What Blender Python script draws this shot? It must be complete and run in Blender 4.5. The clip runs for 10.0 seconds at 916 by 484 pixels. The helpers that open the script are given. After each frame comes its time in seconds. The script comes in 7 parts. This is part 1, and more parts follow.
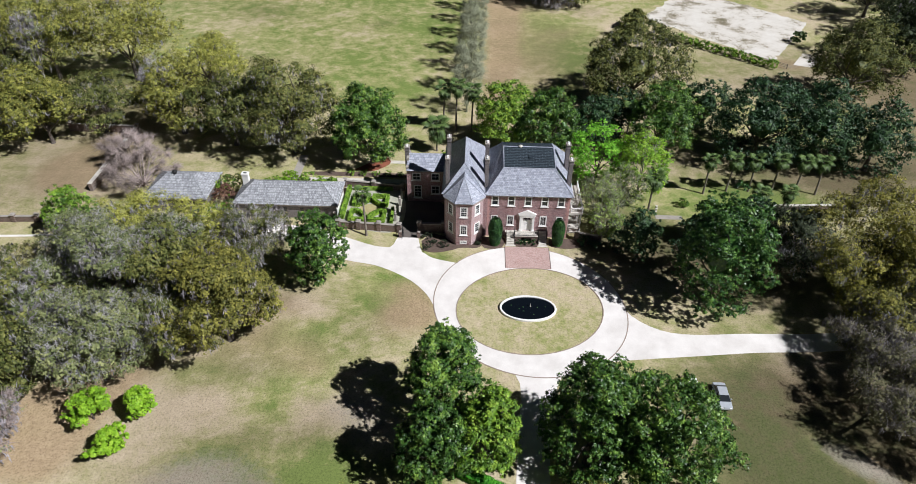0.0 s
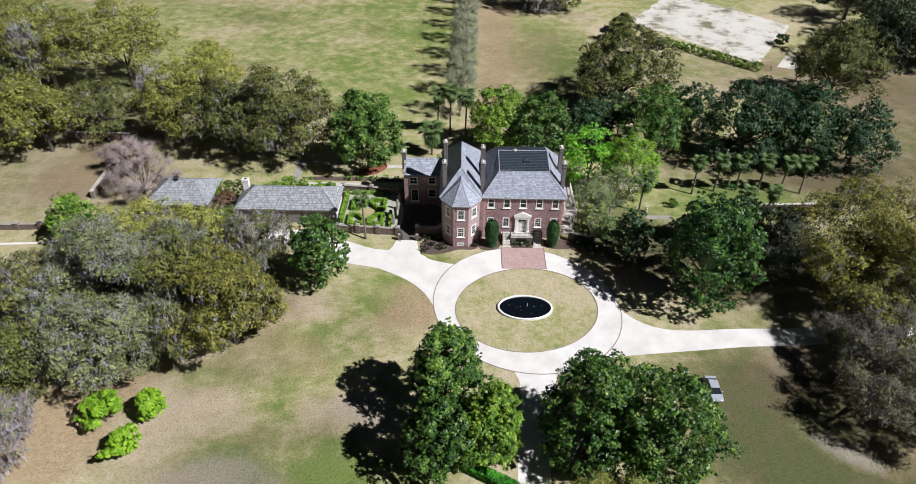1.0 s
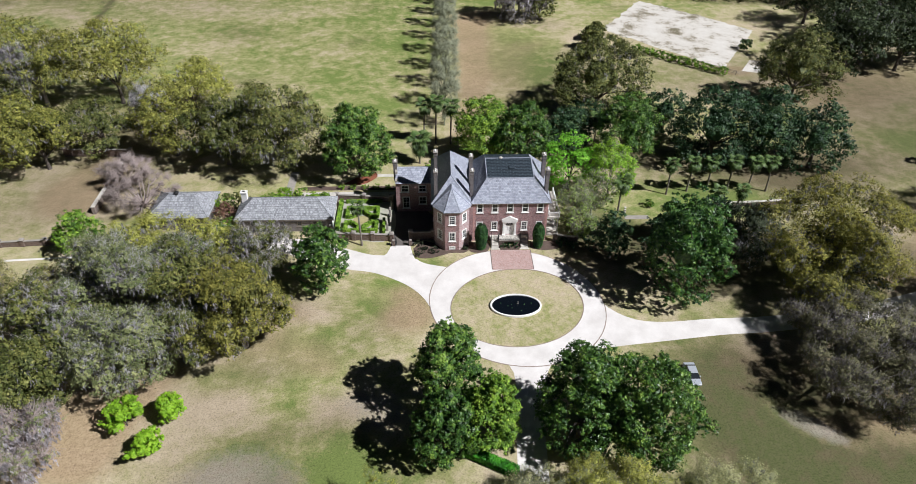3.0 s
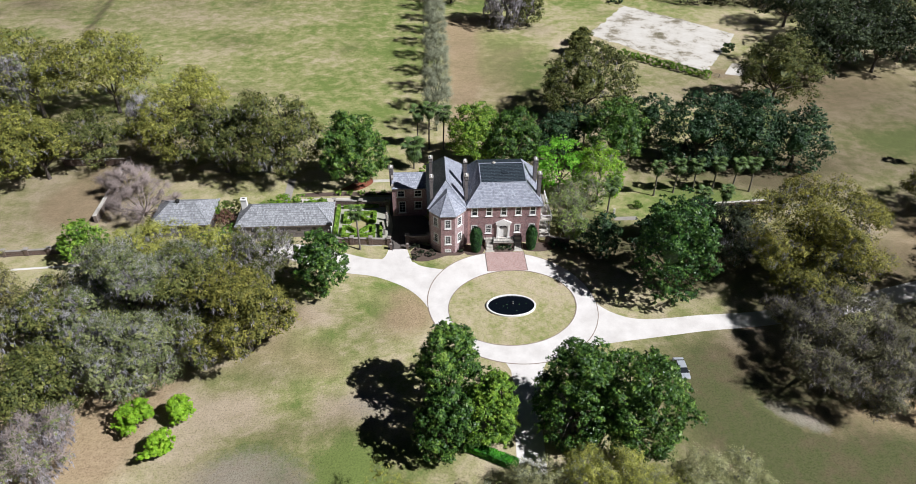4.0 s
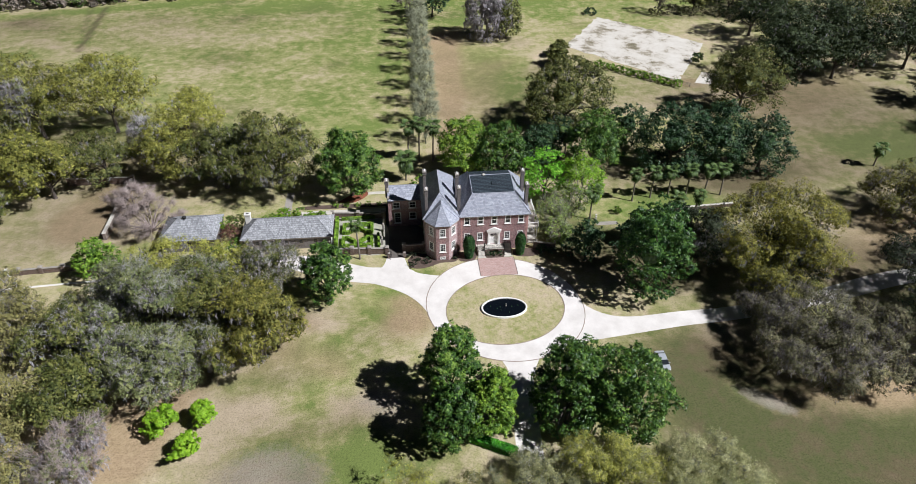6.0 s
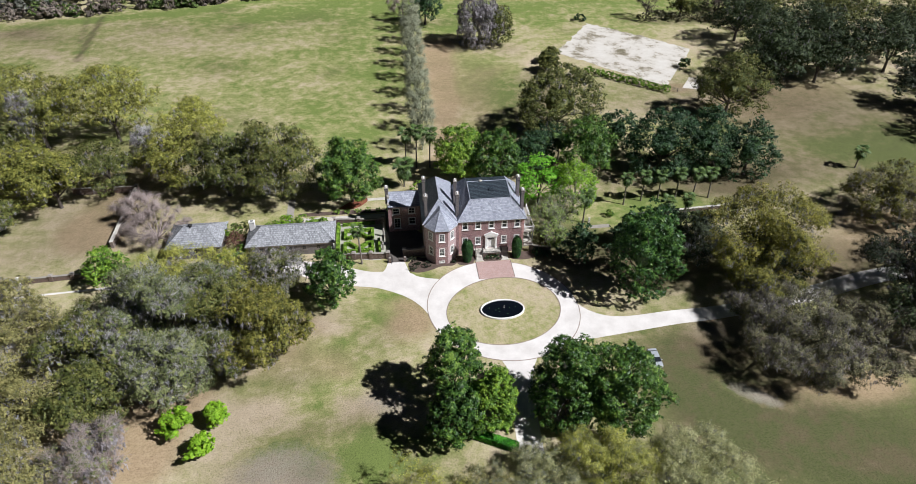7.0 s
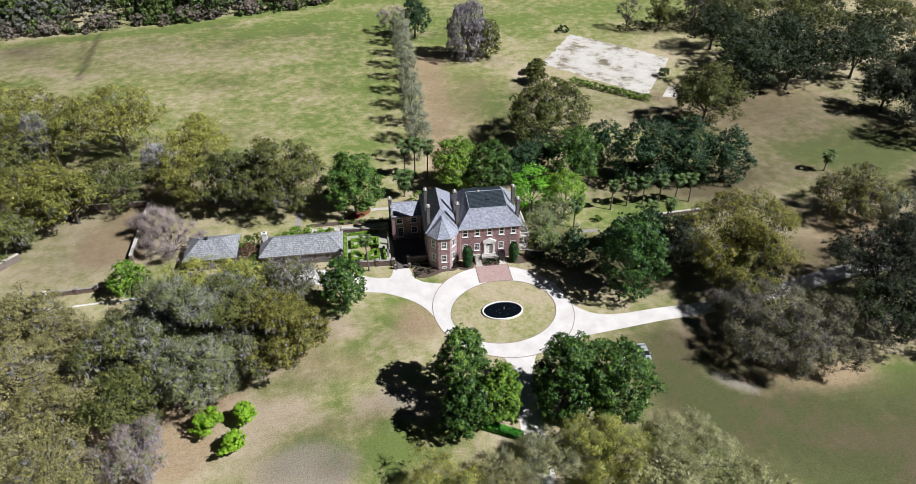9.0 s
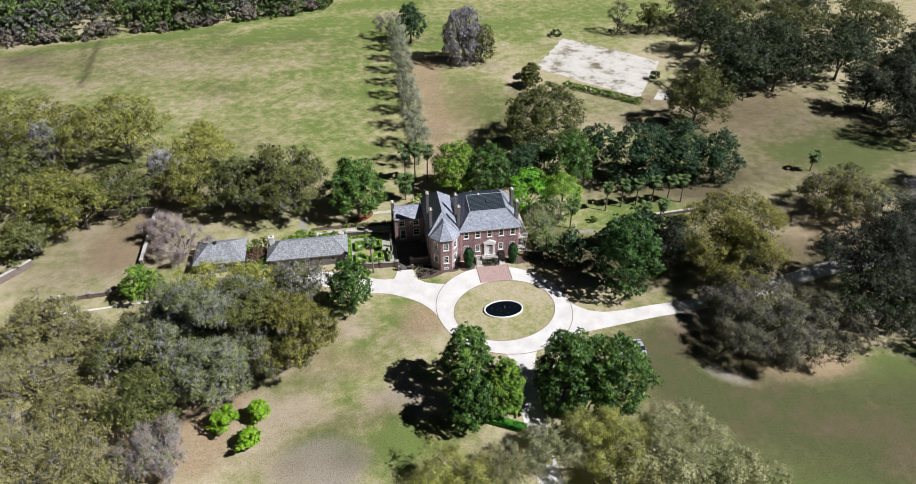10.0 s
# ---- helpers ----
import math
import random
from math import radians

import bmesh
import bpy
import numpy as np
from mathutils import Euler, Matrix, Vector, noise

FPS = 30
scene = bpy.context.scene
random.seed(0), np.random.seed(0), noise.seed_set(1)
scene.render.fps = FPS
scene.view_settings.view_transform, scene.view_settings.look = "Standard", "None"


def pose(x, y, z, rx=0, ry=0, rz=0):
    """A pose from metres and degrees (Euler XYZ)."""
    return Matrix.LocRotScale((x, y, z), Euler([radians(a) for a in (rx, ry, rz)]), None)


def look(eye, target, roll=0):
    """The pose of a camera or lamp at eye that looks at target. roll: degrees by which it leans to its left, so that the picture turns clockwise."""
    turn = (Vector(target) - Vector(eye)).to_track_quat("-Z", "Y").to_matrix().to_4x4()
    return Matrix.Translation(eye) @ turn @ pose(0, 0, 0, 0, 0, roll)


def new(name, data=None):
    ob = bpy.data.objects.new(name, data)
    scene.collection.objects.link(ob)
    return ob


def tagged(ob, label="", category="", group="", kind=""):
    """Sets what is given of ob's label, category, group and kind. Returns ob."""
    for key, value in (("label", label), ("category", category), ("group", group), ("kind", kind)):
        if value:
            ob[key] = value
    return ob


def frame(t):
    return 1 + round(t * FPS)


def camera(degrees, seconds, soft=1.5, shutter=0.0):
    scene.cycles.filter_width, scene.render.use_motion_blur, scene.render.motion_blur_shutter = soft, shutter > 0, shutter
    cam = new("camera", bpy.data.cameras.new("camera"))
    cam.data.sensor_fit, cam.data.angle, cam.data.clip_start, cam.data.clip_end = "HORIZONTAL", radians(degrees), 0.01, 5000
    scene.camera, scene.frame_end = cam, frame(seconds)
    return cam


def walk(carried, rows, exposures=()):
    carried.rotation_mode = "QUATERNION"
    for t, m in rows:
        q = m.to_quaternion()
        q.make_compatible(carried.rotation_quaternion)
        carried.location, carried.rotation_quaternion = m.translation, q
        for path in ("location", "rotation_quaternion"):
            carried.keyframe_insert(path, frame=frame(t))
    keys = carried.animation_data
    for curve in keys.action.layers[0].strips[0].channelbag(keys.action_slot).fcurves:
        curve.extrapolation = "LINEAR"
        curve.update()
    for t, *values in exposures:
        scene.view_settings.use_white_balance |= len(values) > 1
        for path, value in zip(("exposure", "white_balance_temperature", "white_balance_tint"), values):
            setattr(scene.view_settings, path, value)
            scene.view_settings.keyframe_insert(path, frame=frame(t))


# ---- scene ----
cam = camera(69.0, 10.0, soft=0.5)
PATH = [
    (0, (-9.855, -80.844, 75.364), (-9.9002, -79.2615, 74.1414), 0.70),
    (0.5, (-10.611, -82.114, 76.384), (-10.6401, -80.5302, 75.1638), 0.69),
    (1, (-11.358, -83.429, 77.428), (-11.3704, -81.8436, 76.2097), 0.68),
    (1.5, (-12.103, -84.787, 78.509), (-12.0982, -83.2001, 77.2926), 0.66),
    (2, (-12.853, -86.186, 79.639), (-12.8302, -84.5980, 78.4236), 0.63),
    (2.5, (-13.614, -87.625, 80.826), (-13.5730, -86.0359, 79.6124), 0.60),
    (4, (-16.022, -92.169, 84.797), (-15.9276, -90.5777, 83.5894), 0.50),
    (4.5, (-16.885, -93.757, 86.269), (-16.7737, -92.1646, 85.0639), 0.47),
    (5, (-17.787, -95.379, 87.817), (-17.6595, -93.7867, 86.6141), 0.44),
    (5.5, (-18.733, -97.036, 89.439), (-18.5898, -95.4436, 88.2375), 0.41),
    (7, (-21.881, -102.213, 94.693), (-21.6947, -100.6208, 93.4966), 0.33),
    (7.5, (-23.048, -104.007, 96.547), (-22.8485, -102.4155, 95.3522), 0.30),
    (8, (-24.280, -105.836, 98.435), (-24.0680, -104.2451, 97.2410), 0.27),
    (8.5, (-25.581, -107.700, 100.342), (-25.3568, -106.1101, 99.1488), 0.24),
    (9, (-26.954, -109.599, 102.253), (-26.7181, -108.0114, 101.0601), 0.20),
    (9.5, (-28.403, -111.536, 104.150), (-28.1549, -109.9497, 102.9569), 0.16),
    (10, (-29.930, -113.510, 106.013), (-29.6699, -111.9261, 104.8196), 0.11),
]
walk(cam, [(t, look(eye, target, roll)) for t, eye, target, roll in PATH], [(t, 0.35, 6000, 12) for t in (0.0, 10.0)])

# ---- light ----
SUN_AZ, SUN_EL = math.atan2(0.91, -0.42), radians(45.5)
to_sun = Vector((math.sin(SUN_AZ) * math.cos(SUN_EL), math.cos(SUN_AZ) * math.cos(SUN_EL), math.sin(SUN_EL)))
world = bpy.data.worlds.new("sky")
scene.world = world
world.use_nodes = True
wn = world.node_tree
sky = wn.nodes.new("ShaderNodeTexSky")
sky.sky_type, sky.sun_disc, sky.sun_elevation, sky.sun_rotation = "NISHITA", False, SUN_EL, SUN_AZ
sky.air_density, sky.dust_density = 0.065, 0.01
wn.links.new(sky.outputs[0], wn.nodes["Background"].inputs[0])
wn.nodes["Background"].inputs[1].default_value = 0.05
sun = new("sun", bpy.data.lights.new("sun", "SUN"))
sun.data.energy, sun.data.angle, sun.data.color = 5.0, radians(0.55), (1.0, 0.972, 0.935)
sun.matrix_world = look(to_sun * 400, (0, 0, 0))

# ---- materials ----


class Nodes:
    """A node tree with short calls."""

    def __init__(self, name):
        self.m = bpy.data.materials.new(name)
        self.m.use_nodes = True
        self.t = self.m.node_tree
        self.b = self.t.nodes["Principled BSDF"]

    def n(self, kind, **inputs):
        node = self.t.nodes.new("ShaderNode" + kind)
        for k, v in inputs.items():
            self.put(node.inputs[k.replace("_", " ")], v)
        return node

    def put(self, socket, v):
        if hasattr(v, "links"):
            self.t.links.new(v, socket)
        else:
            socket.default_value = v

    def obj(self):
        return self.n("TexCoord").outputs["Object"]

    def noise(self, scale, detail=4.0, rough=0.6, vector=None):
        node = self.n("TexNoise", Scale=scale, Detail=detail, Roughness=rough)
        self.put(node.inputs["Vector"], vector if vector is not None else self.obj())
        return node.outputs["Fac"]

    def ramp(self, fac, *stops):
        node = self.n("ValToRGB")
        self.put(node.inputs[0], fac)
        els = node.color_ramp.elements
        while len(els) < len(stops):
            els.new(0.5)
        for e, (p, c) in zip(els, stops):
            e.position, e.color = p, (*c, 1)
        return node.outputs[0]

    def mix(self, fac, a, b, mode="MIX"):
        node = self.t.nodes.new("ShaderNodeMix")
        node.data_type, node.blend_type = "RGBA", mode
        for i, v in ((0, fac), (6, a), (7, b)):
            if isinstance(v, tuple) and len(v) == 3:
                v = (*v, 1)
            self.put(node.inputs[i], v)
        return node.outputs[2]

    def math(self, op, a, b=0.0):
        node = self.t.nodes.new("ShaderNodeMath")
        node.operation = op
        self.put(node.inputs[0], a)
        self.put(node.inputs[1], b)
        return node.outputs[0]

    def done(self, colour, rough=0.85, bump=None, strength=0.3, distance=0.05, spec=0.3, metal=0.0):
        self.put(self.b.inputs["Base Color"], (*colour, 1) if isinstance(colour, tuple) else colour)
        self.put(self.b.inputs["Roughness"], rough)
        self.put(self.b.inputs["Specular IOR Level"], spec)
        self.put(self.b.inputs["Metallic"], metal)
        if bump is not None:
            node = self.n("Bump", Strength=strength, Distance=distance, Height=bump)
            self.t.links.new(node.outputs[0], self.b.inputs["Normal"])
        return self.m


def mottled(name, dark, light, coarse=0.6, fine=9.0, rough=0.85, bump=0.3, spec=0.3):
    s = Nodes(name)
    a, b = s.noise(coarse), s.noise(fine, 6.0, 0.7)
    c = s.ramp(s.math("ADD", s.math("MULTIPLY", a, 0.55), s.math("MULTIPLY", b, 0.45)), (0.3, dark), (0.7, light))
    return s.done(c, rough, b, bump, 0.03, spec)


def leaves(name, dark, mid, light, gloss=0.45, patch=0.35, through_light=0.07, spec=0.25):
    s = Nodes(name)
    isl = s.n("NewGeometry").outputs["Random Per Island"]
    big = s.noise(patch, 3.0)
    rnd = s.n("ObjectInfo").outputs["Random"]
    clump = s.ramp(s.noise(0.95, 3.0, 0.6), (0.36, (0, 0, 0)), (0.64, (1, 1, 1)))
    f = s.math("ADD", s.math("MULTIPLY", isl, 0.13), s.math("MULTIPLY", big, 0.6))
    f = s.math("ADD", f, s.math("MULTIPLY", clump, 0.5))
    f = s.math("ADD", f, s.math("MULTIPLY", s.math("SUBTRACT", rnd, 0.5), 0.12))
    c = s.ramp(f, (0.36, dark), (0.66, mid), (0.94, light))
    s.done(c, gloss, None, spec=spec)
    tr = s.n("BsdfTranslucent", Color=c)
    mx = s.n("MixShader", Fac=through_light)
    out = s.t.nodes["Material Output"]
    s.t.links.new(s.b.outputs[0], mx.inputs[1])
    s.t.links.new(tr.outputs[0], mx.inputs[2])
    s.t.links.new(mx.outputs[0], out.inputs[0])
    return s.m


def masonry(name, a, b, mortar, width, height, gap, rough=0.85, bump=0.5, stain=(0.5, 0.5, 0.5), speckle=0.35, grain=6.0):
    """Courses that follow the wall or roof slope, in metres."""
    s = Nodes(name)
    sep = s.n("SeparateXYZ", Vector=s.obj())
    nor = s.n("SeparateXYZ", Vector=s.n("NewGeometry").outputs["Normal"])
    side = s.math("GREATER_THAN", s.math("ABSOLUTE", nor.outputs[0]), s.math("ABSOLUTE", nor.outputs[1]))
    u = s.math("ADD", s.math("MULTIPLY", side, sep.outputs[1]), s.math("MULTIPLY", s.math("SUBTRACT", 1.0, side), sep.outputs[0]))
    flat = s.math("GREATER_THAN", nor.outputs[2], 0.93)
    v = s.math("ADD", s.math("MULTIPLY", flat, sep.outputs[1]), s.math("MULTIPLY", s.math("SUBTRACT", 1.0, flat), sep.outputs[2]))
    vec = s.n("CombineXYZ", X=u, Y=v, Z=0.0).outputs[0]
    br = s.n("TexBrick", Vector=vec, Color1=(*a, 1), Color2=(*b, 1), Mortar=(*mortar, 1), Scale=1.0)
    br.inputs["Mortar Size"].default_value = gap
    br.inputs["Brick Width"].default_value = width
    br.inputs["Row Height"].default_value = height
    br.inputs["Bias"].default_value = 0.0
    big, fine = s.noise(0.35, 5.0), s.noise(grain, 6.0, 0.75)
    c = s.mix(s.math("MULTIPLY", big, 0.55), br.outputs[0], s.mix(1.0, br.outputs[0], stain, "MULTIPLY"))
    c = s.mix(speckle, c, s.ramp(fine, (0.3, (0.25, 0.25, 0.25)), (0.7, (1, 1, 1))), "MULTIPLY")
    return s.done(c, rough, s.math("ADD", s.math("MULTIPLY", br.outputs["Fac"], -1.0), s.math("MULTIPLY", fine, 0.6)), bump, 0.02)


M = {}
M["brick"] = masonry("red_brick", (0.60, 0.335, 0.32), (0.25, 0.125, 0.13), (0.68, 0.56, 0.55), 0.3, 0.11, 0.018, stain=(0.5, 0.45, 0.47), speckle=0.72, grain=3.2)
M["quoin"] = mottled("pink_rubbed_brick", (0.38, 0.20, 0.18), (0.58, 0.36, 0.33), 1.2, 8.0)
M["brick_old"] = masonry("old_brick", (0.22, 0.135, 0.11), (0.13, 0.09, 0.075), (0.32, 0.28, 0.25), 0.36, 0.13, 0.02, stain=(0.5, 0.48, 0.45))
M["paver"] = masonry("paving_brick", (0.64, 0.44, 0.40), (0.42, 0.245, 0.215), (0.60, 0.47, 0.43), 0.34, 0.17, 0.03, stain=(0.75, 0.7, 0.68), speckle=0.5)
M["slate"] = masonry("grey_slate", (0.56, 0.59, 0.67), (0.36, 0.38, 0.45), (0.23, 0.245, 0.285), 0.42, 0.24, 0.014, rough=0.5, stain=(0.6, 0.6, 0.64), speckle=0.6, grain=1.9)
M["slate_dark"] = masonry("dark_shingle", (0.022, 0.034, 0.045), (0.014, 0.022, 0.03), (0.13, 0.155, 0.175), 1.15, 0.46, 0.035, rough=0.6, stain=(0.7, 0.72, 0.75))
M["shingle"] = masonry("weathered_shake", (0.58, 0.595, 0.62), (0.34, 0.35, 0.37), (0.2, 0.205, 0.215), 0.34, 0.27, 0.016, rough=0.8, stain=(0.6, 0.6, 0.62), speckle=0.75, grain=2.4)
M["brick_grey"] = masonry("weathered_grey_brick", (0.24, 0.205, 0.20), (0.13, 0.115, 0.115), (0.32, 0.30, 0.29), 0.36, 0.13, 0.02, stain=(0.5, 0.5, 0.5), grain=3.0)
M["path_grit"] = mottled("grey_path_grit", (0.27, 0.265, 0.21), (0.46, 0.45, 0.37), 0.8, 5.0)
M["white"] = mottled("white_paint", (0.7, 0.69, 0.665), (0.84, 0.83, 0.8), 0.8, 12.0, 0.5, 0.1)
M["stone"] = mottled("pale_stone", (0.42, 0.39, 0.34), (0.62, 0.59, 0.53), 0.9, 7.0, 0.8, 0.3)
M["stone_grey"] = mottled("grey_stone", (0.22, 0.2, 0.18), (0.38, 0.35, 0.31), 0.9, 7.0, 0.85, 0.3)
M["straw"] = mottled("straw_grass", (0.26, 0.22, 0.10), (0.42, 0.37, 0.19), 0.8, 5.0, 0.95, 0.6)
M["edging"] = mottled("brown_edging_brick", (0.20, 0.15, 0.12), (0.36, 0.29, 0.24), 1.0, 6.0)
M["bark"] = mottled("bark", (0.05, 0.042, 0.035), (0.13, 0.11, 0.095), 1.2, 14.0, 0.95, 0.6)
M["bark_pale"] = mottled("pale_bark", (0.20, 0.185, 0.165), (0.42, 0.40, 0.36), 1.2, 14.0, 0.95, 0.6)
M["twig"] = mottled("twig", (0.14, 0.15, 0.095), (0.30, 0.315, 0.21), 0.8, 6.0, 0.95, 0.2)
M["twig_pink"] = mottled("reddish_twig", (0.23, 0.185, 0.17), (0.43, 0.36, 0.335), 0.8, 6.0, 0.95, 0.2)
M["twig_dim"] = mottled("brown_grey_twig", (0.09, 0.08, 0.075), (0.22, 0.2, 0.185), 0.8, 6.0, 0.95, 0.2)
M["twig_grey"] = mottled("grey_lichened_twig", (0.24, 0.232, 0.228), (0.50, 0.485, 0.48), 0.8, 6.0, 0.95, 0.2)
M["iron"] = mottled("black_iron", (0.012, 0.012, 0.012), (0.03, 0.03, 0.03), 2.0, 20.0, 0.5, 0.1)
M["mulch"] = mottled("dark_mulch", (0.06, 0.042, 0.034), (0.15, 0.108, 0.085), 1.0, 9.0, 0.95, 0.8)
M["mulch_red"] = mottled("red_mulch", (0.16, 0.05, 0.03), (0.30, 0.11, 0.06), 0.8, 8.0, 0.95, 0.8)
M["timber"] = mottled("grey_timber", (0.10, 0.085, 0.07), (0.24, 0.21, 0.18), 1.0, 10.0, 0.9, 0.4)
M["magnolia"] = leaves("magnolia_leaves", (0.018, 0.052, 0.009), (0.068, 0.15, 0.022), (0.235, 0.36, 0.055), 0.42, spec=0.4)
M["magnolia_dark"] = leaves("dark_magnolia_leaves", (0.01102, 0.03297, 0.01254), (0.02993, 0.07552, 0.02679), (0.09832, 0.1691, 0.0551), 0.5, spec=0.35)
M["bright"] = leaves("bright_magnolia_leaves", (0.05, 0.115, 0.012), (0.15, 0.275, 0.024), (0.34, 0.48, 0.055), 0.5, spec=0.35)
M["lime"] = leaves("young_lime_leaves", (0.136, 0.264, 0.016), (0.255, 0.4576, 0.024), (0.408, 0.5984, 0.056), 0.5, 0.6, 0.25)
M["fresh"] = leaves("fresh_spring_leaves", (0.11, 0.32, 0.025), (0.25, 0.58, 0.045), (0.44, 0.74, 0.1), 0.5, 0.5, 0.25)
M["olive"] = leaves("live_oak_leaves", (0.076, 0.088, 0.019), (0.225, 0.23, 0.045), (0.44, 0.42, 0.1), 0.6)
M["olive_green"] = leaves("green_oak_leaves", (0.04061, 0.05475, 0.01415), (0.122, 0.1367, 0.03335), (0.2576, 0.2528, 0.07046), 0.6)
M["gold"] = leaves("golden_oak_leaves", (0.09, 0.094, 0.018), (0.25, 0.238, 0.04), (0.5, 0.45, 0.095), 0.6)
M["sage"] = leaves("grey_green_oak_leaves", (0.068, 0.088, 0.032), (0.16, 0.185, 0.07), (0.31, 0.325, 0.14), 0.7)
M["brown"] = leaves("brown_oak_leaves", (0.0608, 0.06175, 0.0284), (0.1556, 0.1507, 0.07429), (0.3343, 0.3111, 0.1803), 0.7)
M["tan"] = leaves("pale_young_oak_leaves", (0.125, 0.125, 0.045), (0.26, 0.243, 0.086), (0.41, 0.37, 0.145), 0.7)
# shade among the east oaks is put into this very dark leaf colour
M["dusk"] = leaves("shaded_brown_green_leaves", (0.01499, 0.02206, 0.01132), (0.03702, 0.04925, 0.02371), (0.08667, 0.1041, 0.05363), 0.7)
M["moss"] = leaves("hanging_moss", (0.17, 0.165, 0.17), (0.3, 0.29, 0.3), (0.46, 0.44, 0.455), 0.9, 0.3, 0.2, 0.1)
M["moss_violet"] = leaves("violet_grey_moss", (0.1522, 0.1407, 0.1491), (0.3097, 0.2867, 0.3045), (0.504, 0.4673, 0.4883), 0.9, 0.3, 0.2, 0.1)
M["spring_gold"] = leaves("yellow_spring_oak_leaves", (0.175, 0.187, 0.042), (0.38, 0.39, 0.08), (0.6, 0.585, 0.165), 0.6, 0.3, 0.3)
M["pale"] = leaves("pale_grey_green_leaves", (0.1955, 0.2012, 0.08625), (0.4025, 0.4082, 0.1898), (0.621, 0.598, 0.345), 0.6, 0.3, 0.3)
M["fresh_gold"] = leaves("yellow_green_spring_leaves", (0.15, 0.3, 0.025), (0.32, 0.52, 0.045), (0.5, 0.68, 0.1), 0.5, 0.5, 0.25)
M["spring_thin"] = leaves("pale_spring_leaves", (0.14, 0.21, 0.045), (0.28, 0.38, 0.09), (0.42, 0.5, 0.16), 0.5, 0.5, 0.25)
M["olive_brown"] = leaves("olive_brown_oak_leaves", (0.056, 0.064, 0.014), (0.153, 0.15, 0.03), (0.31, 0.29, 0.062), 0.6)
M["wood_dark"] = leaves("dark_wood_oak_leaves", (0.01437, 0.02582, 0.009435), (0.04003, 0.06031, 0.02072), (0.09596, 0.126, 0.04705), 0.6)
M["woods_green"] = leaves("scrub_leaves", (0.0425, 0.072, 0.017), (0.1105, 0.1665, 0.0425), (0.2465, 0.306, 0.0935), 0.6, 0.1)
M["brush"] = leaves("bare_pinkish_brush", (0.1235, 0.1035, 0.085), (0.2185, 0.1845, 0.153), (0.342, 0.2925, 0.2507), 0.8, 0.1)
M["woods_moss"] = leaves("far_grey_moss", (0.0792, 0.0828, 0.068), (0.1452, 0.15, 0.124), (0.2376, 0.2438, 0.204), 0.9, 0.1, 0.1, 0.1)
M["russet"] = leaves("russet_shrub_leaves", (0.08, 0.04, 0.03), (0.17, 0.09, 0.06), (0.28, 0.17, 0.10), 0.6, 0.6)
M["hedge_green"] = leaves("bright_hedge_leaves", (0.025, 0.12, 0.01), (0.06, 0.26, 0.016), (0.12, 0.40, 0.03), 0.5, 0.8)
M["magnolia_deep"] = leaves("deep_green_magnolia_leaves", (0.013, 0.046, 0.01), (0.048, 0.122, 0.02), (0.16, 0.28, 0.048), 0.42, spec=0.4)
M["boxwood"] = leaves("boxwood_leaves", (0.08, 0.16, 0.016), (0.19, 0.33, 0.035), (0.33, 0.48, 0.065), 0.55, 0.8)
M["yew"] = leaves("dark_hedge_leaves", (0.014, 0.045, 0.014), (0.03, 0.085, 0.022), (0.06, 0.14, 0.03), 0.55, 0.8)
M["palm"] = leaves("palm_fronds", (0.033, 0.06, 0.018), (0.068, 0.116, 0.031), (0.13, 0.19, 0.058), 0.45, 0.8)

s = Nodes("crushed_shell_gravel")
a, b = s.noise(0.25, 5.0), s.noise(14.0, 6.0, 0.8)
c = s.ramp(s.math("ADD", s.math("MULTIPLY", a, 0.6), s.math("MULTIPLY", b, 0.4)), (0.3, (0.52, 0.485, 0.45)), (0.62, (0.74, 0.708, 0.672)))
M["gravel"] = s.done(c, 0.95, b, 0.6, 0.02)

s = Nodes("dark_court_paving")
a, b = s.noise(0.4, 5.0), s.noise(9.0, 6.0, 0.8)
M["court"] = s.done(s.ramp(s.math("ADD", s.math("MULTIPLY", a, 0.5), s.math("MULTIPLY", b, 0.5)), (0.3, (0.08, 0.07, 0.062)), (0.7, (0.17, 0.15, 0.135))), 0.9, b, 0.5, 0.02)

s = Nodes("pond_water")
b = s.noise(1.2, 3.0)
M["water"] = s.done((0.004, 0.006, 0.009), 0.06, b, 0.08, 0.03, 0.5)

s = Nodes("window_glass")
M["glass"] = s.done((0.02, 0.024, 0.028), 0.06, s.noise(0.9, 2.0), 0.12, 0.02, 0.6)

s = Nodes("car_paint_silver")
M["car"] = s.done(s.ramp(s.noise(2.0), (0.3, (0.46, 0.49, 0.53)), (0.7, (0.54, 0.57, 0.61))), 0.3, None, spec=0.6, metal=0.3)
s = Nodes("car_paint_white")
M["car_white"] = s.done(s.ramp(s.noise(2.0), (0.3, (0.72, 0.72, 0.72)), (0.7, (0.78, 0.78, 0.78))), 0.25, None, spec=0.6)
s = Nodes("tyre_rubber")
M["tyre"] = s.done((0.015, 0.015, 0.016), 0.8)

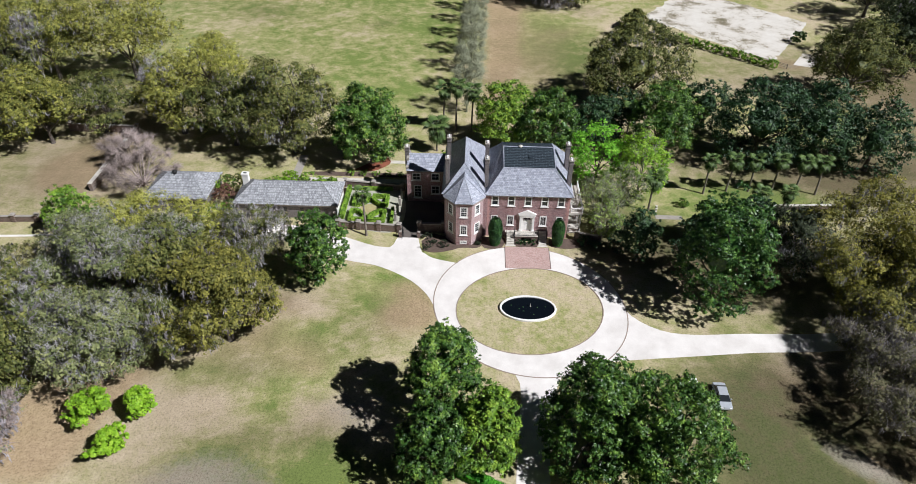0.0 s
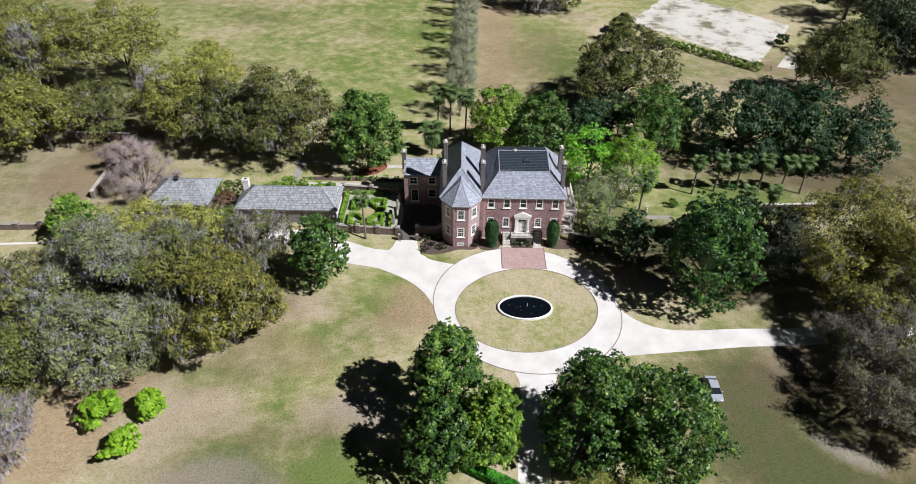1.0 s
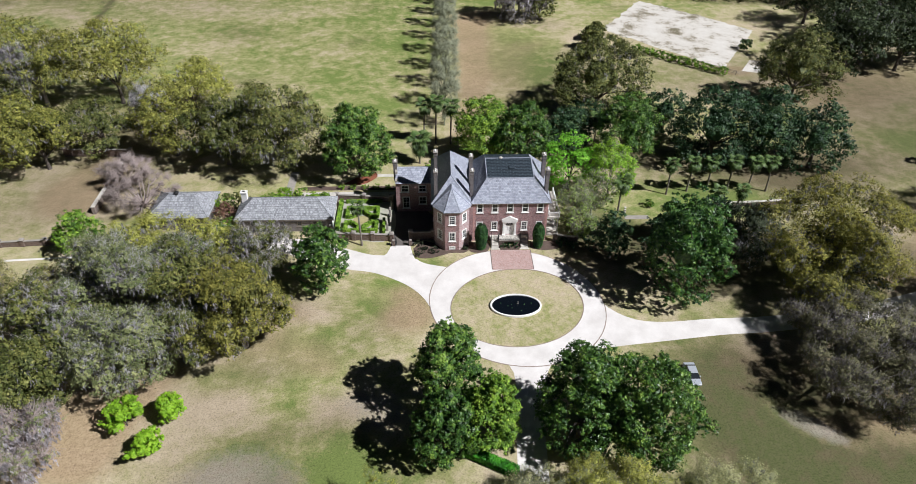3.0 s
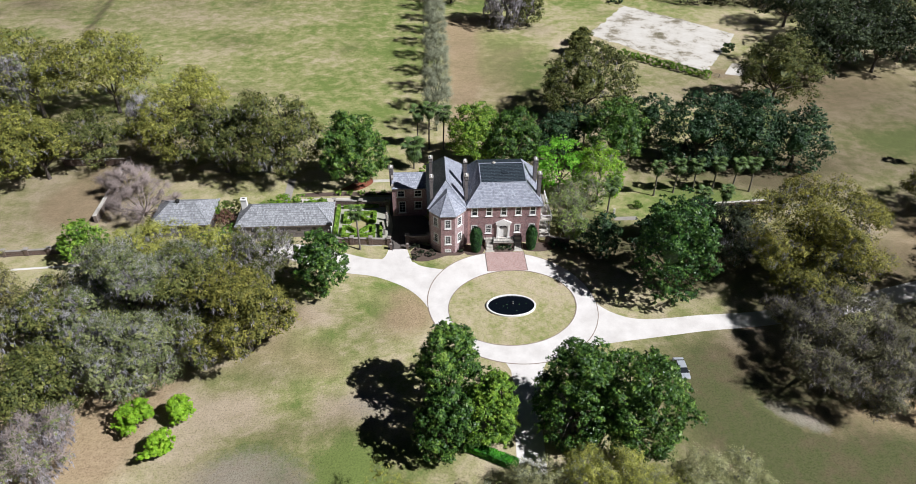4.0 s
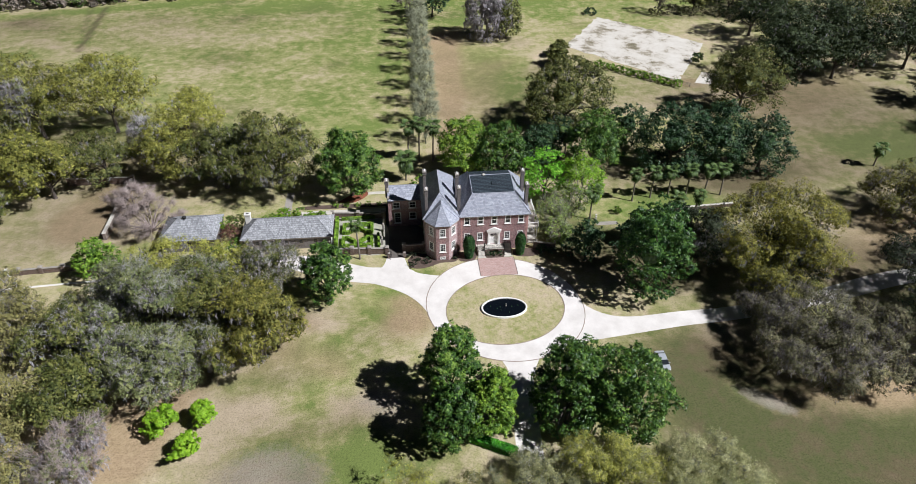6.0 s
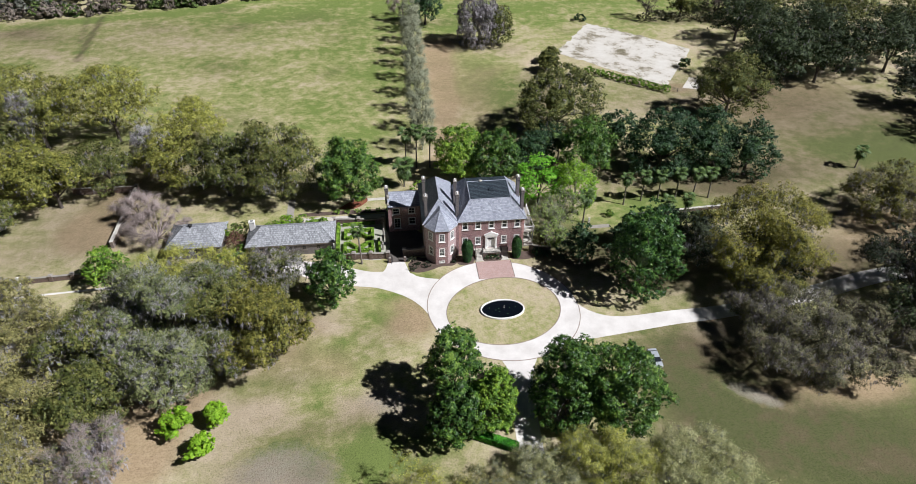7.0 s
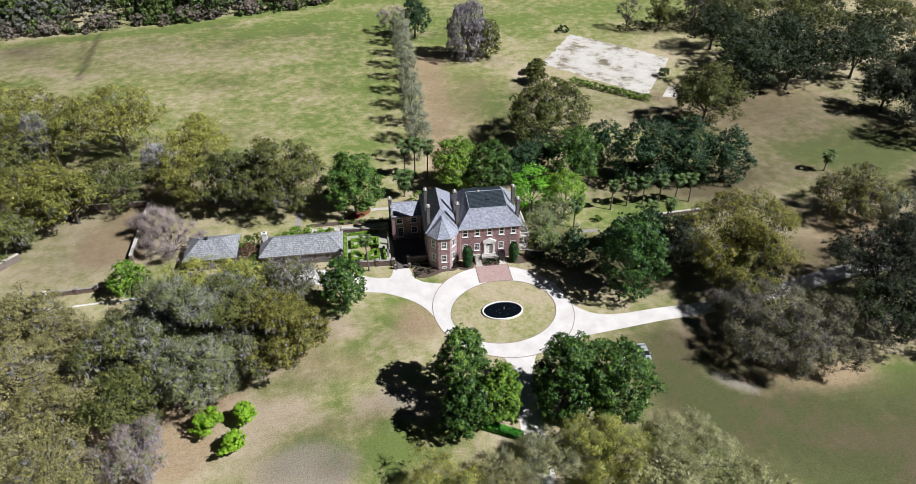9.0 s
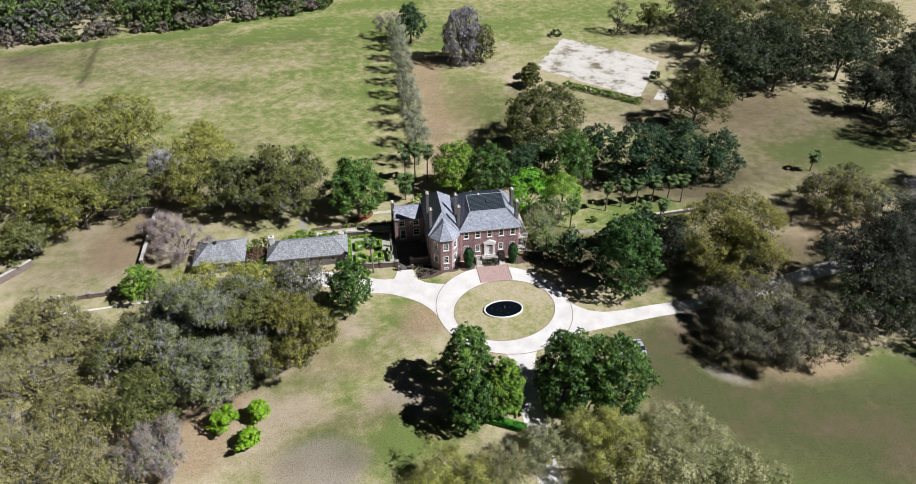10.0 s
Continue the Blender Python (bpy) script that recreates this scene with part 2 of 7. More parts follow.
# grass and bare soil: cover.r green, cover.g leaf litter, cover.b pale sand, cover.a dull turf and painted-in shade
s = Nodes("lawn_grass")
cov = s.n("VertexColor")
cov.layer_name = "cover"
cs = s.n("SeparateColor", Color=cov.outputs[0])
blotch, mid, fine, grit = s.noise(0.045, 6.0, 0.62), s.noise(0.28, 6.0, 0.7), s.noise(1.1, 7.0, 0.8), s.noise(3.2, 5.0, 0.85)
g = s.math("ADD", s.math("MULTIPLY", s.math("SUBTRACT", blotch, 0.5), 1.3), s.math("MULTIPLY", s.math("SUBTRACT", mid, 0.5), 1.15))
g = s.math("ADD", s.math("ADD", g, s.math("MULTIPLY", cs.outputs[0], s.math("ADD", 0.3, s.math("MULTIPLY", mid, 1.4)))), s.math("MULTIPLY", s.math("SUBTRACT", fine, 0.5), 0.9))
grass = s.ramp(g, (0.0, (0.58, 0.475, 0.34)), (0.35, (0.49, 0.43, 0.255)), (0.65, (0.345, 0.345, 0.14)), (0.999, (0.195, 0.255, 0.066)))
lit = s.math("ADD", cs.outputs[1], s.math("MULTIPLY", s.math("SUBTRACT", s.math("ADD", s.math("MULTIPLY", mid, 0.6), s.math("MULTIPLY", fine, 0.4)), 0.5), 1.1))
lf = s.ramp(lit, (0.3, (0, 0, 0)), (0.8, (0.9, 0.9, 0.9)))
litter = s.ramp(fine, (0.3, (0.29, 0.205, 0.12)), (0.7, (0.55, 0.415, 0.26)))
c = s.mix(lf, grass, litter)
sf = s.ramp(s.math("ADD", cs.outputs[2], s.math("MULTIPLY", s.math("SUBTRACT", fine, 0.5), 0.9)), (0.35, (0, 0, 0)), (0.7, (1, 1, 1)))
c = s.mix(sf, c, s.ramp(mid, (0.3, (0.34, 0.28, 0.22)), (0.7, (0.52, 0.46, 0.39))))
# alpha mixes in dark olive turf, which also carries painted shade and edge falloff
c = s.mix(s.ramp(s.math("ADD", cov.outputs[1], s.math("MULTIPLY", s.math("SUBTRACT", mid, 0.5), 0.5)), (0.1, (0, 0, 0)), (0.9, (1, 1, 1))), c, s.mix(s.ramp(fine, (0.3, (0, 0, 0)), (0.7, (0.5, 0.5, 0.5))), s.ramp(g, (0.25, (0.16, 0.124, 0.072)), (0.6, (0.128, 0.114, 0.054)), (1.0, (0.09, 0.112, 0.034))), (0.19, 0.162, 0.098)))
c = s.mix(0.75, c, s.ramp(grit, (0.34, (0.25, 0.24, 0.22)), (0.5, (0.8, 0.8, 0.8)), (0.66, (1, 1, 1))), "MULTIPLY")
M["lawn"] = s.done(c, 0.95, s.math("ADD", s.math("MULTIPLY", fine, 0.5), grit), 0.7, 0.08, 0.15)

s = Nodes("white_sand")
blotch, fine = s.noise(0.12, 7.0, 0.68), s.noise(2.0, 6.0, 0.75)
f = s.math("ADD", s.math("MULTIPLY", blotch, 0.7), s.math("MULTIPLY", fine, 0.3))
M["sand"] = s.done(s.ramp(f, (0.38, (0.14, 0.125, 0.075)), (0.445, (0.30, 0.265, 0.20)), (0.485, (0.55, 0.515, 0.455)), (0.7, (0.67, 0.65, 0.60))), 0.95, fine, 0.6, 0.05)

# ---- mesh helpers ----


def mesh_of(name, verts, faces, mat=None):
    me = bpy.data.meshes.new(name)
    me.from_pydata([tuple(v) for v in verts], [], faces)
    if mat:
        me.materials.append(mat)
    me.update()
    return me


def part(name, data, material, parent, label=""):
    """One mesh object under a thing or a part, from a bmesh or a mesh."""
    if isinstance(data, bmesh.types.BMesh):
        me = bpy.data.meshes.new(name)
        data.to_mesh(me)
        data.free()
    else:
        me = data
    if material and not me.materials:
        me.materials.append(material)
    ob = new(name, me)
    ob.parent = parent
    return tagged(ob, label)


def thing(name, x=0.0, y=0.0, z=0.0, rz=0.0, label="", category="", group="", kind=""):
    ob = new(name)
    ob.empty_display_size = 0.2
    ob.matrix_basis = pose(x, y, z, 0, 0, rz)
    return tagged(ob, label, category, group, kind)


def solid(name, data, material, label="", category="", group="", kind=""):
    ob = part(name, data, material, None)
    return tagged(ob, label, category, group, kind)


def add_box(bm, x0, x1, y0, y1, z0, z1, bevel=0.0):
    vs = [bm.verts.new(p) for p in ((x0, y0, z0), (x1, y0, z0), (x1, y1, z0), (x0, y1, z0), (x0, y0, z1), (x1, y0, z1), (x1, y1, z1), (x0, y1, z1))]
    fs = [bm.faces.new([vs[i] for i in f]) for f in ((3, 2, 1, 0), (4, 5, 6, 7), (0, 1, 5, 4), (1, 2, 6, 5), (2, 3, 7, 6), (3, 0, 4, 7))]
    if bevel:
        es = list({e for f in fs for e in f.edges})
        bmesh.ops.bevel(bm, geom=es, offset=bevel, segments=1, affect="EDGES")
    return vs


def box(x0, x1, y0, y1, z0, z1, bevel=0.0):
    bm = bmesh.new()
    add_box(bm, x0, x1, y0, y1, z0, z1, bevel)
    return bm


def boxes(*rows, bevel=0.0):
    bm = bmesh.new()
    for r in rows:
        add_box(bm, *r, bevel=bevel)
    return bm


def add_lathe(bm, profile, segments=16, cx=0.0, cy=0.0):
    rings = []
    for r, z in profile:
        rings.append([bm.verts.new((cx + r * math.cos(2 * math.pi * i / segments), cy + r * math.sin(2 * math.pi * i / segments), z)) for i in range(segments)])
    for a, b in zip(rings, rings[1:]):
        for i in range(segments):
            j = (i + 1) % segments
            bm.faces.new((a[i], a[j], b[j], b[i]))
    bm.faces.new(rings[0][::-1])
    bm.faces.new(rings[-1])
    return bm


def tube_into(verts, faces, pts, radii, sides=6):
    """A tapered tube through pts, appended to the lists."""
    base = len(verts)
    for k, (p, r) in enumerate(zip(pts, radii)):
        d = (pts[min(k + 1, len(pts) - 1)] - pts[max(k - 1, 0)])
        d = d / (np.linalg.norm(d) + 1e-9)
        ref = np.array([1.0, 0, 0]) if abs(d[2]) > 0.8 else np.array([0, 0, 1.0])
        a = np.cross(d, ref)
        a /= np.linalg.norm(a) + 1e-9
        b = np.cross(d, a)
        for i in range(sides):
            w = 2 * math.pi * i / sides
            verts.append(p + r * (math.cos(w) * a + math.sin(w) * b))
    for k in range(len(pts) - 1):
        for i in range(sides):
            j = (i + 1) % sides
            q = base + k * sides
            faces.append((q + i, q + j, q + sides + j, q + sides + i))
    faces.append(tuple(base + i for i in range(sides))[::-1])
    faces.append(tuple(base + (len(pts) - 1) * sides + i for i in range(sides)))


def leaf_mesh(name, c, n, size, aspect, rng, mat, along=None):
    """Leaf blades: one of three corners at every point c, facing n."""
    k = len(c)
    t = rng.normal(size=(k, 3)) if along is None else along + 0.25 * rng.normal(size=(k, 3))
    t -= n * (t * n).sum(1, keepdims=True)
    t /= np.linalg.norm(t, axis=1, keepdims=True) + 1e-9
    b = np.cross(n, t)
    s = (size * rng.uniform(0.6, 1.35, k))[:, None]
    v = np.stack([c + t * s * 1.15, c - t * s * 0.55 + b * s * aspect * 1.25, c - t * s * 0.55 - b * s * aspect * 1.25], 1).reshape(-1, 3)
    me = bpy.data.meshes.new(name)
    me.vertices.add(3 * k)
    me.vertices.foreach_set("co", v.astype(np.float32).ravel())
    me.loops.add(3 * k)
    me.loops.foreach_set("vertex_index", np.arange(3 * k, dtype=np.int32))
    me.polygons.add(k)
    me.polygons.foreach_set("loop_start", np.arange(0, 3 * k, 3, dtype=np.int32))
    me.materials.append(mat)
    me.update(calc_edges=True)
    return me


def unit(v):
    return v / (np.linalg.norm(v, axis=-1, keepdims=True) + 1e-9)


def lobes_of(rng, r, z0, top, count):
    """Centres, outward ways and radii of the lobes of an uneven crown."""
    k = np.arange(count) + 0.5
    ph, th = np.arccos(1 - 1.75 * k / count), math.pi * (1 + 5**0.5) * k + rng.uniform(0, 6)
    d = np.c_[np.cos(th) * np.sin(ph), np.sin(th) * np.sin(ph), np.cos(ph)] + rng.normal(size=(count, 3)) * 0.16
    d = unit(d)
    rz = (top - z0) / 2
    reach = rng.uniform(0.55, 1.0, (count, 1))
    lobe = 0.27 * (r * r * rz) ** (1 / 3) * rng.uniform(0.55, 1.4, count) * (22 / count) ** 0.33
    c = d * reach * np.array([r, r, rz]) + np.array([0, 0, z0 + rz])
    lim = np.maximum(1e-3, np.linalg.norm(d * np.array([r, r, rz]), axis=1) - lobe * rng.uniform(0.5, 1.0, count))
    length = np.linalg.norm(c - [0, 0, z0 + rz], axis=1)
    c = (c - [0, 0, z0 + rz]) * np.minimum(1, lim / (length + 1e-9))[:, None] + [0, 0, z0 + rz]
    return c, d, lobe


def waver(rng, th, zn):
    """How far an uneven crown swells or shrinks round its axis."""
    a, b, c = rng.uniform(0, 6.28, 3)
    return 1 + 0.09 * np.sin(2 * th + a) + 0.07 * np.sin(3 * th + b + 1.5 * zn) + 0.05 * np.sin(5 * th + c + 3 * zn)


def lobes_dense(rng, r, z0, top, count):
    """Many small lobes close under the skin of an egg-shaped evergreen crown."""
    k = np.arange(count) + 0.5
    ph, th = np.arccos(1 - 1.8 * k / count), math.pi * (1 + 5**0.5) * k + rng.uniform(0, 6)
    d = unit(np.c_[np.cos(th) * np.sin(ph), np.sin(th) * np.sin(ph), np.cos(ph)] + rng.normal(size=(count, 3)) * 0.14)
    rz = (top - z0) / 2
    side = waver(rng, np.arctan2(d[:, 1], d[:, 0]), d[:, 2]) * (1 - 0.16 * d[:, 2])
    skin = d * np.c_[r * side, r * side, np.full(count, rz)]
    lobe = 1.75 * (r * r * rz) ** (1 / 3) * count**-0.5 * rng.uniform(0.45, 1.4, count)
    length = np.linalg.norm(skin, axis=1)
    c = skin * ((1 - 0.75 * lobe / length) * rng.uniform(0.68, 1.05, count))[:, None] + [0, 0, z0 + rz]
    return c, d, lobe


def lobes_oak(rng, r, z0, top, count):
    """Sprays of small lobes on the upper sides of a dozen uneven boughs, with gaps between the boughs."""
    m = max(8, count // 6)
    k = np.arange(m) + 0.5
    ph, th = np.arccos(1 - 1.62 * k / m), math.pi * (1 + 5**0.5) * k + rng.uniform(0, 6)
    d = unit(np.c_[np.cos(th) * np.sin(ph), np.sin(th) * np.sin(ph), np.cos(ph)] + rng.normal(size=(m, 3)) * 0.2)
    rz = (top - z0) / 2
    bough = 0.44 * (r * r * rz) ** (1 / 3) * (10 / m) ** 0.42 * rng.uniform(0.7, 1.25, m)
    side = waver(rng, np.arctan2(d[:, 1], d[:, 0]), d[:, 2])
    skin = d * np.c_[r * side, r * side, np.full(m, rz)]
    length = np.linalg.norm(skin, axis=1)
    mid = skin * (np.clip(1 - 0.85 * bough / length, 0.1, 1) * rng.uniform(0.62, 1.04, m) ** 0.6)[:, None] + [0, 0, z0 + rz]
    j = np.repeat(np.arange(m), 12)
    o = unit(rng.normal(size=(len(j), 3)) + 0.5 * d[j] + [0, 0, 0.4])
    c = mid[j] + o * (bough[j] * rng.uniform(0.55, 1.0, len(j)))[:, None] * [1.12, 1.12, 0.72]
    return c, o, 0.36 * bough[j] * rng.uniform(0.55, 1.4, len(j))


def crown_points(rng, c, d, lobe, count, up=0.35, rough=0.8, floor=0.4, per=14, spread=0.13):
    """Leaves in small sprays on the shells of the lobes, with gaps between the sprays."""
    w = lobe**2 * rng.uniform(0.5, 1.3, len(c))
    m = max(8, count // per)
    j = rng.choice(len(c), m, p=w / w.sum())
    o = unit(unit(rng.normal(size=(m, 3))) + 0.6 * d[j] + np.array([0, 0, 0.2]))
    spray = c[j] + o * (lobe[j] * (1.2 - 0.55 * rng.random(m) ** 1.6 + 0.45 * (rng.random(m) < 0.09)))[:, None] * np.array([1.1, 1.1, 0.75])
    i = rng.integers(0, m, count)
    e = rng.normal(size=(count, 3)) * np.array([1, 1, 0.6])
    p = spray[i] + e * (spread * lobe[j][i] * rng.uniform(0.5, 1.3, m)[i])[:, None]
    p[:, 2] = np.maximum(p[:, 2], floor + 0.5 * rng.random(count))
    n = unit(0.7 * o[i] + 0.45 * unit(e) + rough * rng.normal(size=(count, 3)) + np.array([0, 0, up]))
    return p, n


def moss_points(rng, c, lobe, count, floor):
    """Tufts of strands under the lobes."""
    m = max(6, count // 9)
    j = rng.choice(len(c), m, p=lobe / lobe.sum())
    a = rng.uniform(0, 2 * math.pi, m)
    tuft = c[j] + np.c_[np.cos(a), np.sin(a), rng.uniform(-0.9, 0.25, m)] * lobe[j][:, None] * [1.15, 1.15, 0.8]
    i = rng.integers(0, m, count)
    p = tuft[i] + rng.normal(size=(count, 3)) * [0.16, 0.16, 0.3]
    p[:, 2] = np.maximum(p[:, 2], floor + 0.5)
    b = a[i] + rng.normal(size=count) * 0.9
    return p, unit(np.c_[np.cos(b), np.sin(b), np.full(count, 0.25)])


def inner_mass(rng, c, low=0.36, high=0.5, rows=8, turns=12):
    """The opaque heart of a leafy crown: a ragged hull well inside its outer lobes."""
    mid = np.array([0, 0, (c[:, 2].min() + c[:, 2].max()) / 2])
    v = c - mid
    way, far = unit(v), np.linalg.norm(v, axis=1)
    verts, faces = [], []
    for a in range(1, rows):
        for b in range(turns):
            ph, th = math.pi * a / rows, 2 * math.pi * (b + 0.5 * (a % 2)) / turns
            q = np.array([math.cos(th) * math.sin(ph), math.sin(th) * math.sin(ph), math.cos(ph)])
            near = np.argpartition(-(way @ q), 5)[:5]
            p = mid + q * far[near].mean() * rng.uniform(low, high) + rng.normal(size=3) * 0.03 * far.mean()
            p[2] = max(p[2], 0.3)
            verts.append(p)
    for a in range(rows - 2):
        for b in range(turns):
            e, k = (b + 1) % turns, a * turns
            faces += [(k + b, k + turns + b, k + e), (k + e, k + turns + b, k + turns + e)]
    faces += [tuple(range(turns)), tuple(range((rows - 2) * turns, (rows - 1) * turns))[::-1]]
    return mesh_of("inner_foliage", verts, faces)


def limbs(rng, c, lobe, top, trunk_r, fork=0.22, most=9, lean=0.0, sides=6):
    """The trunk's mesh, and one for each limb that leaves it."""
    v, f_ = [], []
    f = np.array([rng.normal() * lean, rng.normal() * lean, top * fork])
    tube_into(v, f_, [np.array([0, 0, -0.3]), np.array([0, 0, 0.25]), f * [0.4, 0.4, 0.5], f], [trunk_r * 1.7, trunk_r * 1.15, trunk_r * 0.95, trunk_r * 0.85], 8)
    made = [mesh_of("trunk", v, f_)]
    for i in rng.permutation(len(c))[:most]:
        end = c[i]
        m1 = f + (end - f) * 0.35 + np.array([0, 0, 0.06 * top]) + rng.normal(size=3) * 0.04 * top
        m2 = f + (end - f) * 0.7 + np.array([0, 0, 0.05 * top]) + rng.normal(size=3) * 0.04 * top
        r0 = trunk_r * rng.uniform(0.35, 0.6)
        v, f_ = [], []
        tube_into(v, f_, [f - [0, 0, 0.3], m1, m2, end], [r0, r0 * 0.7, r0 * 0.45, r0 * 0.15], sides)
        made.append(mesh_of("limb", v, f_))
    return made


def wood(meshes, mat, ob, name="trunk"):
    part(name, meshes[0], mat, ob)
    for me in meshes[1:]:
        part("limb", me, mat, ob)


seed_count = [100]


def tree(kind, x, y, r, top, look_of, z0=0.8, lobes=46, count=12000, size=0.3, aspect=0.6, trunk_r=0.4, bark="bark", moss=0, moss_mat="moss", gaps=0.0, moss_size=0.27,
         label="", category="tree", group="", up=0.35, twigs=0, crown_floor=0.4, fork=0.22, boughs=0, twig_len=1.3, rise=0.55, habit="", thick=0.045, twig_mat=""):
    """A tapered trunk with limbs, a crown of many leaves on uneven lobes, and hanging moss or bare twigs where it has them."""
    seed_count[0] += 1
    rng = np.random.default_rng(seed_count[0])
    habit = habit or {"magnolia_tree": "dense", "live_oak": "oak"}.get(kind, "loose")
    ob = thing(kind, x, y, 0, rng.uniform(0, 360), label, category, group)
    if habit == "dense":
        c, d, lobe = lobes_dense(rng, r, z0, top, int(lobes * 2.4))
    elif habit == "oak":
        c, d, lobe = lobes_oak(rng, r, z0, top, lobes)
    else:
        c, d, lobe = lobes_of(rng, r, z0, top, lobes)
    low = c[:, 2] > 0.6
    c, d, lobe = c[low], d[low], lobe[low]
    if gaps:
        keep = rng.random(len(c)) > gaps
        c, d, lobe = c[keep], d[keep], lobe[keep]
    wood(limbs(rng, c, lobe, top, trunk_r, fork, boughs or (12 if twigs else 8)), M[bark], ob)
    if count:
        far_off = y > 40 or x > 90
        count = int(count * (0.86 if far_off else 0.97))
        spread, inner, per = {"dense": (0.17, 10, 20), "oak": (0.25, 9, 13), "loose": (0.16, 6, 16)}[habit]
        if far_off:
            spread, inner, per, size = 0.25, 9, 12, size * 1.04
        p, n = crown_points(rng, c, d, lobe, count, up, {"dense": 0.45, "oak": 0.24 if far_off else 0.3, "loose": 0.42}[habit], crown_floor, per, spread)
        q, m_ = crown_points(rng, c, d, lobe * 0.66, count // inner, up, 0.4, crown_floor, 14, spread)
        k = count // 10 if habit == "oak" and gaps < 0.1 else 0
        heart = np.array([0, 0, 0.45 * top + 0.3 * z0])
        w = heart + (c[rng.integers(0, len(c), k)] - heart) * rng.uniform(0.3, 0.82, (k, 1)) + rng.normal(size=(k, 3)) * 0.05 * r
        w[:, 2] = np.maximum(w[:, 2], crown_floor + 0.4)
        p, n = np.concatenate([p, q, w]), np.concatenate([n, m_, unit(rng.normal(size=(k, 3)) + [0, 0, 0.6])])
        size = np.r_[np.full(count, size * (0.74 if habit == "oak" else 0.82)), np.full(len(q), size * 0.95), np.full(k, size * 1.25)]
        tagged(part("crown", leaf_mesh("crown", p, n, size, aspect, rng, M[look_of]), None, ob), kind="stuff")
        if habit == "dense":
            tagged(part("inner_foliage", inner_mass(rng, c), M[look_of], ob), kind="stuff")

    if moss:
        p, n = moss_points(rng, c, lobe, int(moss * 1.1), crown_floor)
        part("moss", leaf_mesh("moss", p, n, moss_size * 1.25, 0.16, rng, M[moss_mat], np.tile([0, 0, -1.0], (len(p), 1))), None, ob, "grey hanging moss strands")["kind"] = "stuff"
    if twigs:
        part("bare_crown", twig_mesh(rng, c, d, lobe, top, twigs, twig_len, rise, thick), M[twig_mat or bark], ob, "haze of fine bare twigs")["kind"] = "stuff"
    return ob


def twig_mesh(rng, c, d, lobe, top, count, length=1.9, rise=0.55, thick=0.045):
    """Bare twigs: thin three-sided prisms that sprout outwards from the limbs' ends."""
    w = lobe**2
    i = rng.choice(len(c), count, p=w / w.sum())
    o = unit(rng.normal(size=(count, 3)) + 0.9 * d[i] + [0, 0, rise])
    a = c[i] + unit(rng.normal(size=(count, 3))) * (lobe[i] * rng.random(count) * 0.8)[:, None]
    l = (length * rng.uniform(0.5, 1.3, count) * (lobe[i] / lobe.mean()))[:, None]
    e = a + o * l + rng.normal(size=(count, 3)) * 0.12 * length
    s = unit(np.cross(o, rng.normal(size=(count, 3))))
    q = np.cross(o, s)
    th = thick
    v = np.stack([a + s * th, a - s * th * 0.5 + q * th * 0.87, a - s * th * 0.5 - q * th * 0.87, e], 1).reshape(-1, 3)
    v[:, 2] = np.maximum(v[:, 2], 0.1)
    f = (np.array([[0, 1, 3], [1, 2, 3], [2, 0, 3]])[None] + 4 * np.arange(count)[:, None, None]).reshape(-1)
    me = bpy.data.meshes.new("twigs")
    me.vertices.add(4 * count)
    me.vertices.foreach_set("co", v.astype(np.float32).ravel())
    me.loops.add(9 * count)
    me.loops.foreach_set("vertex_index", f.astype(np.int32))
    me.polygons.add(3 * count)
    me.polygons.foreach_set("loop_start", np.arange(0, 9 * count, 3, dtype=np.int32))
    me.update(calc_edges=True)
    return me


def smooth(points, per=8):
    """A Catmull-Rom curve through the points."""
    p = [np.array(q, float) for q in points]
    p = [2 * p[0] - p[1]] + p + [2 * p[-1] - p[-2]]
    out = []
    for a, b, c, d in zip(p, p[1:], p[2:], p[3:]):
        for k in range(per):
            t = k / per
            out.append(0.5 * (2 * b + (c - a) * t + (2 * a - 5 * b + 4 * c - d) * t * t + (3 * b - a - 3 * c + d) * t**3))
    return out + [p[-2]]


def strip(one, two, z, thick=0.06):
    """A low slab between two curves of equally many points."""
    n = len(one)
    top = [(p[0], p[1], z) for p in one] + [(p[0], p[1], z) for p in two]
    low = [(x, y, z - thick) for x, y, _ in top]
    faces = []
    for i in range(n - 1):
        faces.append((i, i + 1, n + i + 1, n + i))
        faces.append((2 * n + i + 1, 2 * n + i, i, i + 1)[::-1])
        faces.append((n + i, n + i + 1, 3 * n + i + 1, 3 * n + i)[::-1])
    me = mesh_of("slab", top + low, faces)
    bm = bmesh.new()
    bm.from_mesh(me)
    bmesh.ops.recalc_face_normals(bm, faces=bm.faces)
    if sum(f.normal.z * f.calc_area() for f in bm.faces) < 0:
        bmesh.ops.reverse_faces(bm, faces=bm.faces)
    return bm


def ellipse(a, b, cx, cy, turn=0.0, n=120):
    """A closed ellipse, with its points at even angles round the centre."""
    out = []
    for i in range(n + 1):
        w = 2 * math.pi * i / n
        u = w - radians(turn)
        r = a * b / math.hypot(b * math.cos(u), a * math.sin(u))
        out.append(np.array([cx + r * math.cos(w), cy + r * math.sin(w)]))
    return out


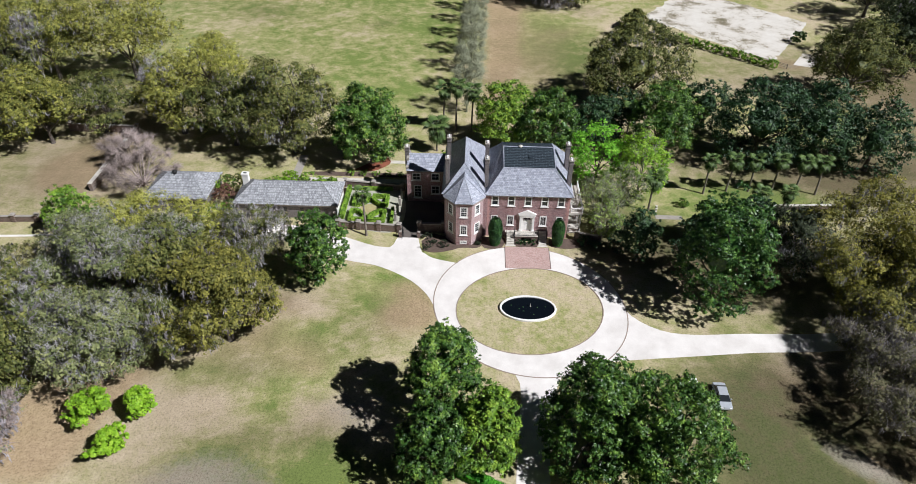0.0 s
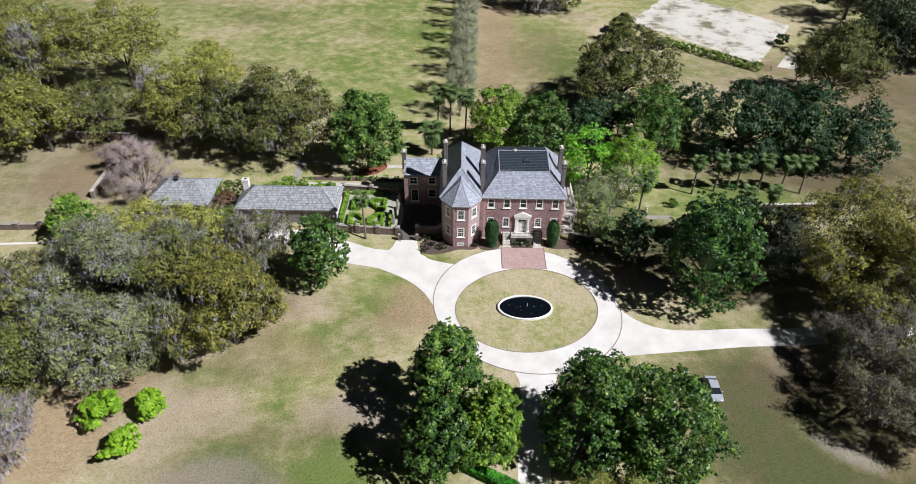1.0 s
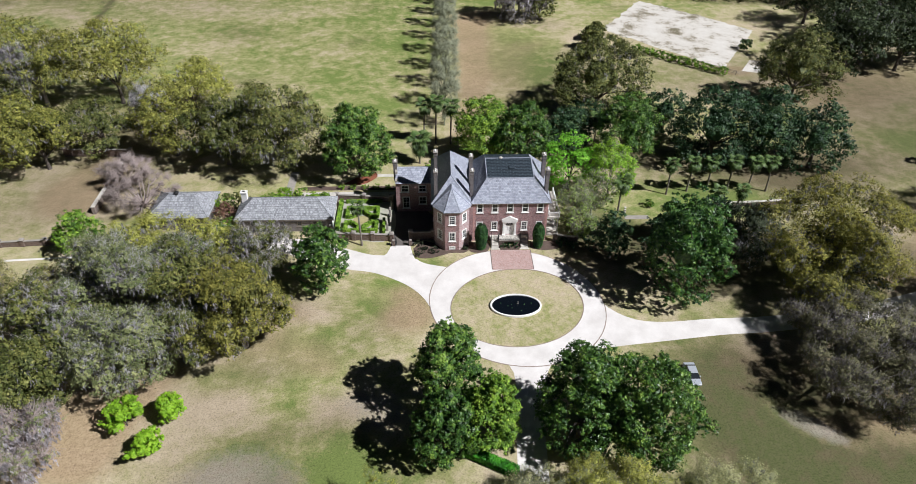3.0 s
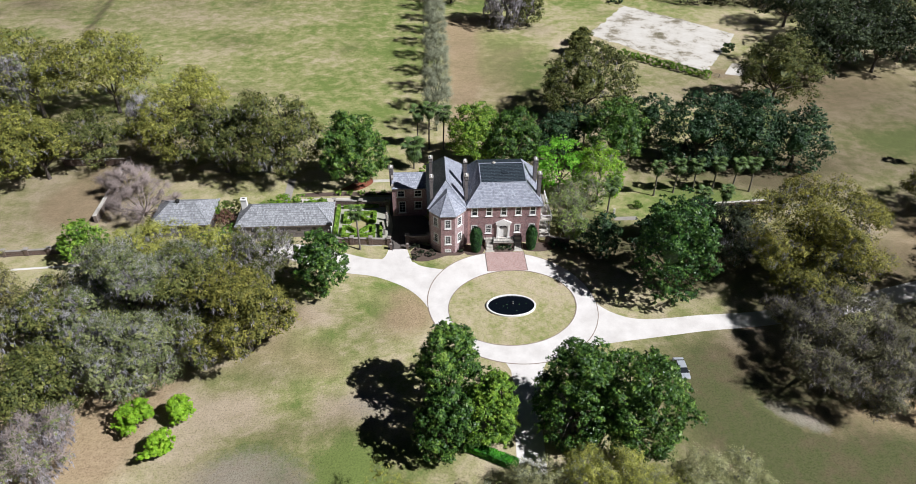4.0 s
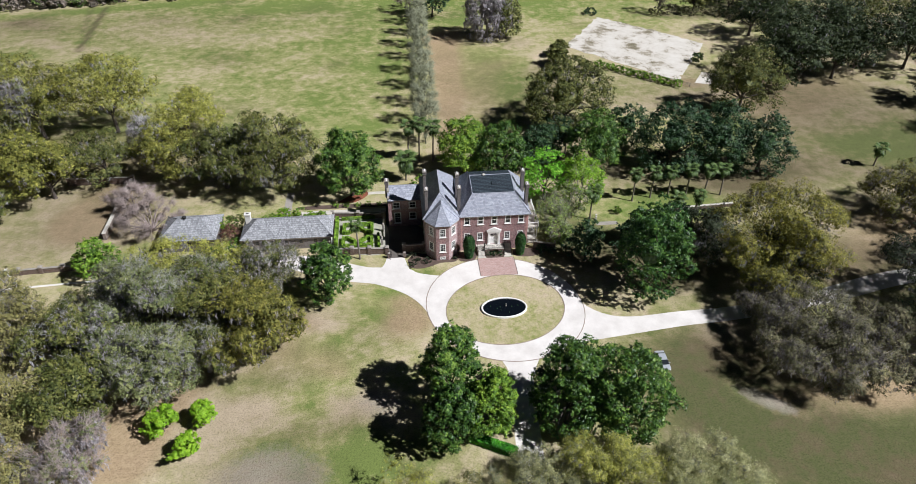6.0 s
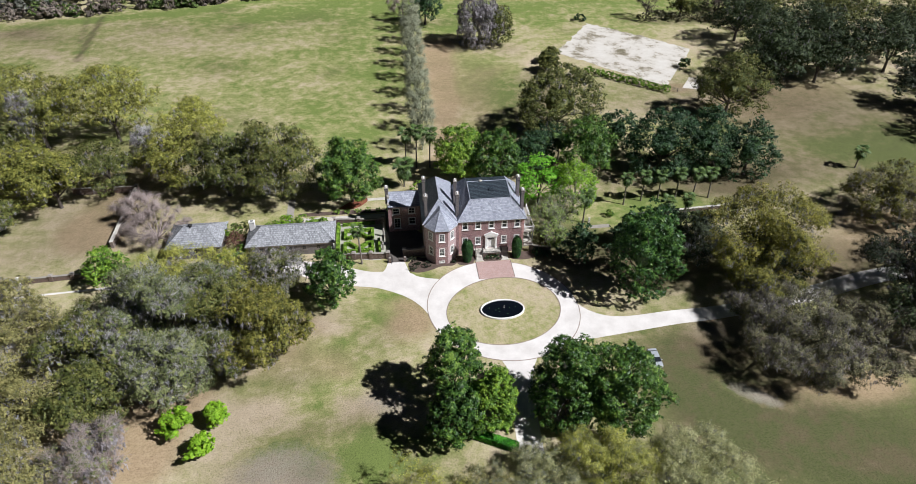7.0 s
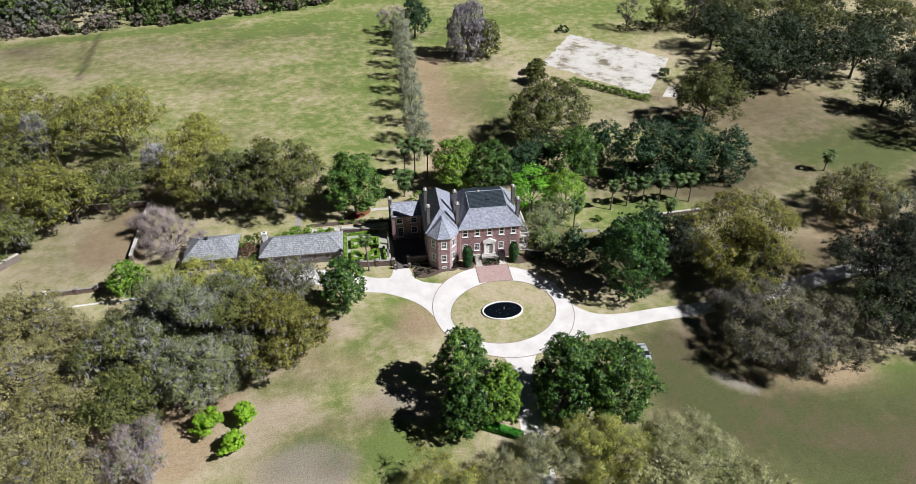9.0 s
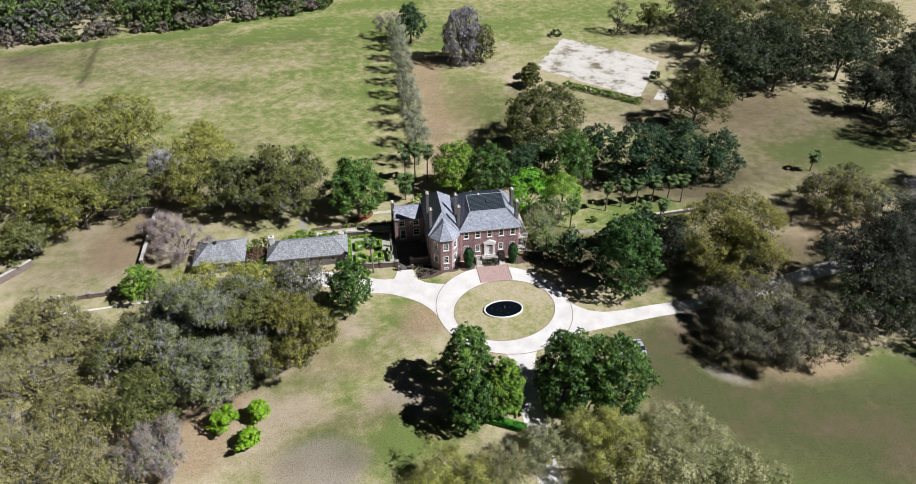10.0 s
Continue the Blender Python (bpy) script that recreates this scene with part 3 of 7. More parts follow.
def resample(curve, n):
    p = np.array(curve)
    s = np.r_[0, np.cumsum(np.linalg.norm(np.diff(p, axis=0), axis=1))]
    t = np.linspace(0, s[-1], n)
    return [np.array([np.interp(v, s, p[:, 0]), np.interp(v, s, p[:, 1])]) for v in t]

# ---- ground ----
def axis(lo, hi, step):
    mid = list(np.arange(lo, hi + 0.1, step))
    far, out, k = step, [], 0
    a, b = [lo], [hi]
    while a[-1] > -3500:
        far *= 1.5
        a.append(a[-1] - far)
        b.append(b[-1] + far)
    return np.array(a[:0:-1] + mid + b[1:])


gx, gy = axis(-200, 220, 1.6), axis(-90, 260, 1.6)
GX, GY = np.meshgrid(gx, gy)
cover = np.zeros((*GX.shape, 4), np.float32)
cover[..., 0], cover[..., 3] = 0.36, 0.0


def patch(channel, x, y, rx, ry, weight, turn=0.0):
    """Grass that is greener, littered with leaves, sandy or darkened, in a soft oval."""
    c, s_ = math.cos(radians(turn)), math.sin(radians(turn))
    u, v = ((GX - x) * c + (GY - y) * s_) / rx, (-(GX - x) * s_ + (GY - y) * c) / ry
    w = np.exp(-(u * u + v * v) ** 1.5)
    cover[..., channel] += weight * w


def band(channel, x0, y0, x1, y1, w0, w1, weight):
    """The same in a long soft band that widens from w0 to w1."""
    dx, dy = x1 - x0, y1 - y0
    length = math.hypot(dx, dy)
    u = ((GX - x0) * dx + (GY - y0) * dy) / length
    v = (-(GX - x0) * dy + (GY - y0) * dx) / length
    w = w0 + (w1 - w0) * np.clip(u / length, 0, 1)
    end = np.maximum(0, np.maximum(-u, u - length))
    cover[..., channel] += weight * np.exp(-np.sqrt(v * v + end * end) ** 2.5 / w**2.5)


GREEN, LITTER, SAND, DULL_AND_SHADE = 0, 1, 2, 3
# the big south-east and east ovals also paint lens falloff into darker turf
patch(DULL_AND_SHADE, 74, -48, 46, 22, 0.95)
patch(GREEN, 74, -34, 12, 4, 0.5, 8)
patch(GREEN, 58, -36, 10, 5, 0.3)
patch(LITTER, 48, -46, 16, 7, 0.35, 10)
patch(LITTER, 72, -52, 16, 7, 0.35)
patch(SAND, 85, -31, 7, 1.2, 0.7, -30)
patch(GREEN, 62, -58, 18, 6, 0.3)
patch(DULL_AND_SHADE, 37, -25, 21, 18, 0.9)
patch(DULL_AND_SHADE, 122, 65, 54, 40, 0.75)
patch(DULL_AND_SHADE, 60, 10, 40, 16, 0.4)
patch(DULL_AND_SHADE, 75, 100, 60, 20, 0.35)
patch(DULL_AND_SHADE, -60, 0, 26, 20, 0.5)
patch(DULL_AND_SHADE, -95, 60, 40, 26, 0.45)
patch(DULL_AND_SHADE, -130, 180, 70, 34, 0.25)
patch(DULL_AND_SHADE, -80, 140, 110, 80, 0.18)
patch(DULL_AND_SHADE, -175, 150, 40, 60, 0.15)
patch(DULL_AND_SHADE, -50, -30, 13, 15, 0.28)
band(GREEN, -180, 190, -110, 203, 5, 4, 0.5)
band(GREEN, -110, 203, -45, 230, 4, 5, 0.5)
patch(LITTER, -20, -4, 6, 5, 0.3)
patch(LITTER, -25, 4, 7, 3, 0.28)
patch(GREEN, -80, 140, 100, 80, 0.36)
patch(GREEN, -30, 100, 16, 50, 0.16)
patch(GREEN, 14, 108, 16, 26, 0.3)
patch(DULL_AND_SHADE, 16, 104, 18, 28, 0.3)
patch(GREEN, -38, -22, 9, 12, 0.14)
patch(GREEN, -22, -36, 10, 14, 0.2)
patch(GREEN, -28, -18, 14, 10, 0.1)
patch(GREEN, 30, -28, 18, 16, 0.3)
patch(GREEN, 62, -48, 40, 22, 0.2)
patch(GREEN, 70, -40, 12, 8, 0.3)
patch(GREEN, 124, 58, 24, 13, 0.75)
patch(GREEN, 108, 74, 16, 14, -0.25)
patch(GREEN, 110, 205, 60, 25, 0.3)
# shadow band under the bare trees, put into the turf colour
patch(DULL_AND_SHADE, 112, 172, 30, 6, 0.7)
patch(LITTER, 100, 76, 16, 22, 0.4, 20)
patch(GREEN, -60, 200, 60, 14, 0.35)
patch(GREEN, -15, 236, 30, 9, 0.7)
patch(GREEN, 45, 200, 90, 50, 0.35)
patch(GREEN, -80, 22, 8, 6, 0.35)
patch(GREEN, 60, 65, 30, 14, 0.2)
patch(GREEN, 0, 0, 13, 11, 0.04)
patch(GREEN, 48, 33, 24, 6, 0.1)
patch(GREEN, -100, 170, 30, 22, -0.22)
patch(GREEN, -60, 160, 26, 8, -0.3, 10)
patch(GREEN, -45, -30, 16, 18, -0.1)
patch(GREEN, -95, 38, 14, 14, -0.15)
band(LITTER, -5.5, 64, -2.5, 150, 4, 7, 0.75)
band(LITTER, 3, 75, 8, 150, 7, 16, 0.34)
band(DULL_AND_SHADE, -141, 201, -135, 150, 1.3, 1.1, 0.6)
band(DULL_AND_SHADE, -147, 201, -140, 170, 1.5, 1.2, 0.3)
patch(LITTER, -22, 0, 8, 5, 0.3, 20)
patch(SAND, -43, -38, 12, 9, 0.25)
patch(LITTER, -61, -20, 6, 4, 0.35, 30)
patch(LITTER, -90, -18, 26, 34, 0.4)
patch(LITTER, -93, 36, 10, 8, 0.6, -20)
patch(DULL_AND_SHADE, -97, 26, 22, 10, 0.2)
patch(DULL_AND_SHADE, -106, 34, 22, 14, 0.25)
patch(LITTER, -93, 44, 6, 12, 0.5, -20)
patch(DULL_AND_SHADE, -32, -32, 12, 10, 0.3)
patch(LITTER, -64, -17, 6, 12, 0.38, 20)
patch(DULL_AND_SHADE, 60, 46, 32, 12, 0.7)
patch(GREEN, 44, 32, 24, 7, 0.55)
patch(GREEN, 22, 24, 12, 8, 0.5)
patch(DULL_AND_SHADE, 22, 58, 16, 10, 0.6)
# deep shade east of the mansion, painted into the turf
patch(DULL_AND_SHADE, 19, 20, 11, 10, 1.0)
patch(DULL_AND_SHADE, 36, 12, 14, 10, 0.8)
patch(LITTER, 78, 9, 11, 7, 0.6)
patch(DULL_AND_SHADE, 78, 9, 12, 8, 0.35)
patch(SAND, 46, 33.5, 16, 3.5, 0.15)
patch(LITTER, 13, 100, 12, 30, 0.25)
patch(LITTER, -74, -30, 13, 10, 0.5)
patch(LITTER, -58, -32, 8, 10, 0.12)
patch(LITTER, -60, -2, 22, 16, 0.5)
patch(LITTER, 43, -26, 14, 8, 0.62)
patch(LITTER, 60, -30, 16, 5, 0.5, -5)
patch(LITTER, 97, 18, 17, 11, 0.8)
patch(LITTER, 110, 90, 26, 11, 0.45, 15)
patch(LITTER, 118, 108, 40, 22, 0.5)
patch(LITTER, -95, 42, 9, 16, 0.42, -15)
patch(LITTER, -95, 70, 34, 20, 0.5)
patch(LITTER, -52, 45, 26, 14, 0.3)
patch(LITTER, 18, 62, 26, 14, 0.3)
patch(LITTER, -14, 52, 10, 18, 0.45)
patch(LITTER, -18, 4, 5, 4, 0.35)
patch(LITTER, 60, 6, 20, 10, 0.4)
patch(LITTER, 32, 8, 12, 8, 0.3)
patch(SAND, 41.2, -28.0, 6.0, 1.7, 1.3, -38)
patch(DULL_AND_SHADE, 41.2, -28.0, 8, 2.6, -0.7, -38)
patch(LITTER, 38.0, -22.5, 5, 9, -0.5, 20)
patch(GREEN, 33.0, -22.0, 8, 13, 0.12, 15)
patch(LITTER, 32.0, -16.0, 8, 5, 0.25, 30)
patch(DULL_AND_SHADE, 30.0, -14.0, 10, 8, 0.2)
patch(LITTER, 50.0, -20.0, 12, 8, 0.6)
patch(DULL_AND_SHADE, 58, -28.5, 14, 4, -0.6)
patch(LITTER, 58, -28.5, 14, 4, 0.6)
patch(SAND, 79, 103, 4, 3, 0.5)
patch(LITTER, 78, 104, 5, 4, 0.9)
patch(SAND, -6, 96, 2.5, 40, 0.25)
patch(SAND, -45, -38, 13, 10, 0.3)
patch(SAND, -80, 158, 30, 5, 0.3, 12)
patch(SAND, -130, 140, 30, 5, 0.28, 8)
patch(GREEN, 60, -40, 60, 26, 0.1)
patch(LITTER, 60, -45, 40, 16, 0.2)
patch(GREEN, 120, 70, 60, 40, 0.15)
patch(SAND, 78, -46, 16, 3, 0.3, -30)
patch(LITTER, 46, -38, 9, 5, 0.45, -15)
patch(LITTER, 64, -40, 14, 4, 0.5, 8)
patch(GREEN, 44, -46, 8, 4, 0.4, 20)
patch(GREEN, 74, -32, 8, 4, 0.8)
patch(GREEN, 90, -34, 12, 5, 0.7, -20)
patch(GREEN, 50, -52, 10, 4, 0.5, 15)
patch(GREEN, 66, -54, 9, 3, -0.4)
patch(GREEN, 60, -44, 12, 4, -0.35, -10)
patch(GREEN, 36, -34, 6, 8, 0.3)
patch(GREEN, -36, -16, 8, 3, 0.22, 20)
patch(GREEN, -47.5, -17.4, 6, 3, 0.5, -10)
patch(GREEN, -37.9, -22.9, 6, 3, 0.35, -25)
patch(GREEN, -28.8, -31.8, 5, 5, 0.55)
patch(GREEN, -27.2, -1.7, 3, 2.2, 0.4)
patch(LITTER, -22.7, -6.9, 5, 4, 0.12)
patch(SAND, -43.1, -32.6, 7, 4, 0.12, 20)
patch(GREEN, -30.8, -9.2, 5, 4, 0.15)
patch(GREEN, -37.8, -17.2, 4, 3, -0.35)
patch(LITTER, -20, -2, 4, 3, 0.35)
patch(LITTER, -66, -27, 5, 9, 0.5, 20)

# uneven growth: small soft patches scattered over lawn and field
rng = np.random.default_rng(77)
for k in range(420):
    if k < 140:
        x, y = rng.uniform(-50, -14), rng.uniform(-55, 12)
        size = rng.uniform(1.5, 5)
    elif k < 340:
        x, y = rng.uniform(-190, 60), rng.uniform(66, 215)
        size = rng.uniform(2.5, 9)
    else:
        x, y = rng.uniform(20, 130), rng.uniform(-60, 120)
        size = rng.uniform(2, 7)
    near = (np.abs(gx - x) < 40).nonzero()[0], (np.abs(gy - y) < 40).nonzero()[0]
    sl = np.ix_(near[1], near[0])
    turn = rng.uniform(-0.5, 0.9)
    u = ((GX[sl] - x) * math.cos(turn) + (GY[sl] - y) * math.sin(turn)) / (size * rng.uniform(1.0, 2.2))
    v = (-(GX[sl] - x) * math.sin(turn) + (GY[sl] - y) * math.cos(turn)) / size
    w = np.exp(-(u * u + v * v))
    channel = int(rng.choice([GREEN, GREEN, GREEN, SAND, LITTER, DULL_AND_SHADE]))
    cover[..., channel][sl] += w * rng.uniform(0.12, 0.4) * (rng.choice([-1, 1, 1]) if channel == GREEN else 0.8)
cover = np.clip(cover, 0, 1.6)

ny, nx = GX.shape
gme = bpy.data.meshes.new("ground")
gv = np.stack([GX, GY, np.zeros_like(GX)], -1).reshape(-1, 3)
gme.vertices.add(len(gv))
gme.vertices.foreach_set("co", gv.astype(np.float32).ravel())
ii = (np.arange(ny - 1)[:, None] * nx + np.arange(nx - 1)[None]).ravel()
gl = np.stack([ii, ii + 1, ii + nx + 1, ii + nx], 1).astype(np.int32)
gme.loops.add(gl.size)
gme.loops.foreach_set("vertex_index", gl.ravel())
gme.polygons.add(len(gl))
gme.polygons.foreach_set("loop_start", np.arange(0, gl.size, 4, dtype=np.int32))
att = gme.color_attributes.new("cover", "FLOAT_COLOR", "POINT")
att.data.foreach_set("color", cover.reshape(-1))
gme.update(calc_edges=True)
solid("ground", gme, M["lawn"], "mown lawn in patchy green and straw with leaf litter and painted-in shade", "ground", kind="structure")

# ---- drives and pond ----
OUT, INN = (-0.28, 0.2, -35.0), (-0.25, -0.57, 12.0)
solid("driveway_ring", strip(ellipse(16.2, 15.1, *OUT), ellipse(12.1, 10.15, *INN), 0.034), M["gravel"], "pale crushed shell carriage ring before the mansion", "driveway", kind="structure")
solid("brick_edging", strip(ellipse(16.28, 15.18, *OUT), ellipse(16.12, 15.02, *OUT), 0.048, 0.12), M["edging"], "thin brown brick edging of the outer drive circle", "edging", kind="structure")
solid("brick_edging", strip(ellipse(12.2, 10.25, *INN), ellipse(12.05, 10.1, *INN), 0.06, 0.12), M["edging"], "thin brown brick edging of the grass island", "edging", kind="structure")

west_low = smooth([(-104, 13.7), (-75, 15.8), (-55, 18.2), (-45.9, 16.0), (-36.2, 11.8), (-31.7, 10.3), (-26.3, 9.0), (-20.8, 5.8), (-17.6, 2.4), (-15.6, -1.5)])
west_up = smooth([(-104, 14.3), (-75, 16.5), (-55, 20.4), (-46, 20.6), (-37.5, 19.0), (-33.4, 17.1), (-28.2, 14.9), (-25.4, 14.5), (-19.5, 13.6), (-17.2, 11.9), (-13.2, 10.7), (-10.6, 10.4)])
solid("driveway_west", strip(resample(west_low, 90), resample(west_up, 90), 0.026), M["gravel"], "pale crushed shell drive to the stable range", "driveway", kind="structure")
solid("driveway_gate", strip(resample(smooth([(-25.6, 14.0), (-24.6, 15.2), (-23.9, 17.6)]), 8), resample(smooth([(-18.9, 12.8), (-19.4, 14.6), (-20.1, 17.6)]), 8), 0.022), M["gravel"], "pale shell apron before the court gate", "driveway", kind="structure")
solid("court", strip([np.array(p) for p in ((-24, 17.6), (-24, 28), (-24, 40))], [np.array(p) for p in ((-20, 17.6), (-15.4, 21), (-15.4, 28))], 0.018), M["court"], "shaded paved court beside the mansion", "courtyard", kind="structure")
east_up = smooth([(14.8, 3.5), (15.9, -1.2), (20.1, -4.6), (25.4, -5.4), (33.8, -4.8), (46, -4.2), (63, -1.5), (81, 3.0), (95, 4.5), (130, 8), (200, 10)])
east_low = smooth([(9.5, -12.0), (16.2, -11.0), (25.2, -9.9), (34.4, -8.8), (43.7, -8.2), (56, -6.6), (70, -4.2), (84, -1.0), (97, 0.5), (130, 3.5), (200, 5)])
solid("driveway_east", strip(resample(east_low, 110), resample(east_up, 110), 0.022), M["gravel"], "pale crushed shell drive leading off under the oaks", "driveway", kind="structure")
south_l = smooth([(-3.6, -13.5), (-2.2, -17.8), (-3.0, -24), (-3.4, -31), (-4.2, -45), (-5, -80), (-6, -160), (-8, -300)])
south_r = smooth([(4.6, -13.5), (2.4, -18.2), (1.3, -24), (0.9, -31), (0.2, -45), (-0.5, -80), (-1.5, -160), (-3.5, -300)])
solid("driveway_south", strip(resample(south_l, 90), resample(south_r, 90), 0.018), M["gravel"], "pale shell drive running out between the trees", "driveway", kind="structure")
solid("brick_apron", box(-4.0, 4.0, 9.6, 15.7, -0.05, 0.055), M["paver"], "rose brick paved apron before the front steps", "paving", kind="structure")
for x in (-4.06, 3.94):
    solid("apron_edging", box(x, x + 0.12, 9.7, 15.7, -0.05, 0.075), M["brick_old"], "dark brick border of the apron", "edging", kind="structure")

PC = (-0.55, -0.75)
pond = thing("pond", *PC, 0, 0, "oval garden pond of black water with white coping", "pond")
bm = bmesh.new()
prof = [(4.65, 3.02, 0.0), (4.65, 3.02, 0.33), (4.6, 2.97, 0.36), (4.36, 2.73, 0.36), (4.32, 2.69, 0.32), (4.32, 2.69, -0.4)]
rows = [[bm.verts.new((a * math.cos(2 * math.pi * i / 72), b * math.sin(2 * math.pi * i / 72), z)) for i in range(72)] for a, b, z in prof]
for a, b in zip(rows, rows[1:]):
    for i in range(72):
        bm.faces.new((a[i], a[(i + 1) % 72], b[(i + 1) % 72], b[i]))
part("coping", bm, M["white"], pond, "white stone rim")
bm = bmesh.new()
bm.faces.new([bm.verts.new((4.34 * math.cos(2 * math.pi * i / 72), 2.71 * math.sin(2 * math.pi * i / 72), 0.16)) for i in range(72)])
part("water", bm, M["water"], pond, "still black water")
rng = np.random.default_rng(5)
for k in range(7):
    a, rr = rng.uniform(0, 6.28), rng.uniform(0.2, 0.75)
    part("lily_pad", add_lathe(bmesh.new(), [(0.02, 0.165), (0.11, 0.175), (0.13, 0.18)], 7, 4.0 * rr * math.cos(a), 2.3 * rr * math.sin(a)), M["magnolia_dark"], pond)
bm = bmesh.new()
add_lathe(bm, [(0.14, 0.1), (0.12, 0.3), (0.05, 0.36), (0.04, 0.7), (0.09, 0.74), (0.02, 0.8)], 10, 0.4, 0.5)
part("fountain_jet", bm, M["stone_grey"], pond)

# ---- mansion ----
EAVE, YF = 9.4, 18.9
house = thing("mansion", 0, 0, 0, 0, "three-part red brick mansion with grey hipped slate roofs", "house")


def wall(length, height, openings, thick=0.4):
    """A wall along x with its outer face at y = 0 and openings (x0, x1, z0, z1) cut through it."""
    bm = bmesh.new()
    xs = sorted({0.0, length, *[v for o in openings for v in o[:2]]})
    for a, b in zip(xs, xs[1:]):
        here = sorted((o[2], o[3]) for o in openings if o[0] < (a + b) / 2 < o[1])
        z = 0.0
        for lo, hi in here:
            if lo > z:
                add_box(bm, a, b, 0, thick, z, lo)
            z = hi
        if z < height:
            add_box(bm, a, b, 0, thick, z, height)
    bmesh.ops.remove_doubles(bm, verts=bm.verts, dist=1e-4)
    return bm


win_cache = {}


def window(parent, x, y, z, w, h, rz=0.0, cols=3, rows=4, name="window", sill=True, blind=0.0, paint="white"):
    """A white sash window in its opening, sill line at z, centre at x, y on the wall's outer face."""
    key = (w, h, cols, rows, paint)
    if key not in win_cache:
        f, m_ = 0.2, 0.03
        bm = bmesh.new()
        loop = [[bm.verts.new((x, y, z)) for x, z in ((-a, lo), (a, lo), (a, hi), (-a, hi))] for a, lo, hi, y in ((w / 2, 0, h, -0.05), (w / 2 - f, f, h - f, -0.05), (w / 2 - f, f, h - f, 0.14), (w / 2, 0, h, 0.14))]
        for a, b in zip(loop, loop[1:] + loop[:1]):
            for k in range(4):
                bm.faces.new((a[k], a[(k + 1) % 4], b[(k + 1) % 4], b[k]))
        bmesh.ops.recalc_face_normals(bm, faces=bm.faces)
        bars = []

        def bar(x0, x1, y0, y1, z0, z1):
            bb = box(x0, x1, y0, y1, z0, z1)
            me = bpy.data.meshes.new("glazing_bar")
            bb.to_mesh(me)
            me.materials.append(M[paint])
            bars.append(me)

        bar(-w / 2 + f, w / 2 - f, 0.02, 0.1, h / 2 - 0.04, h / 2 + 0.04)
        for k in range(1, cols):
            u = -w / 2 + f + (w - 2 * f) * k / cols
            bar(u - m_ / 2, u + m_ / 2, 0.03, 0.085, f, h - f)
        for k in range(1, rows):
            if k * 2 != rows:
                u = f + (h - 2 * f) * k / rows
                bar(-w / 2 + f, w / 2 - f, 0.036, 0.08, u - m_ / 2, u + m_ / 2)
        fm = bpy.data.meshes.new("window")
        bm.to_mesh(fm)
        fm.materials.append(M[paint])
        pm = bpy.data.meshes.new("pane")
        bm = box(-w / 2 + f, w / 2 - f, 0.055, 0.065, f, h - f)
        bm.to_mesh(pm)
        pm.materials.append(M["glass"])
        sm = bpy.data.meshes.new("sill")
        bm = box(-w / 2 - 0.12, w / 2 + 0.12, -0.16, 0.1, -0.12, 0.0, 0.015)
        bm.to_mesh(sm)
        sm.materials.append(M[paint])
        lm = bpy.data.meshes.new("lintel")
        bm = box(-w / 2 - 0.1, w / 2 + 0.1, -0.012, 0.1, h + 0.004, h + 0.22, 0.01)
        bm.to_mesh(lm)
        lm.materials.append(M["brick"])
        win_cache[key] = (fm, pm, sm, lm, bars)
    fm, pm, sm, lm, bars = win_cache[key]
    ob = new(name, fm)
    ob.parent = parent
    ob.matrix_basis = pose(x, y, z, 0, 0, rz)
    for nm, me in (("pane", pm), *((("sill", sm), ("lintel", lm)) if sill else ()), *[("glazing_bar", q) for q in bars]):
        o = new(nm, me)
        o.parent = ob
    if blind:
        o = part("blind", box(-w / 2 + 0.1, w / 2 - 0.1, 0.16, 0.18, h * (1 - blind), h - 0.05), M["white"], ob)
    return ob


def wall_part(x, y, rz, length, height, wins, base=0.0, parent=None, mat="brick", paint="white"):
    """A wall with windows: wins holds (centre along it, sill height, width, height, cols, rows)."""
    opens = [(u - w / 2, u + w / 2, z, z + h) for u, z, w, h, *_ in wins]
    ob = part("wall", wall(length, height, opens), M[mat], parent or house)
    ob.matrix_basis = pose(x, y, base, 0, 0, rz)
    m = ob.matrix_basis
    for u, z, w, h, cols, rows in wins:
        p = m @ Vector((u, 0, z))
        window(parent or house, p.x, p.y, p.z, w, h, rz, cols, rows, sill=h > 1, paint=paint)
    return ob


X0, X1 = -7.55, 7.35
ups = [(c - X0, 6.95, 1.35, 2.15, 1, 2) for c in (-6.1, -3.15, -0.13, 2.85, 5.8)]
downs = [(c - X0, 2.65, 1.3, 2.15, 3, 4) for c in (-6.1, -3.15, 2.85, 5.8)]
DOOR = -0.1
opens = [(u - w / 2, u + w / 2, z, z + h) for u, z, w, h, *_ in ups + downs] + [(DOOR - X0 - 0.8, DOOR - X0 + 0.8, 1.5, 4.75)]
fw = part("wall", wall(X1 - X0, EAVE, opens), M["brick"], house, "red brick front wall of five bays")
fw.matrix_basis = pose(X0, YF, 0)
for u, z, w, h, cols, rows in ups + downs:
    window(house, X0 + u, YF, z, w, h, 0, cols, rows)
BACK = 33.0
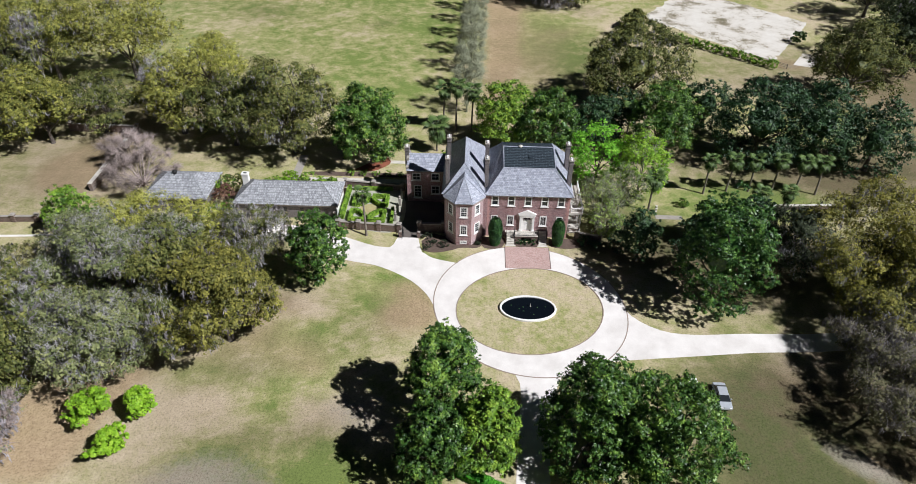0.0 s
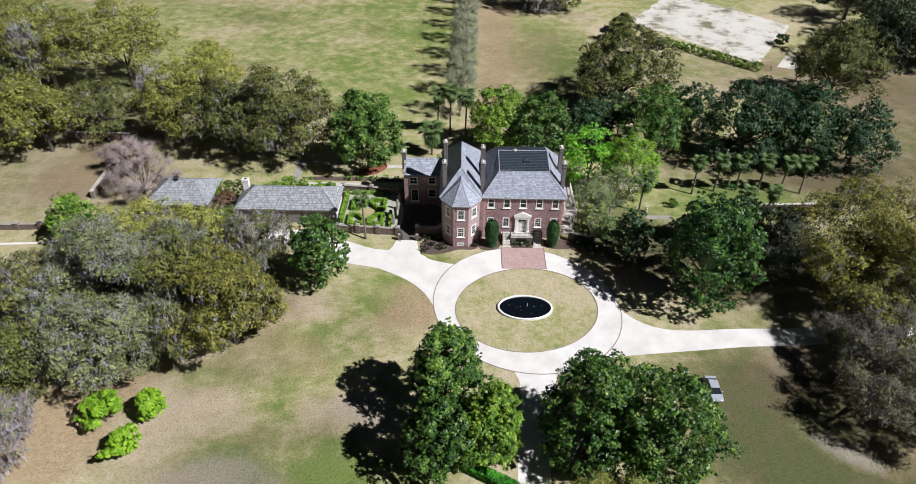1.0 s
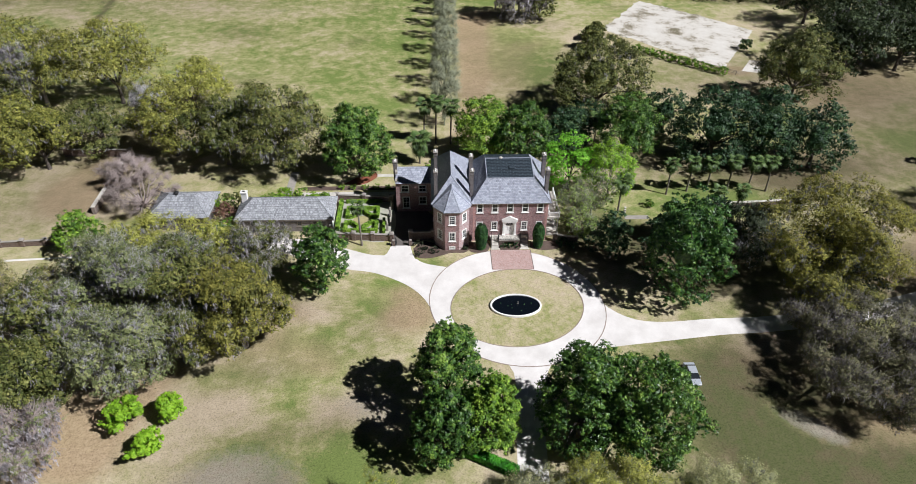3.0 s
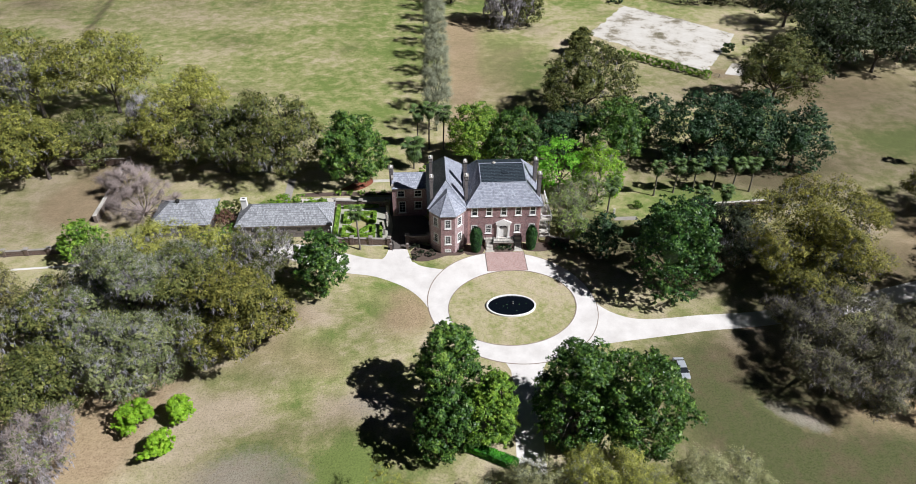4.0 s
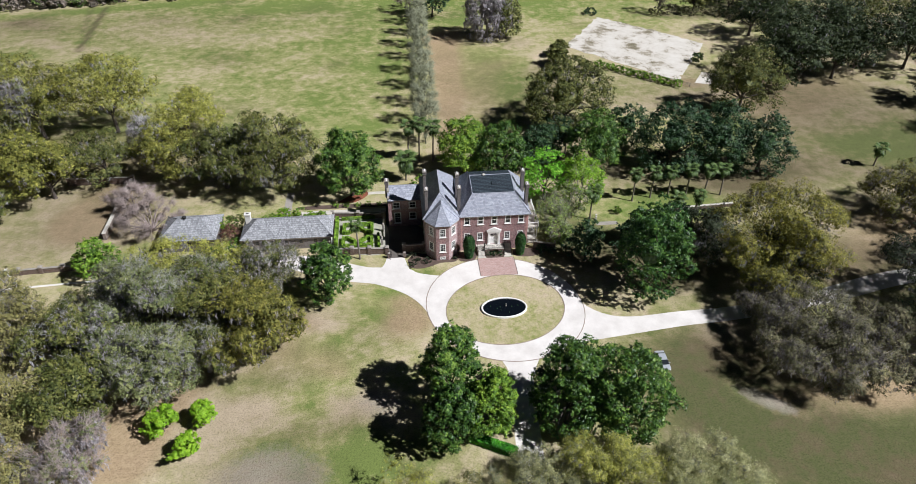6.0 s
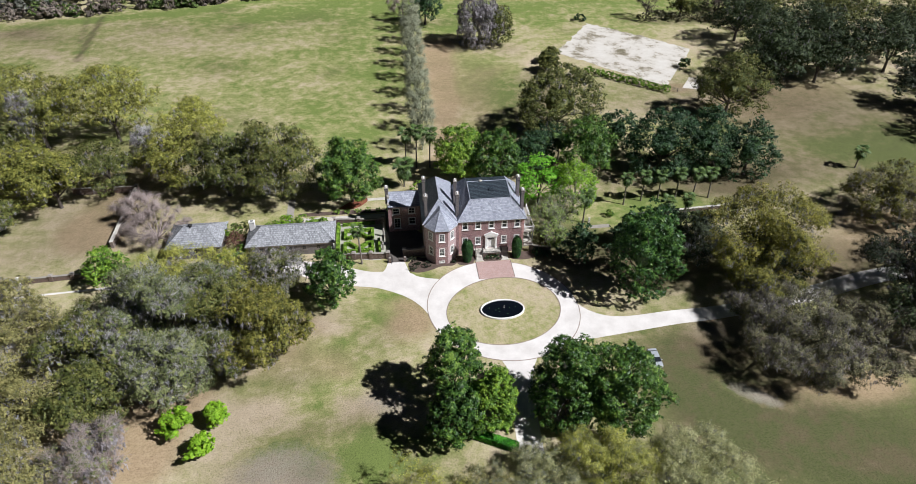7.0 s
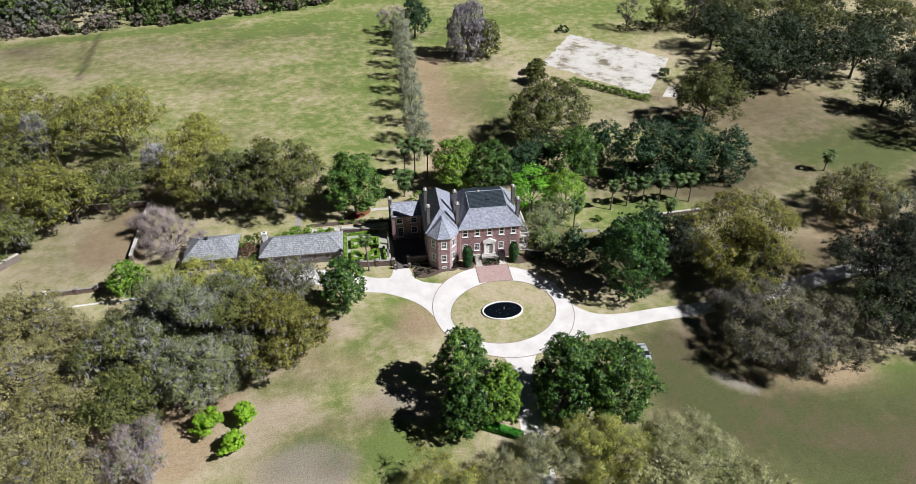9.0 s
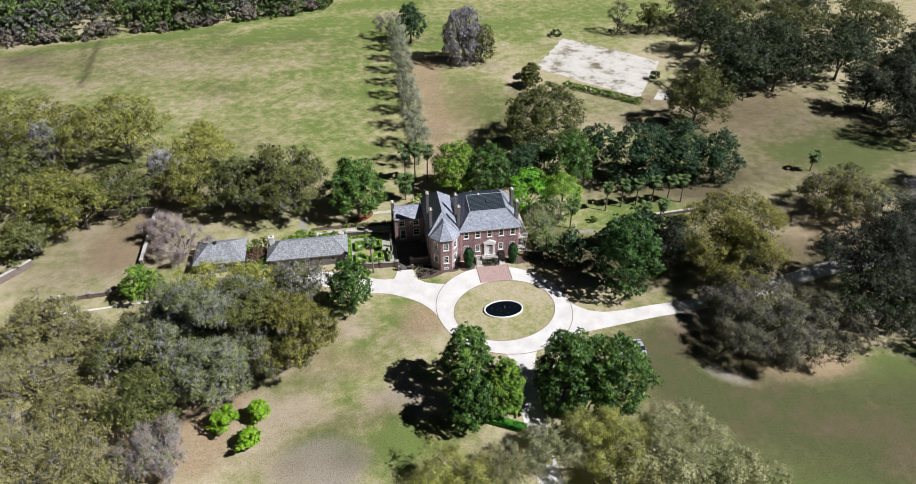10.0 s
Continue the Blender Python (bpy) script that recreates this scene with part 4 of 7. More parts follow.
wall_part(X1, YF + 0.4, 90, BACK - YF - 0.4, EAVE, [(3, 6.9, 1.2, 2.1, 3, 4), (8.5, 6.9, 1.2, 2.1, 3, 4), (3, 2.6, 1.2, 2.1, 3, 4), (8.5, 2.6, 1.2, 2.1, 3, 4)])
wall_part(X1, BACK + 0.4, 180, X1 - X0 + 8.2, EAVE, [(2 + 3 * k, 6.9, 1.2, 2.1, 3, 4) for k in range(7)])
part("cornice", boxes((X0 - 0.1, X1 + 0.25, YF - 0.3, YF - 0.002, EAVE - 0.28, EAVE - 0.02), (X1 + 0.002, X1 + 0.3, YF, BACK, EAVE - 0.28, EAVE - 0.02)), M["white"], house, "white painted eaves cornice")
for k in range(19):
    w = 0.62 if k % 2 else 0.42
    part("quoin", box(X0 - 0.02, X0 + w, YF - 0.035, YF + 0.01, 0.1 + k * 0.48, 0.1 + k * 0.48 + 0.42, 0.01), M["quoin"], house)
    part("quoin", box(X1 - w, X1 + 0.035, YF - 0.035, YF + 0.3, 0.1 + k * 0.48, 0.1 + k * 0.48 + 0.42, 0.01), M["quoin"], house)

# wing with the half-octagon bay
WX0, WX1 = -15.3, -7.95
BAY = [(-15.1, YF), (-15.0, 17.9), (-13.05, 15.8), (-10.25, 15.8), (-8.3, 17.9), (-8.2, YF)]
wall_part(WX0, YF, 0, 0.4, EAVE, [])
wall_part(-8.2, YF - 0.12, 0, 0.75, EAVE, [])
wall_part(WX0, 35.0, -90, 35.0 - YF - 0.4, EAVE, [(3.0, 6.6, 1.1, 2.0, 3, 4), (11.5, 6.6, 1.1, 2.0, 3, 4), (11.5, 2.3, 1.1, 2.0, 3, 4)])
for (ax, ay), (bx, by) in zip(BAY, BAY[1:]):
    L = math.hypot(bx - ax, by - ay)
    wins = []
    if L > 2:
        wins = [(L / 2, 6.25, 1.35, 2.2, 3, 4), (L / 2, 2.3, 1.35, 2.2, 3, 4)]
        if ay == by:
            wins.append((L / 2, 0.3, 1.3, 0.75, 3, 2))
    wall_part(ax, ay, math.degrees(math.atan2(by - ay, bx - ax)), L, EAVE, wins)

# annex behind the court
AX0, AX1, AY, AE = -23.2, -15.6, 29.7, 7.3
wall_part(AX0, AY, 0, AX1 - AX0 - 0.1, AE, [(1.9, 4.95, 1.7, 1.75, 2, 2), (5.6, 4.95, 1.7, 1.75, 2, 2), (2.1, 0.9, 1.6, 2.95, 2, 4), (5.6, 1.85, 1.7, 2.0, 2, 2)])
wall_part(AX0, 36.0, -90, 36.0 - AY - 0.4, AE, [(3.5, 5.0, 1.1, 1.6, 3, 2)])
part("gable_parapet", boxes((AX0 - 0.12, AX0 + 0.4, AY - 0.05, 36, AE, AE + 0.55), (AX0 - 0.12, AX0 + 0.4, AY + 1.8, 34.8, AE + 0.55, AE + 1.5)), M["stone_grey"], house, "stone-coped gable parapet")


def roof(verts, faces, thick=0.14, soffit=True):
    bm = bmesh.new()
    vs = [bm.verts.new(v) for v in verts]
    fs = [bm.faces.new([vs[i] for i in f]) for f in faces]
    bmesh.ops.recalc_face_normals(bm, faces=fs)
    if sum(f.normal.z for f in fs) < 0:
        bmesh.ops.reverse_faces(bm, faces=fs)
    bmesh.ops.solidify(bm, geom=fs, thickness=thick)
    return bm


def caps(lines, mat, parent, r=0.09):
    for a, b in lines:
        v, f = [], []
        tube_into(v, f, [np.array(a, float), np.array(b, float)], [r, r], 6)
        part("ridge_cap", mesh_of("ridge_cap", v, f), M[mat], parent)


RY0, RY1 = YF - 0.5, BACK + 0.9
RX0, RX1 = X0 - 0.45, X1 + 0.5
DX0, DX1, DY0, DY1, DZ = -4.75, 4.45, 21.6, 30.8, 13.3
RIDGE_Y, RIDGE_Z = 27.7, 14.2
ev = [(RX0, RY0, EAVE), (RX1, RY0, EAVE), (RX1, RY1, EAVE), (RX0, RY1, EAVE), (DX0, DY0, DZ), (DX1, DY0, DZ), (DX1, DY1, DZ), (DX0, DY1, DZ), (DX0, RIDGE_Y, RIDGE_Z), (DX1, RIDGE_Y, RIDGE_Z)]
main_roof = part("roof", roof(ev, [(0, 1, 5, 4), (1, 2, 6, 9, 5), (2, 3, 7, 6), (3, 0, 4, 8, 7)]), M["slate"], house, "hipped grey slate roof")
part("roof_deck", roof(ev[4:], [(0, 1, 5, 4), (4, 5, 2, 3)], 0.1), M["slate_dark"], house, "dark shingled upper roof patch")
caps([(ev[0], ev[4]), (ev[1], ev[5]), (ev[4], ev[5]), (ev[5], ev[9]), (ev[4], ev[8]), (ev[8], ev[9]), (ev[2], ev[6]), (ev[3], ev[7])], "slate", house)
sk = part("skylight", boxes((-0.15, 0.95, 24.2, 25.6, 13.62, 13.95), bevel=0.03), M["slate_dark"], house, "small flat skylight hatch")
part("vent", add_lathe(bmesh.new(), [(0.25, 13.9), (0.25, 14.35), (0.4, 14.4), (0.12, 14.6)], 10, -1.6, 27.6), M["stone"], house, "pale roof vent")
part("ceiling_slab", box(X0 + 0.1, X1 - 0.1, YF + 0.4, BACK, EAVE - 0.2, EAVE - 0.05), M["stone_grey"], house)

WE = [(WX0 - 0.45, YF - 0.5, EAVE), (WX1 + 0.25, YF - 0.5, EAVE), (WX1 + 0.25, 35.6, EAVE), (WX0 - 0.45, 35.6, EAVE), (-11.75, 21.7, 14.0), (-11.75, 31.2, 14.0)]
part("roof", roof(WE, [(0, 1, 4), (1, 2, 5, 4), (2, 3, 5), (3, 0, 4, 5)]), M["slate"], house, "hipped slate roof of the wing")
bo = [(-15.45, YF - 0.6, EAVE), (-15.4, 17.7, EAVE), (-13.25, 15.35, EAVE), (-10.05, 15.35, EAVE), (-7.9, 17.7, EAVE), (-7.85, YF - 0.6, EAVE), (-11.7, 18.8, 12.9), (-11.7, 21.4, 12.75)]
part("roof", roof(bo, [(1, 2, 6), (2, 3, 6), (3, 4, 6), (0, 1, 6, 7), (4, 5, 7, 6)]), M["slate"], house, "faceted slate roof of the bay")
caps([(WE[0], WE[4]), (WE[1], WE[4]), (WE[4], WE[5]), (WE[5], WE[2]), (WE[5], WE[3]), (bo[2], bo[6]), (bo[3], bo[6]), (bo[1], bo[6]), (bo[4], bo[6])], "slate", house, 0.07)
part("cornice", strip([np.array(p) for p in BAY], [np.array((x + (0.3 if x > -11.6 else -0.3), y - 0.3)) for x, y in BAY], EAVE - 0.05, 0.22), M["stone_grey"], house, "bay eaves cornice")
part("ceiling_slab", box(WX0 + 0.3, WX1 - 0.3, YF, 35, EAVE - 0.2, EAVE - 0.05), M["stone_grey"], house)
part("wall", box(-15.2, 7.3, 26.0, 26.3, 0, EAVE - 0.3), M["stone_grey"], house)
ae = [(AX0, AY - 0.4, AE), (AX1 + 1.0, AY - 0.4, AE), (AX1 + 1.0, 36.3, AE), (AX0, 36.3, AE), (AX0, 33.2, AE + 1.75), (AX1 + 1.2, 33.2, AE + 1.75)]
part("roof", roof(ae, [(0, 1, 5, 4), (2, 3, 4, 5)]), M["slate"], house, "slate roof of the annex")


def chimney(x, y, top, low, w=0.68, d=1.15, name="chimney"):
    ch = part(name, boxes((-w / 2, w / 2, -d / 2, d / 2, low, top - 1.0), (-w / 2 - 0.08, w / 2 + 0.08, -d / 2 - 0.08, d / 2 + 0.08, top - 1.0, top - 0.82),
                          (-w / 2, w / 2, -d / 2, d / 2, top - 0.82, top - 0.34)), M["brick_grey"], house, "tall weathered brick chimney")
    ch.matrix_basis = pose(x, y, 0)
    part("cap", boxes((-w / 2 - 0.1, w / 2 + 0.1, -d / 2 - 0.1, d / 2 + 0.1, top - 0.34, top - 0.16), bevel=0.03), M["stone_grey"], ch, "grey stone cap")
    for k in (-1, 1):
        part("chimney_pot", add_lathe(bmesh.new(), [(0.17, top - 0.16), (0.16, top - 0.02), (0.18, top + 0.02), (0.12, top + 0.03)], 10, 0, k * d / 4), M["white"], ch, "pale chimney pot")


for x, y, t in ((-14.75, 26.9, 16.6), (-14.75, 20.6, 15.9), (-7.75, 25.6, 16.3), (-7.75, 20.9, 15.8), (7.05, 26.9, 15.7), (7.05, 21.4, 15.6)):
    chimney(x, y, t, 9.0)
chimney(-23.3, 33.2, 10.8, 6.0, 0.8, 1.2)

# entrance
door = part("door", boxes((-0.72, -0.01, 0.12, 0.2, 1.5, 3.85), (0.01, 0.72, 0.12, 0.2, 1.5, 3.85), bevel=0.01), M["white"], house, "white panelled double door")
door.matrix_basis = pose(DOOR, YF, 0)
for sx in (-0.72, 0.02):
    for a, b in ((0.1, 0.32), (0.38, 0.6)):
        for z0, z1 in ((1.75, 2.5), (2.65, 3.65)):
            part("door_panel", box(sx + a, sx + b, 0.095, 0.125, z0, z1, 0.01), M["white"], door)
part("door_knob", add_lathe(bmesh.new(), [(0.02, 2.45), (0.05, 2.48), (0.05, 2.53), (0.02, 2.56)], 8, 0.09, 0.08), M["iron"], door)
sur = part("door_surround", box(-1.55, 1.55, -0.42, 0.0, 4.95, 5.35, 0.015), M["white"], house, "white classical door surround")
sur.matrix_basis = pose(DOOR, YF, 0)
part("frieze", box(-1.42, 1.42, -0.34, 0.0, 4.6, 4.948, 0.015), M["white"], sur)
for sx in (-1, 1):
    part("pilaster", box(sx * 1.15 - 0.2, sx * 1.15 + 0.2, -0.28, 0.0, 1.802, 4.598, 0.015), M["white"], sur)
    part("plinth", box(sx * 1.16 - 0.26, sx * 1.16 + 0.26, -0.36, 0.0, 1.5, 1.8, 0.015), M["white"], sur)
    part("jamb", box(sx * 0.845 - 0.1, sx * 0.845 + 0.1, -0.1, 0.2, 1.5, 4.598, 0.01), M["white"], sur)
bm = bmesh.new()
tri = [(-1.65, 5.35), (1.65, 5.35), (0, 6.15)]
fv = [bm.verts.new((x, -0.42, z)) for x, z in tri]
bv = [bm.verts.new((x, 0.0, z)) for x, z in tri]
bm.faces.new(fv), bm.faces.new(bv[::-1])
for i in range(3):
    j = (i + 1) % 3
    bm.faces.new((fv[j], fv[i], bv[i], bv[j]))
part("pediment", bm, M["white"], sur)
bm = bmesh.new()
arc = [(0.72 * math.cos(math.pi * i / 14), 3.87 + 0.72 * math.sin(math.pi * i / 14)) for i in range(15)]
bm.faces.new([bm.verts.new((x, 0.15, z)) for x, z in arc][::-1])
part("fanlight", bm, M["glass"], sur, "arched dark fanlight")
bm = bmesh.new()
inner, outer = arc, [(x * 1.12, 3.87 + (z - 3.87) * 1.12) for x, z in arc]
for (a, b), (c_, d_) in zip(zip(inner, inner[1:]), zip(outer, outer[1:])):
    q = [bm.verts.new((p[0], yy, p[1])) for yy in (0.02, 0.16) for p in (a, b, d_, c_)]
    bm.faces.new(q[:4]), bm.faces.new(q[4:][::-1]), bm.faces.new((q[0], q[4], q[5], q[1])), bm.faces.new((q[3], q[2], q[6], q[7]))
for i in (5, 9):
    x, z = arc[i]
    v, f = [], []
    tube_into(v, f, [np.array((0, 0.12, 3.88)), np.array((x, 0.12, z))], [0.012, 0.012], 4)
    vs = [bm.verts.new(p) for p in v]
    for g in f:
        bm.faces.new([vs[k] for k in g])
part("fanlight_bars", bm, M["white"], sur)
part("spandrel", boxes((-0.74, 0.74, 0.17, 0.22, 3.86, 4.75)), M["white"], sur)

LZ = 1.5
steps = part("landing", boxes((-2.25, 2.05, 17.1, YF - 0.002, LZ - 0.16, LZ), (-4.0, -2.25, 18.3, YF - 0.002, LZ - 0.16, LZ), (2.05, 3.8, 18.3, YF - 0.002, LZ - 0.16, LZ), bevel=0.02), M["stone"], house, "pale stone entrance landing")
part("landing_wall", boxes((-2.2, -1.1, 17.2, 17.5, 0, LZ - 0.16), (0.9, 2.0, 17.2, 17.5, 0, LZ - 0.16), (-1.1, 0.9, 17.2, 17.5, 1.0, LZ - 0.16), (-2.2, -1.95, 17.5, 18.8, 0, LZ - 0.16), (1.75, 2.0, 17.5, 18.8, 0, LZ - 0.16)), M["brick_old"], steps, "brick basement wall under the landing")
for x0 in (-3.75, 2.15):
    st = part("stair", box(x0, x0 + 1.5, 16.2, 18.6, 0, 0.165, 0.012), M["stone"], house, "pale stone flight of steps")
    for k in range(1, 8):
        part("step", box(x0, x0 + 1.5, 16.2 + 0.28 * k, 18.6, 0.165 * k, 0.165 * (k + 1), 0.012), M["stone"], st)
    part("stair_base", box(x0 - 0.2, x0 + 1.7, 15.85, 16.25, 0, 0.1, 0.02), M["stone"], st)
    for xr in (x0 + 0.04, x0 + 1.46):
        v, f = [], []
        tube_into(v, f, [np.array((xr, 16.25, 1.1)), np.array((xr, 18.45, 2.45))], [0.03, 0.03], 6)
        for k in range(9):
            yy = 16.25 + k * 0.275
            zz = 0.165 + k * 0.165
            tube_into(v, f, [np.array((xr, yy, zz)), np.array((xr, yy, 1.1 + (yy - 16.25) * 0.614))], [0.016, 0.016], 4)
        part("railing", mesh_of("railing", v, f), M["iron"], st, "black iron stair railing")
v, f = [], []
for a, b in (((-2.2, 17.15), (2.0, 17.15)), ((-2.2, 17.15), (-2.2, 18.2)), ((2.0, 17.15), (2.0, 18.2))):
    a, b = np.array(a), np.array(b)
    for z in (LZ + 0.12, LZ + 0.95):
        tube_into(v, f, [np.array((*a, z)), np.array((*b, z))], [0.03, 0.03], 6)
    n = int(np.linalg.norm(b - a) / 0.16)
    for k in range(n + 1):
        p = a + (b - a) * k / n
        tube_into(v, f, [np.array((*p, LZ)), np.array((*p, LZ + 0.95))], [0.014, 0.014], 4)
part("railing", mesh_of("railing", v, f), M["iron"], steps, "black iron landing railing")

# side porch with a railed flat roof
porch = part("side_porch", boxes((X1 + 0.42, X1 + 2.9, 20.4, 30.0, 4.3, 4.7), (X1 + 0.42, X1 + 2.9, 20.4, 30.0, 0.0, 0.35), bevel=0.02), M["stone"], house, "side porch with a flat railed roof")
for k in range(5):
    yy = 20.7 + k * 2.25
    part("column", add_lathe(bmesh.new(), [(0.22, 0.35), (0.22, 0.5), (0.16, 0.55), (0.14, 4.1), (0.2, 4.15), (0.2, 4.3)], 12, X1 + 2.6, yy), M["white"], porch, "white porch column")
rows_ = []
for xx in (X1 + 0.75, X1 + 2.8):
    rows_ += [(xx - 0.07, xx + 0.07, 20.5, 29.9, 5.5, 5.62), (xx - 0.05, xx + 0.05, 20.5, 29.9, 4.8, 4.88)]
    rows_ += [(xx - 0.1, xx + 0.1, yy - 0.1, yy + 0.1, 4.7, 5.75) for yy in (20.6, 23.7, 26.8, 29.8)]
    rows_ += [(xx - 0.03, xx + 0.03, 20.9 + 0.3 * k - 0.03, 20.9 + 0.3 * k + 0.03, 4.88, 5.5) for k in range(30)]
rows_ += [(X1 + 0.75, X1 + 2.8, 20.5, 20.62, 5.5, 5.62)]
part("balustrade", boxes(*rows_), M["white"], porch, "white porch roof balustrade")

# ---- stable range ----


def outbuilding(name, x0, x1, y0, y1, eave, ridge, inset, label, wins, chim=None, white_end=False):
    ob = thing(name, 0, 0, 0, 0, label, "outbuilding")
    wx0, wx1, wy0, wy1 = x0 + 0.5, x1 - 0.5, y0 + 0.5, y1 - 0.5
    wall_part(wx0, wy0, 0, wx1 - wx0, eave, wins, parent=ob, mat="brick_grey", paint="timber")
    e = part("wall", box(wx1 - 0.4, wx1, wy0 + 0.4, wy1, 0, eave), M["white" if white_end else "brick_grey"], ob, "whitewashed end wall" if white_end else "")
    part("wall", box(wx0, wx0 + 0.4, wy0 + 0.4, wy1, 0, eave), M["brick_old"], ob)
    part("wall", box(wx0, wx1, wy1, wy1 + 0.3, 0, eave), M["brick_old"], ob)
    ym = (y0 + y1) / 2
    v = [(x0, y0, eave), (x1, y0, eave), (x1, y1, eave), (x0, y1, eave), (x0 + inset, ym, ridge), (x1 - inset, ym, ridge)]
    part("roof", roof(v, [(0, 1, 5, 4), (1, 2, 5), (2, 3, 4, 5), (3, 0, 4)], 0.16), M["shingle"], ob, "weathered grey shake roof")
    caps([(v[0], v[4]), (v[1], v[5]), (v[4], v[5]), (v[2], v[5]), (v[3], v[4])], "shingle", ob, 0.08)
    part("fascia", boxes((x0, x1, y0 + 0.02, y0 + 0.1, eave - 0.32, eave - 0.05), (x1 - 0.1, x1 - 0.02, y0 + 0.1, y1, eave - 0.32, eave - 0.05)), M["timber"], ob, "dark timber fascia")
    if chim:
        cx, cy, top = chim
        ch = part("chimney", boxes((cx - 0.6, cx + 0.6, cy - 0.45, cy + 0.45, 0, top - 0.3), (cx - 0.7, cx + 0.7, cy - 0.55, cy + 0.55, top - 0.3, top), bevel=0.02), M["white"], ob, "whitewashed chimney")
        part("flue", boxes((cx - 0.3, cx + 0.3, cy - 0.2, cy + 0.2, top - 0.05, top + 0.06)), M["iron"], ch)
    return ob


barn = outbuilding("stable", -55.9, -35.7, 22.4, 31.0, 3.3, 5.9, 3.6, "long brick stable with a hipped grey shake roof", [(3 + 3.2 * k, 1.3, 1.1, 1.3, 2, 2) for k in range(5)], (-54.6, 28.4, 6.4), True)
shed = outbuilding("coach_house", -73.8, -61.2, 23.4, 33.4, 3.3, 6.0, 3.9, "brick coach house with a hipped grey shake roof", [(2.5 + 3.5 * k, 1.3, 1.2, 1.3, 2, 2) for k in range(3)])
part("vent", add_lathe(bmesh.new(), [(0.4, 5.7), (0.4, 6.3), (0.55, 6.35), (0.15, 6.6)], 8, -68.4, 28.4), M["iron"], shed)

# ---- garden walls, gate, fences ----


def brick_wall(name, x0, y0, x1, y1, h, label, thick=0.4, cap="stone_grey", piers=0, pier_h=0.35, mat="brick_old"):
    L = math.hypot(x1 - x0, y1 - y0)
    ob = thing(name, x0, y0, 0, math.degrees(math.atan2(y1 - y0, x1 - x0)), label, "garden wall")
    part("wall_face", box(0, L, -thick / 2, thick / 2, -0.1, h), M[mat], ob)
    part("coping", box(-0.05, L + 0.05, -thick / 2 - 0.08, thick / 2 + 0.08, h, h + 0.12, 0.02), M[cap], ob, "stone coping")
    for k in range(piers):
        u = L * k / max(1, piers - 1)
        p = part("pier", box(u - 0.38, u + 0.38, -0.38, 0.38, -0.1, h + pier_h, 0.01), M[mat], ob)
        part("pier_cap", boxes((u - 0.48, u + 0.48, -0.48, 0.48, h + pier_h, h + pier_h + 0.14), (u - 0.3, u + 0.3, -0.3, 0.3, h + pier_h + 0.14, h + pier_h + 0.3), bevel=0.03), M[cap], p)
    return ob


brick_wall("garden_wall", -35.4, 20.1, -23.8, 19.3, 1.5, "low brick garden wall with stone-capped piers", piers=4)
rail = thing("iron_fence", label="short curved black iron fence at the court entrance", category="fence")
bend = smooth([(-23.4, 19.0), (-22.9, 18.6), (-22.8, 17.9), (-23.1, 17.0)], 6)
for z in (0.25, 1.05):
    v, f = [], []
    tube_into(v, f, [np.array((*p, z)) for p in bend], [0.025] * len(bend), 4)
    part("rail", mesh_of("rail", v, f), M["iron"], rail)
for p in bend[::2]:
    v, f = [], []
    tube_into(v, f, [np.array((*p, 0.0)), np.array((*p, 1.2))], [0.022, 0.016], 4)
    part("baluster", mesh_of("baluster", v, f), M["iron"], rail)
brick_wall("garden_wall", -36.4, 22.3, -36.9, 34.5, 1.7, "pale coped brick wall beside the stable", cap="stone")
brick_wall("garden_wall", -24.6, 33.5, -36.6, 34.6, 1.3, "brick wall behind the box garden", piers=3)
brick_wall("court_wall", -20.0, 19.6, -15.5, 19.6, 1.9, "brick wall between bay and gate", piers=2)
brick_wall("garden_wall", 9.3, 18.6, 13.4, 17.6, 1.6, "brick garden wall beside the mansion", piers=2)
brick_wall("garden_wall", 13.6, 17.6, 14.2, 27.0, 1.6, "brick garden wall running back")
brick_wall("field_wall", -104, 54.9, -88.3, 54.6, 1.8, "old brick field wall in shade", piers=3)
brick_wall("field_wall", -87.6, 30.0, -88.3, 54.5, 1.7, "pale coped field wall", cap="stone", thick=0.7)
brick_wall("field_wall", -121.5, 27.0, -115.0, 34.5, 1.8, "pale coped wall under the oaks", cap="stone", thick=0.7)
brick_wall("field_wall", -106, 18.6, -84, 19.8, 1.2, "low dark brick paddock wall", piers=6)
brick_wall("terrace_wall", 37.0, 29.5, 66.0, 31.4, 0.9, "long pale coped terrace wall", cap="stone", thick=0.5)
solid("garden_path", box(25.6, 30.8, 25.9, 27.2, -0.05, 0.03), M["stone_grey"], "grey paved garden path in tree shade", "path", kind="structure")
solid("garden_path", box(-48.6, -46.8, 31.5, 46.5, -0.05, 0.03), M["stone_grey"], "grey paved path behind the stable", "path", kind="structure")
solid("garden_path", box(-45.0, -24.0, 36.0, 37.6, -0.05, 0.034), M["stone"], "sandy path along the flower border", "path", kind="structure")
solid("garden_path", box(-33, -20, 44.0, 45.2, -0.05, 0.03), M["stone"], "sandy path behind the garden", "path", kind="structure")

gate = thing("court_gate", -22.0, 17.7, 0, 0, "open iron gate between capped piers at the court", "gate")
